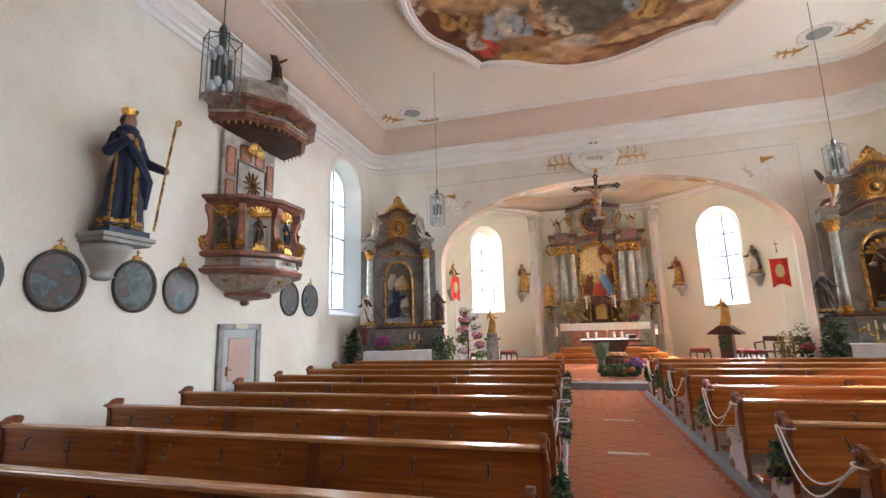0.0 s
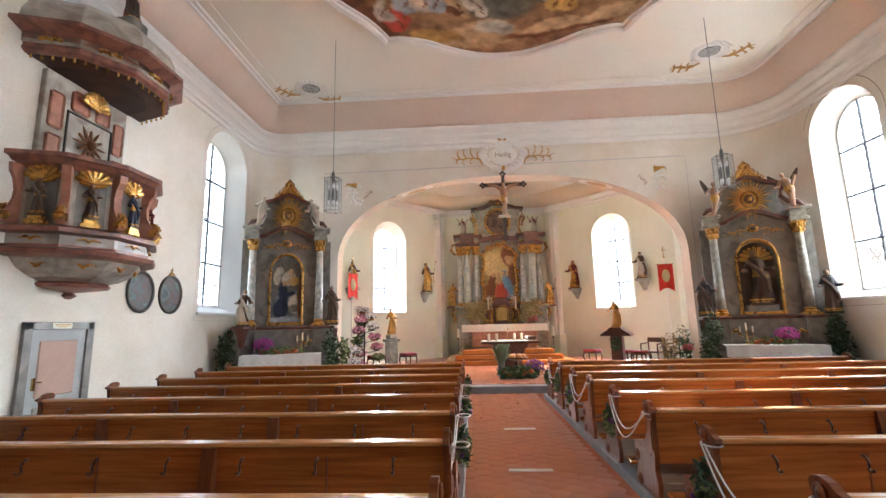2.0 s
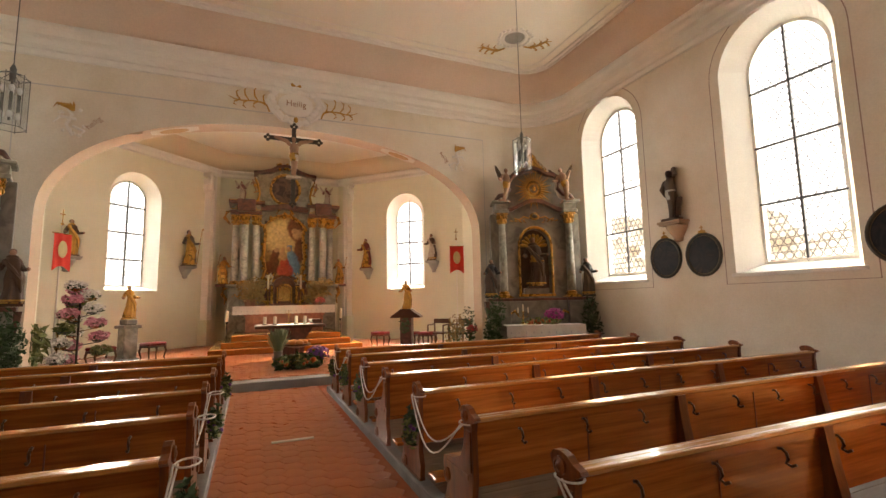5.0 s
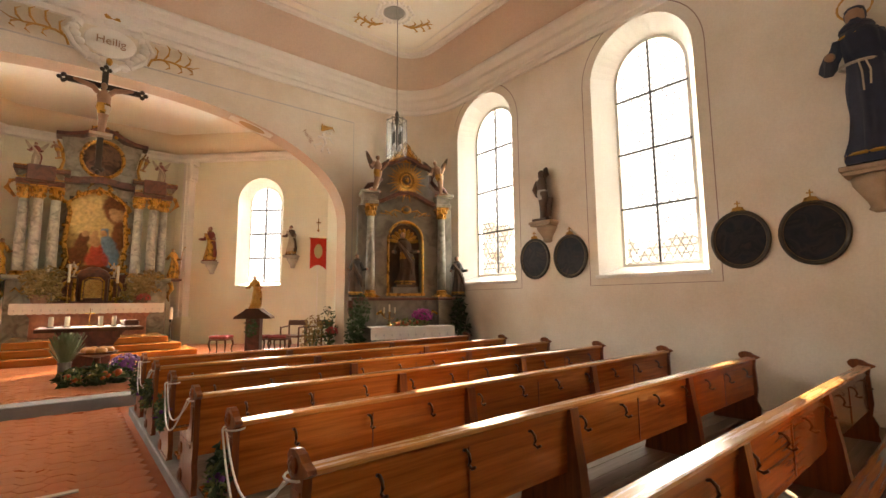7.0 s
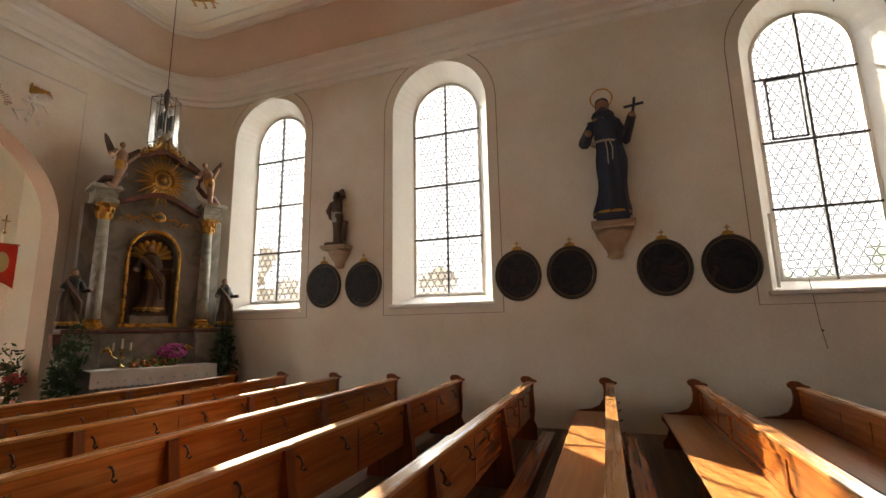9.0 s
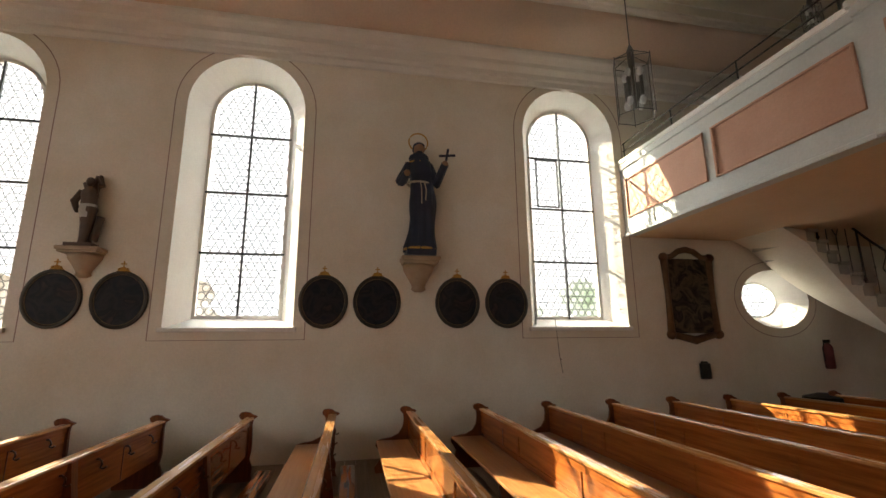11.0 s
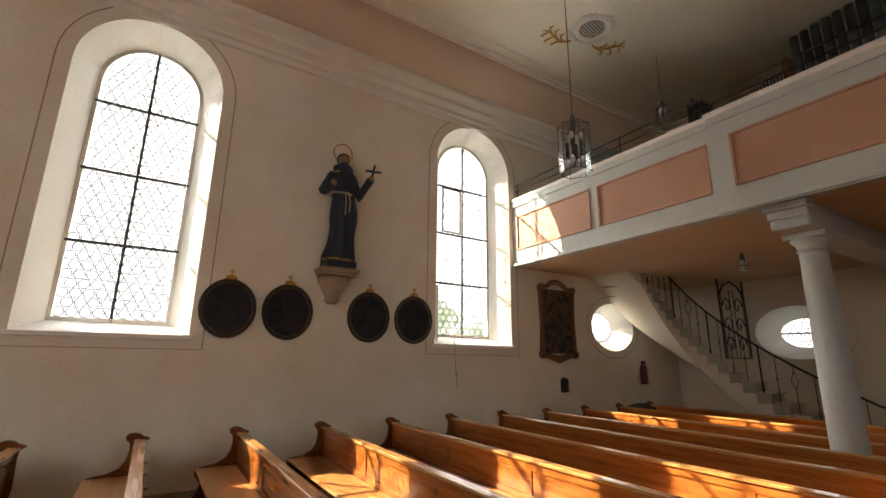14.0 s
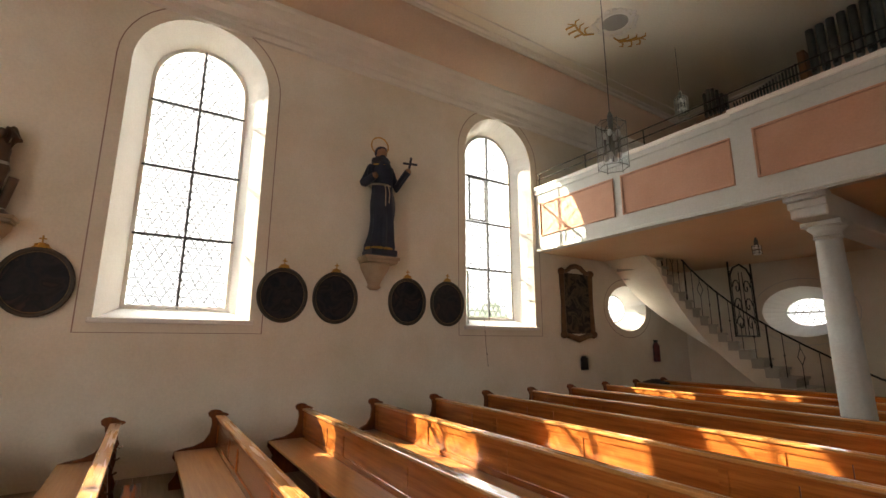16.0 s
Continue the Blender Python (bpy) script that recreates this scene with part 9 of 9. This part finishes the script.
def lay_rest(V, F, x, y, z, r):
    b = len(V)
    dz = rnd.uniform(-0.0015, 0.0015)
    for k in range(6):
        V.append((x + 0.975 * r * math.cos(math.pi / 3 * k), y + 0.975 * r * math.sin(math.pi / 3 * k), z + dz))
    for k in range(6):
        V.append((x + 0.985 * r * math.cos(math.pi / 3 * k), y + 0.985 * r * math.sin(math.pi / 3 * k), z - 0.016))
    F.append([b + k for k in range(6)])
    for k in range(6):
        F.append([b + k, b + 6 + k, b + 6 + (k + 1) % 6, b + (k + 1) % 6])


col, count = 0, 0
x = -0.49
while x < 1.06:
    y = -5.1 + (R * 0.866 if col % 2 else 0)
    while y < 11.5:
        if 4.6 < y < 8.6 and count < 300:
            ob = new("tile", tile)
            ob.parent = floor_ob
            ob.location = (x, y, rnd.uniform(-0.0015, 0.0015))
            ob.rotation_euler = (rnd.uniform(-0.004, 0.004), rnd.uniform(-0.004, 0.004), 0)
            count += 1
        else:
            lay_rest(V, F, x, y, 0, R)
        y += R * math.sqrt(3)
    x += R * 1.5
    col += 1
for xa, xb in ((XL + 0.05, -0.7), (1.25, XR - 0.05)):
    x, c2 = xa, 0
    while x < xb:
        y = 10.98 + (R * 0.866 if c2 % 2 else 0)
        while y < 11.5:
            lay_rest(V, F, x, y, 0, R)
            y += R * math.sqrt(3)
        y = -5.1
        while y < -3.0:
            lay_rest(V, F, x, y + (R * 0.866 if c2 % 2 else 0), 0, R)
            y += R * math.sqrt(3)
        x += R * 1.5
        c2 += 1
x, c2 = CX - 5.9, 0
while x < CX + 5.9:
    y = 12.05 + (R * 0.866 if c2 % 2 else 0)
    while y < 20.9:
        lay_rest(V2, F2, x, y, CZ0, R)
        y += R * math.sqrt(3)
    x += R * 1.5
    c2 += 1


def island_terra():
    m = TERRA.copy()
    m.name = "terracotta_rest"
    nt = m.node_tree
    geo = nt.nodes.new("ShaderNodeNewGeometry")
    for n in nt.nodes:
        if n.bl_idname == "ShaderNodeObjectInfo":
            for l in list(n.outputs["Random"].links):
                nt.links.new(geo.outputs["Random Per Island"], l.to_socket)
    return m


TERRA2 = island_terra()
for nm, par, vv, ff in (("tiles", "floor", V, F), ("tiles", "chancel_floor", V2, F2)):
    me = bpy.data.meshes.new(nm)
    me.from_pydata(vv, [], ff)
    me.materials.append(TERRA2)
    ob = new(nm, me)
    ob.parent = bpy.data.objects[par]
    tagged(ob, "hexagonal terracotta floor tiles", kind="stuff")
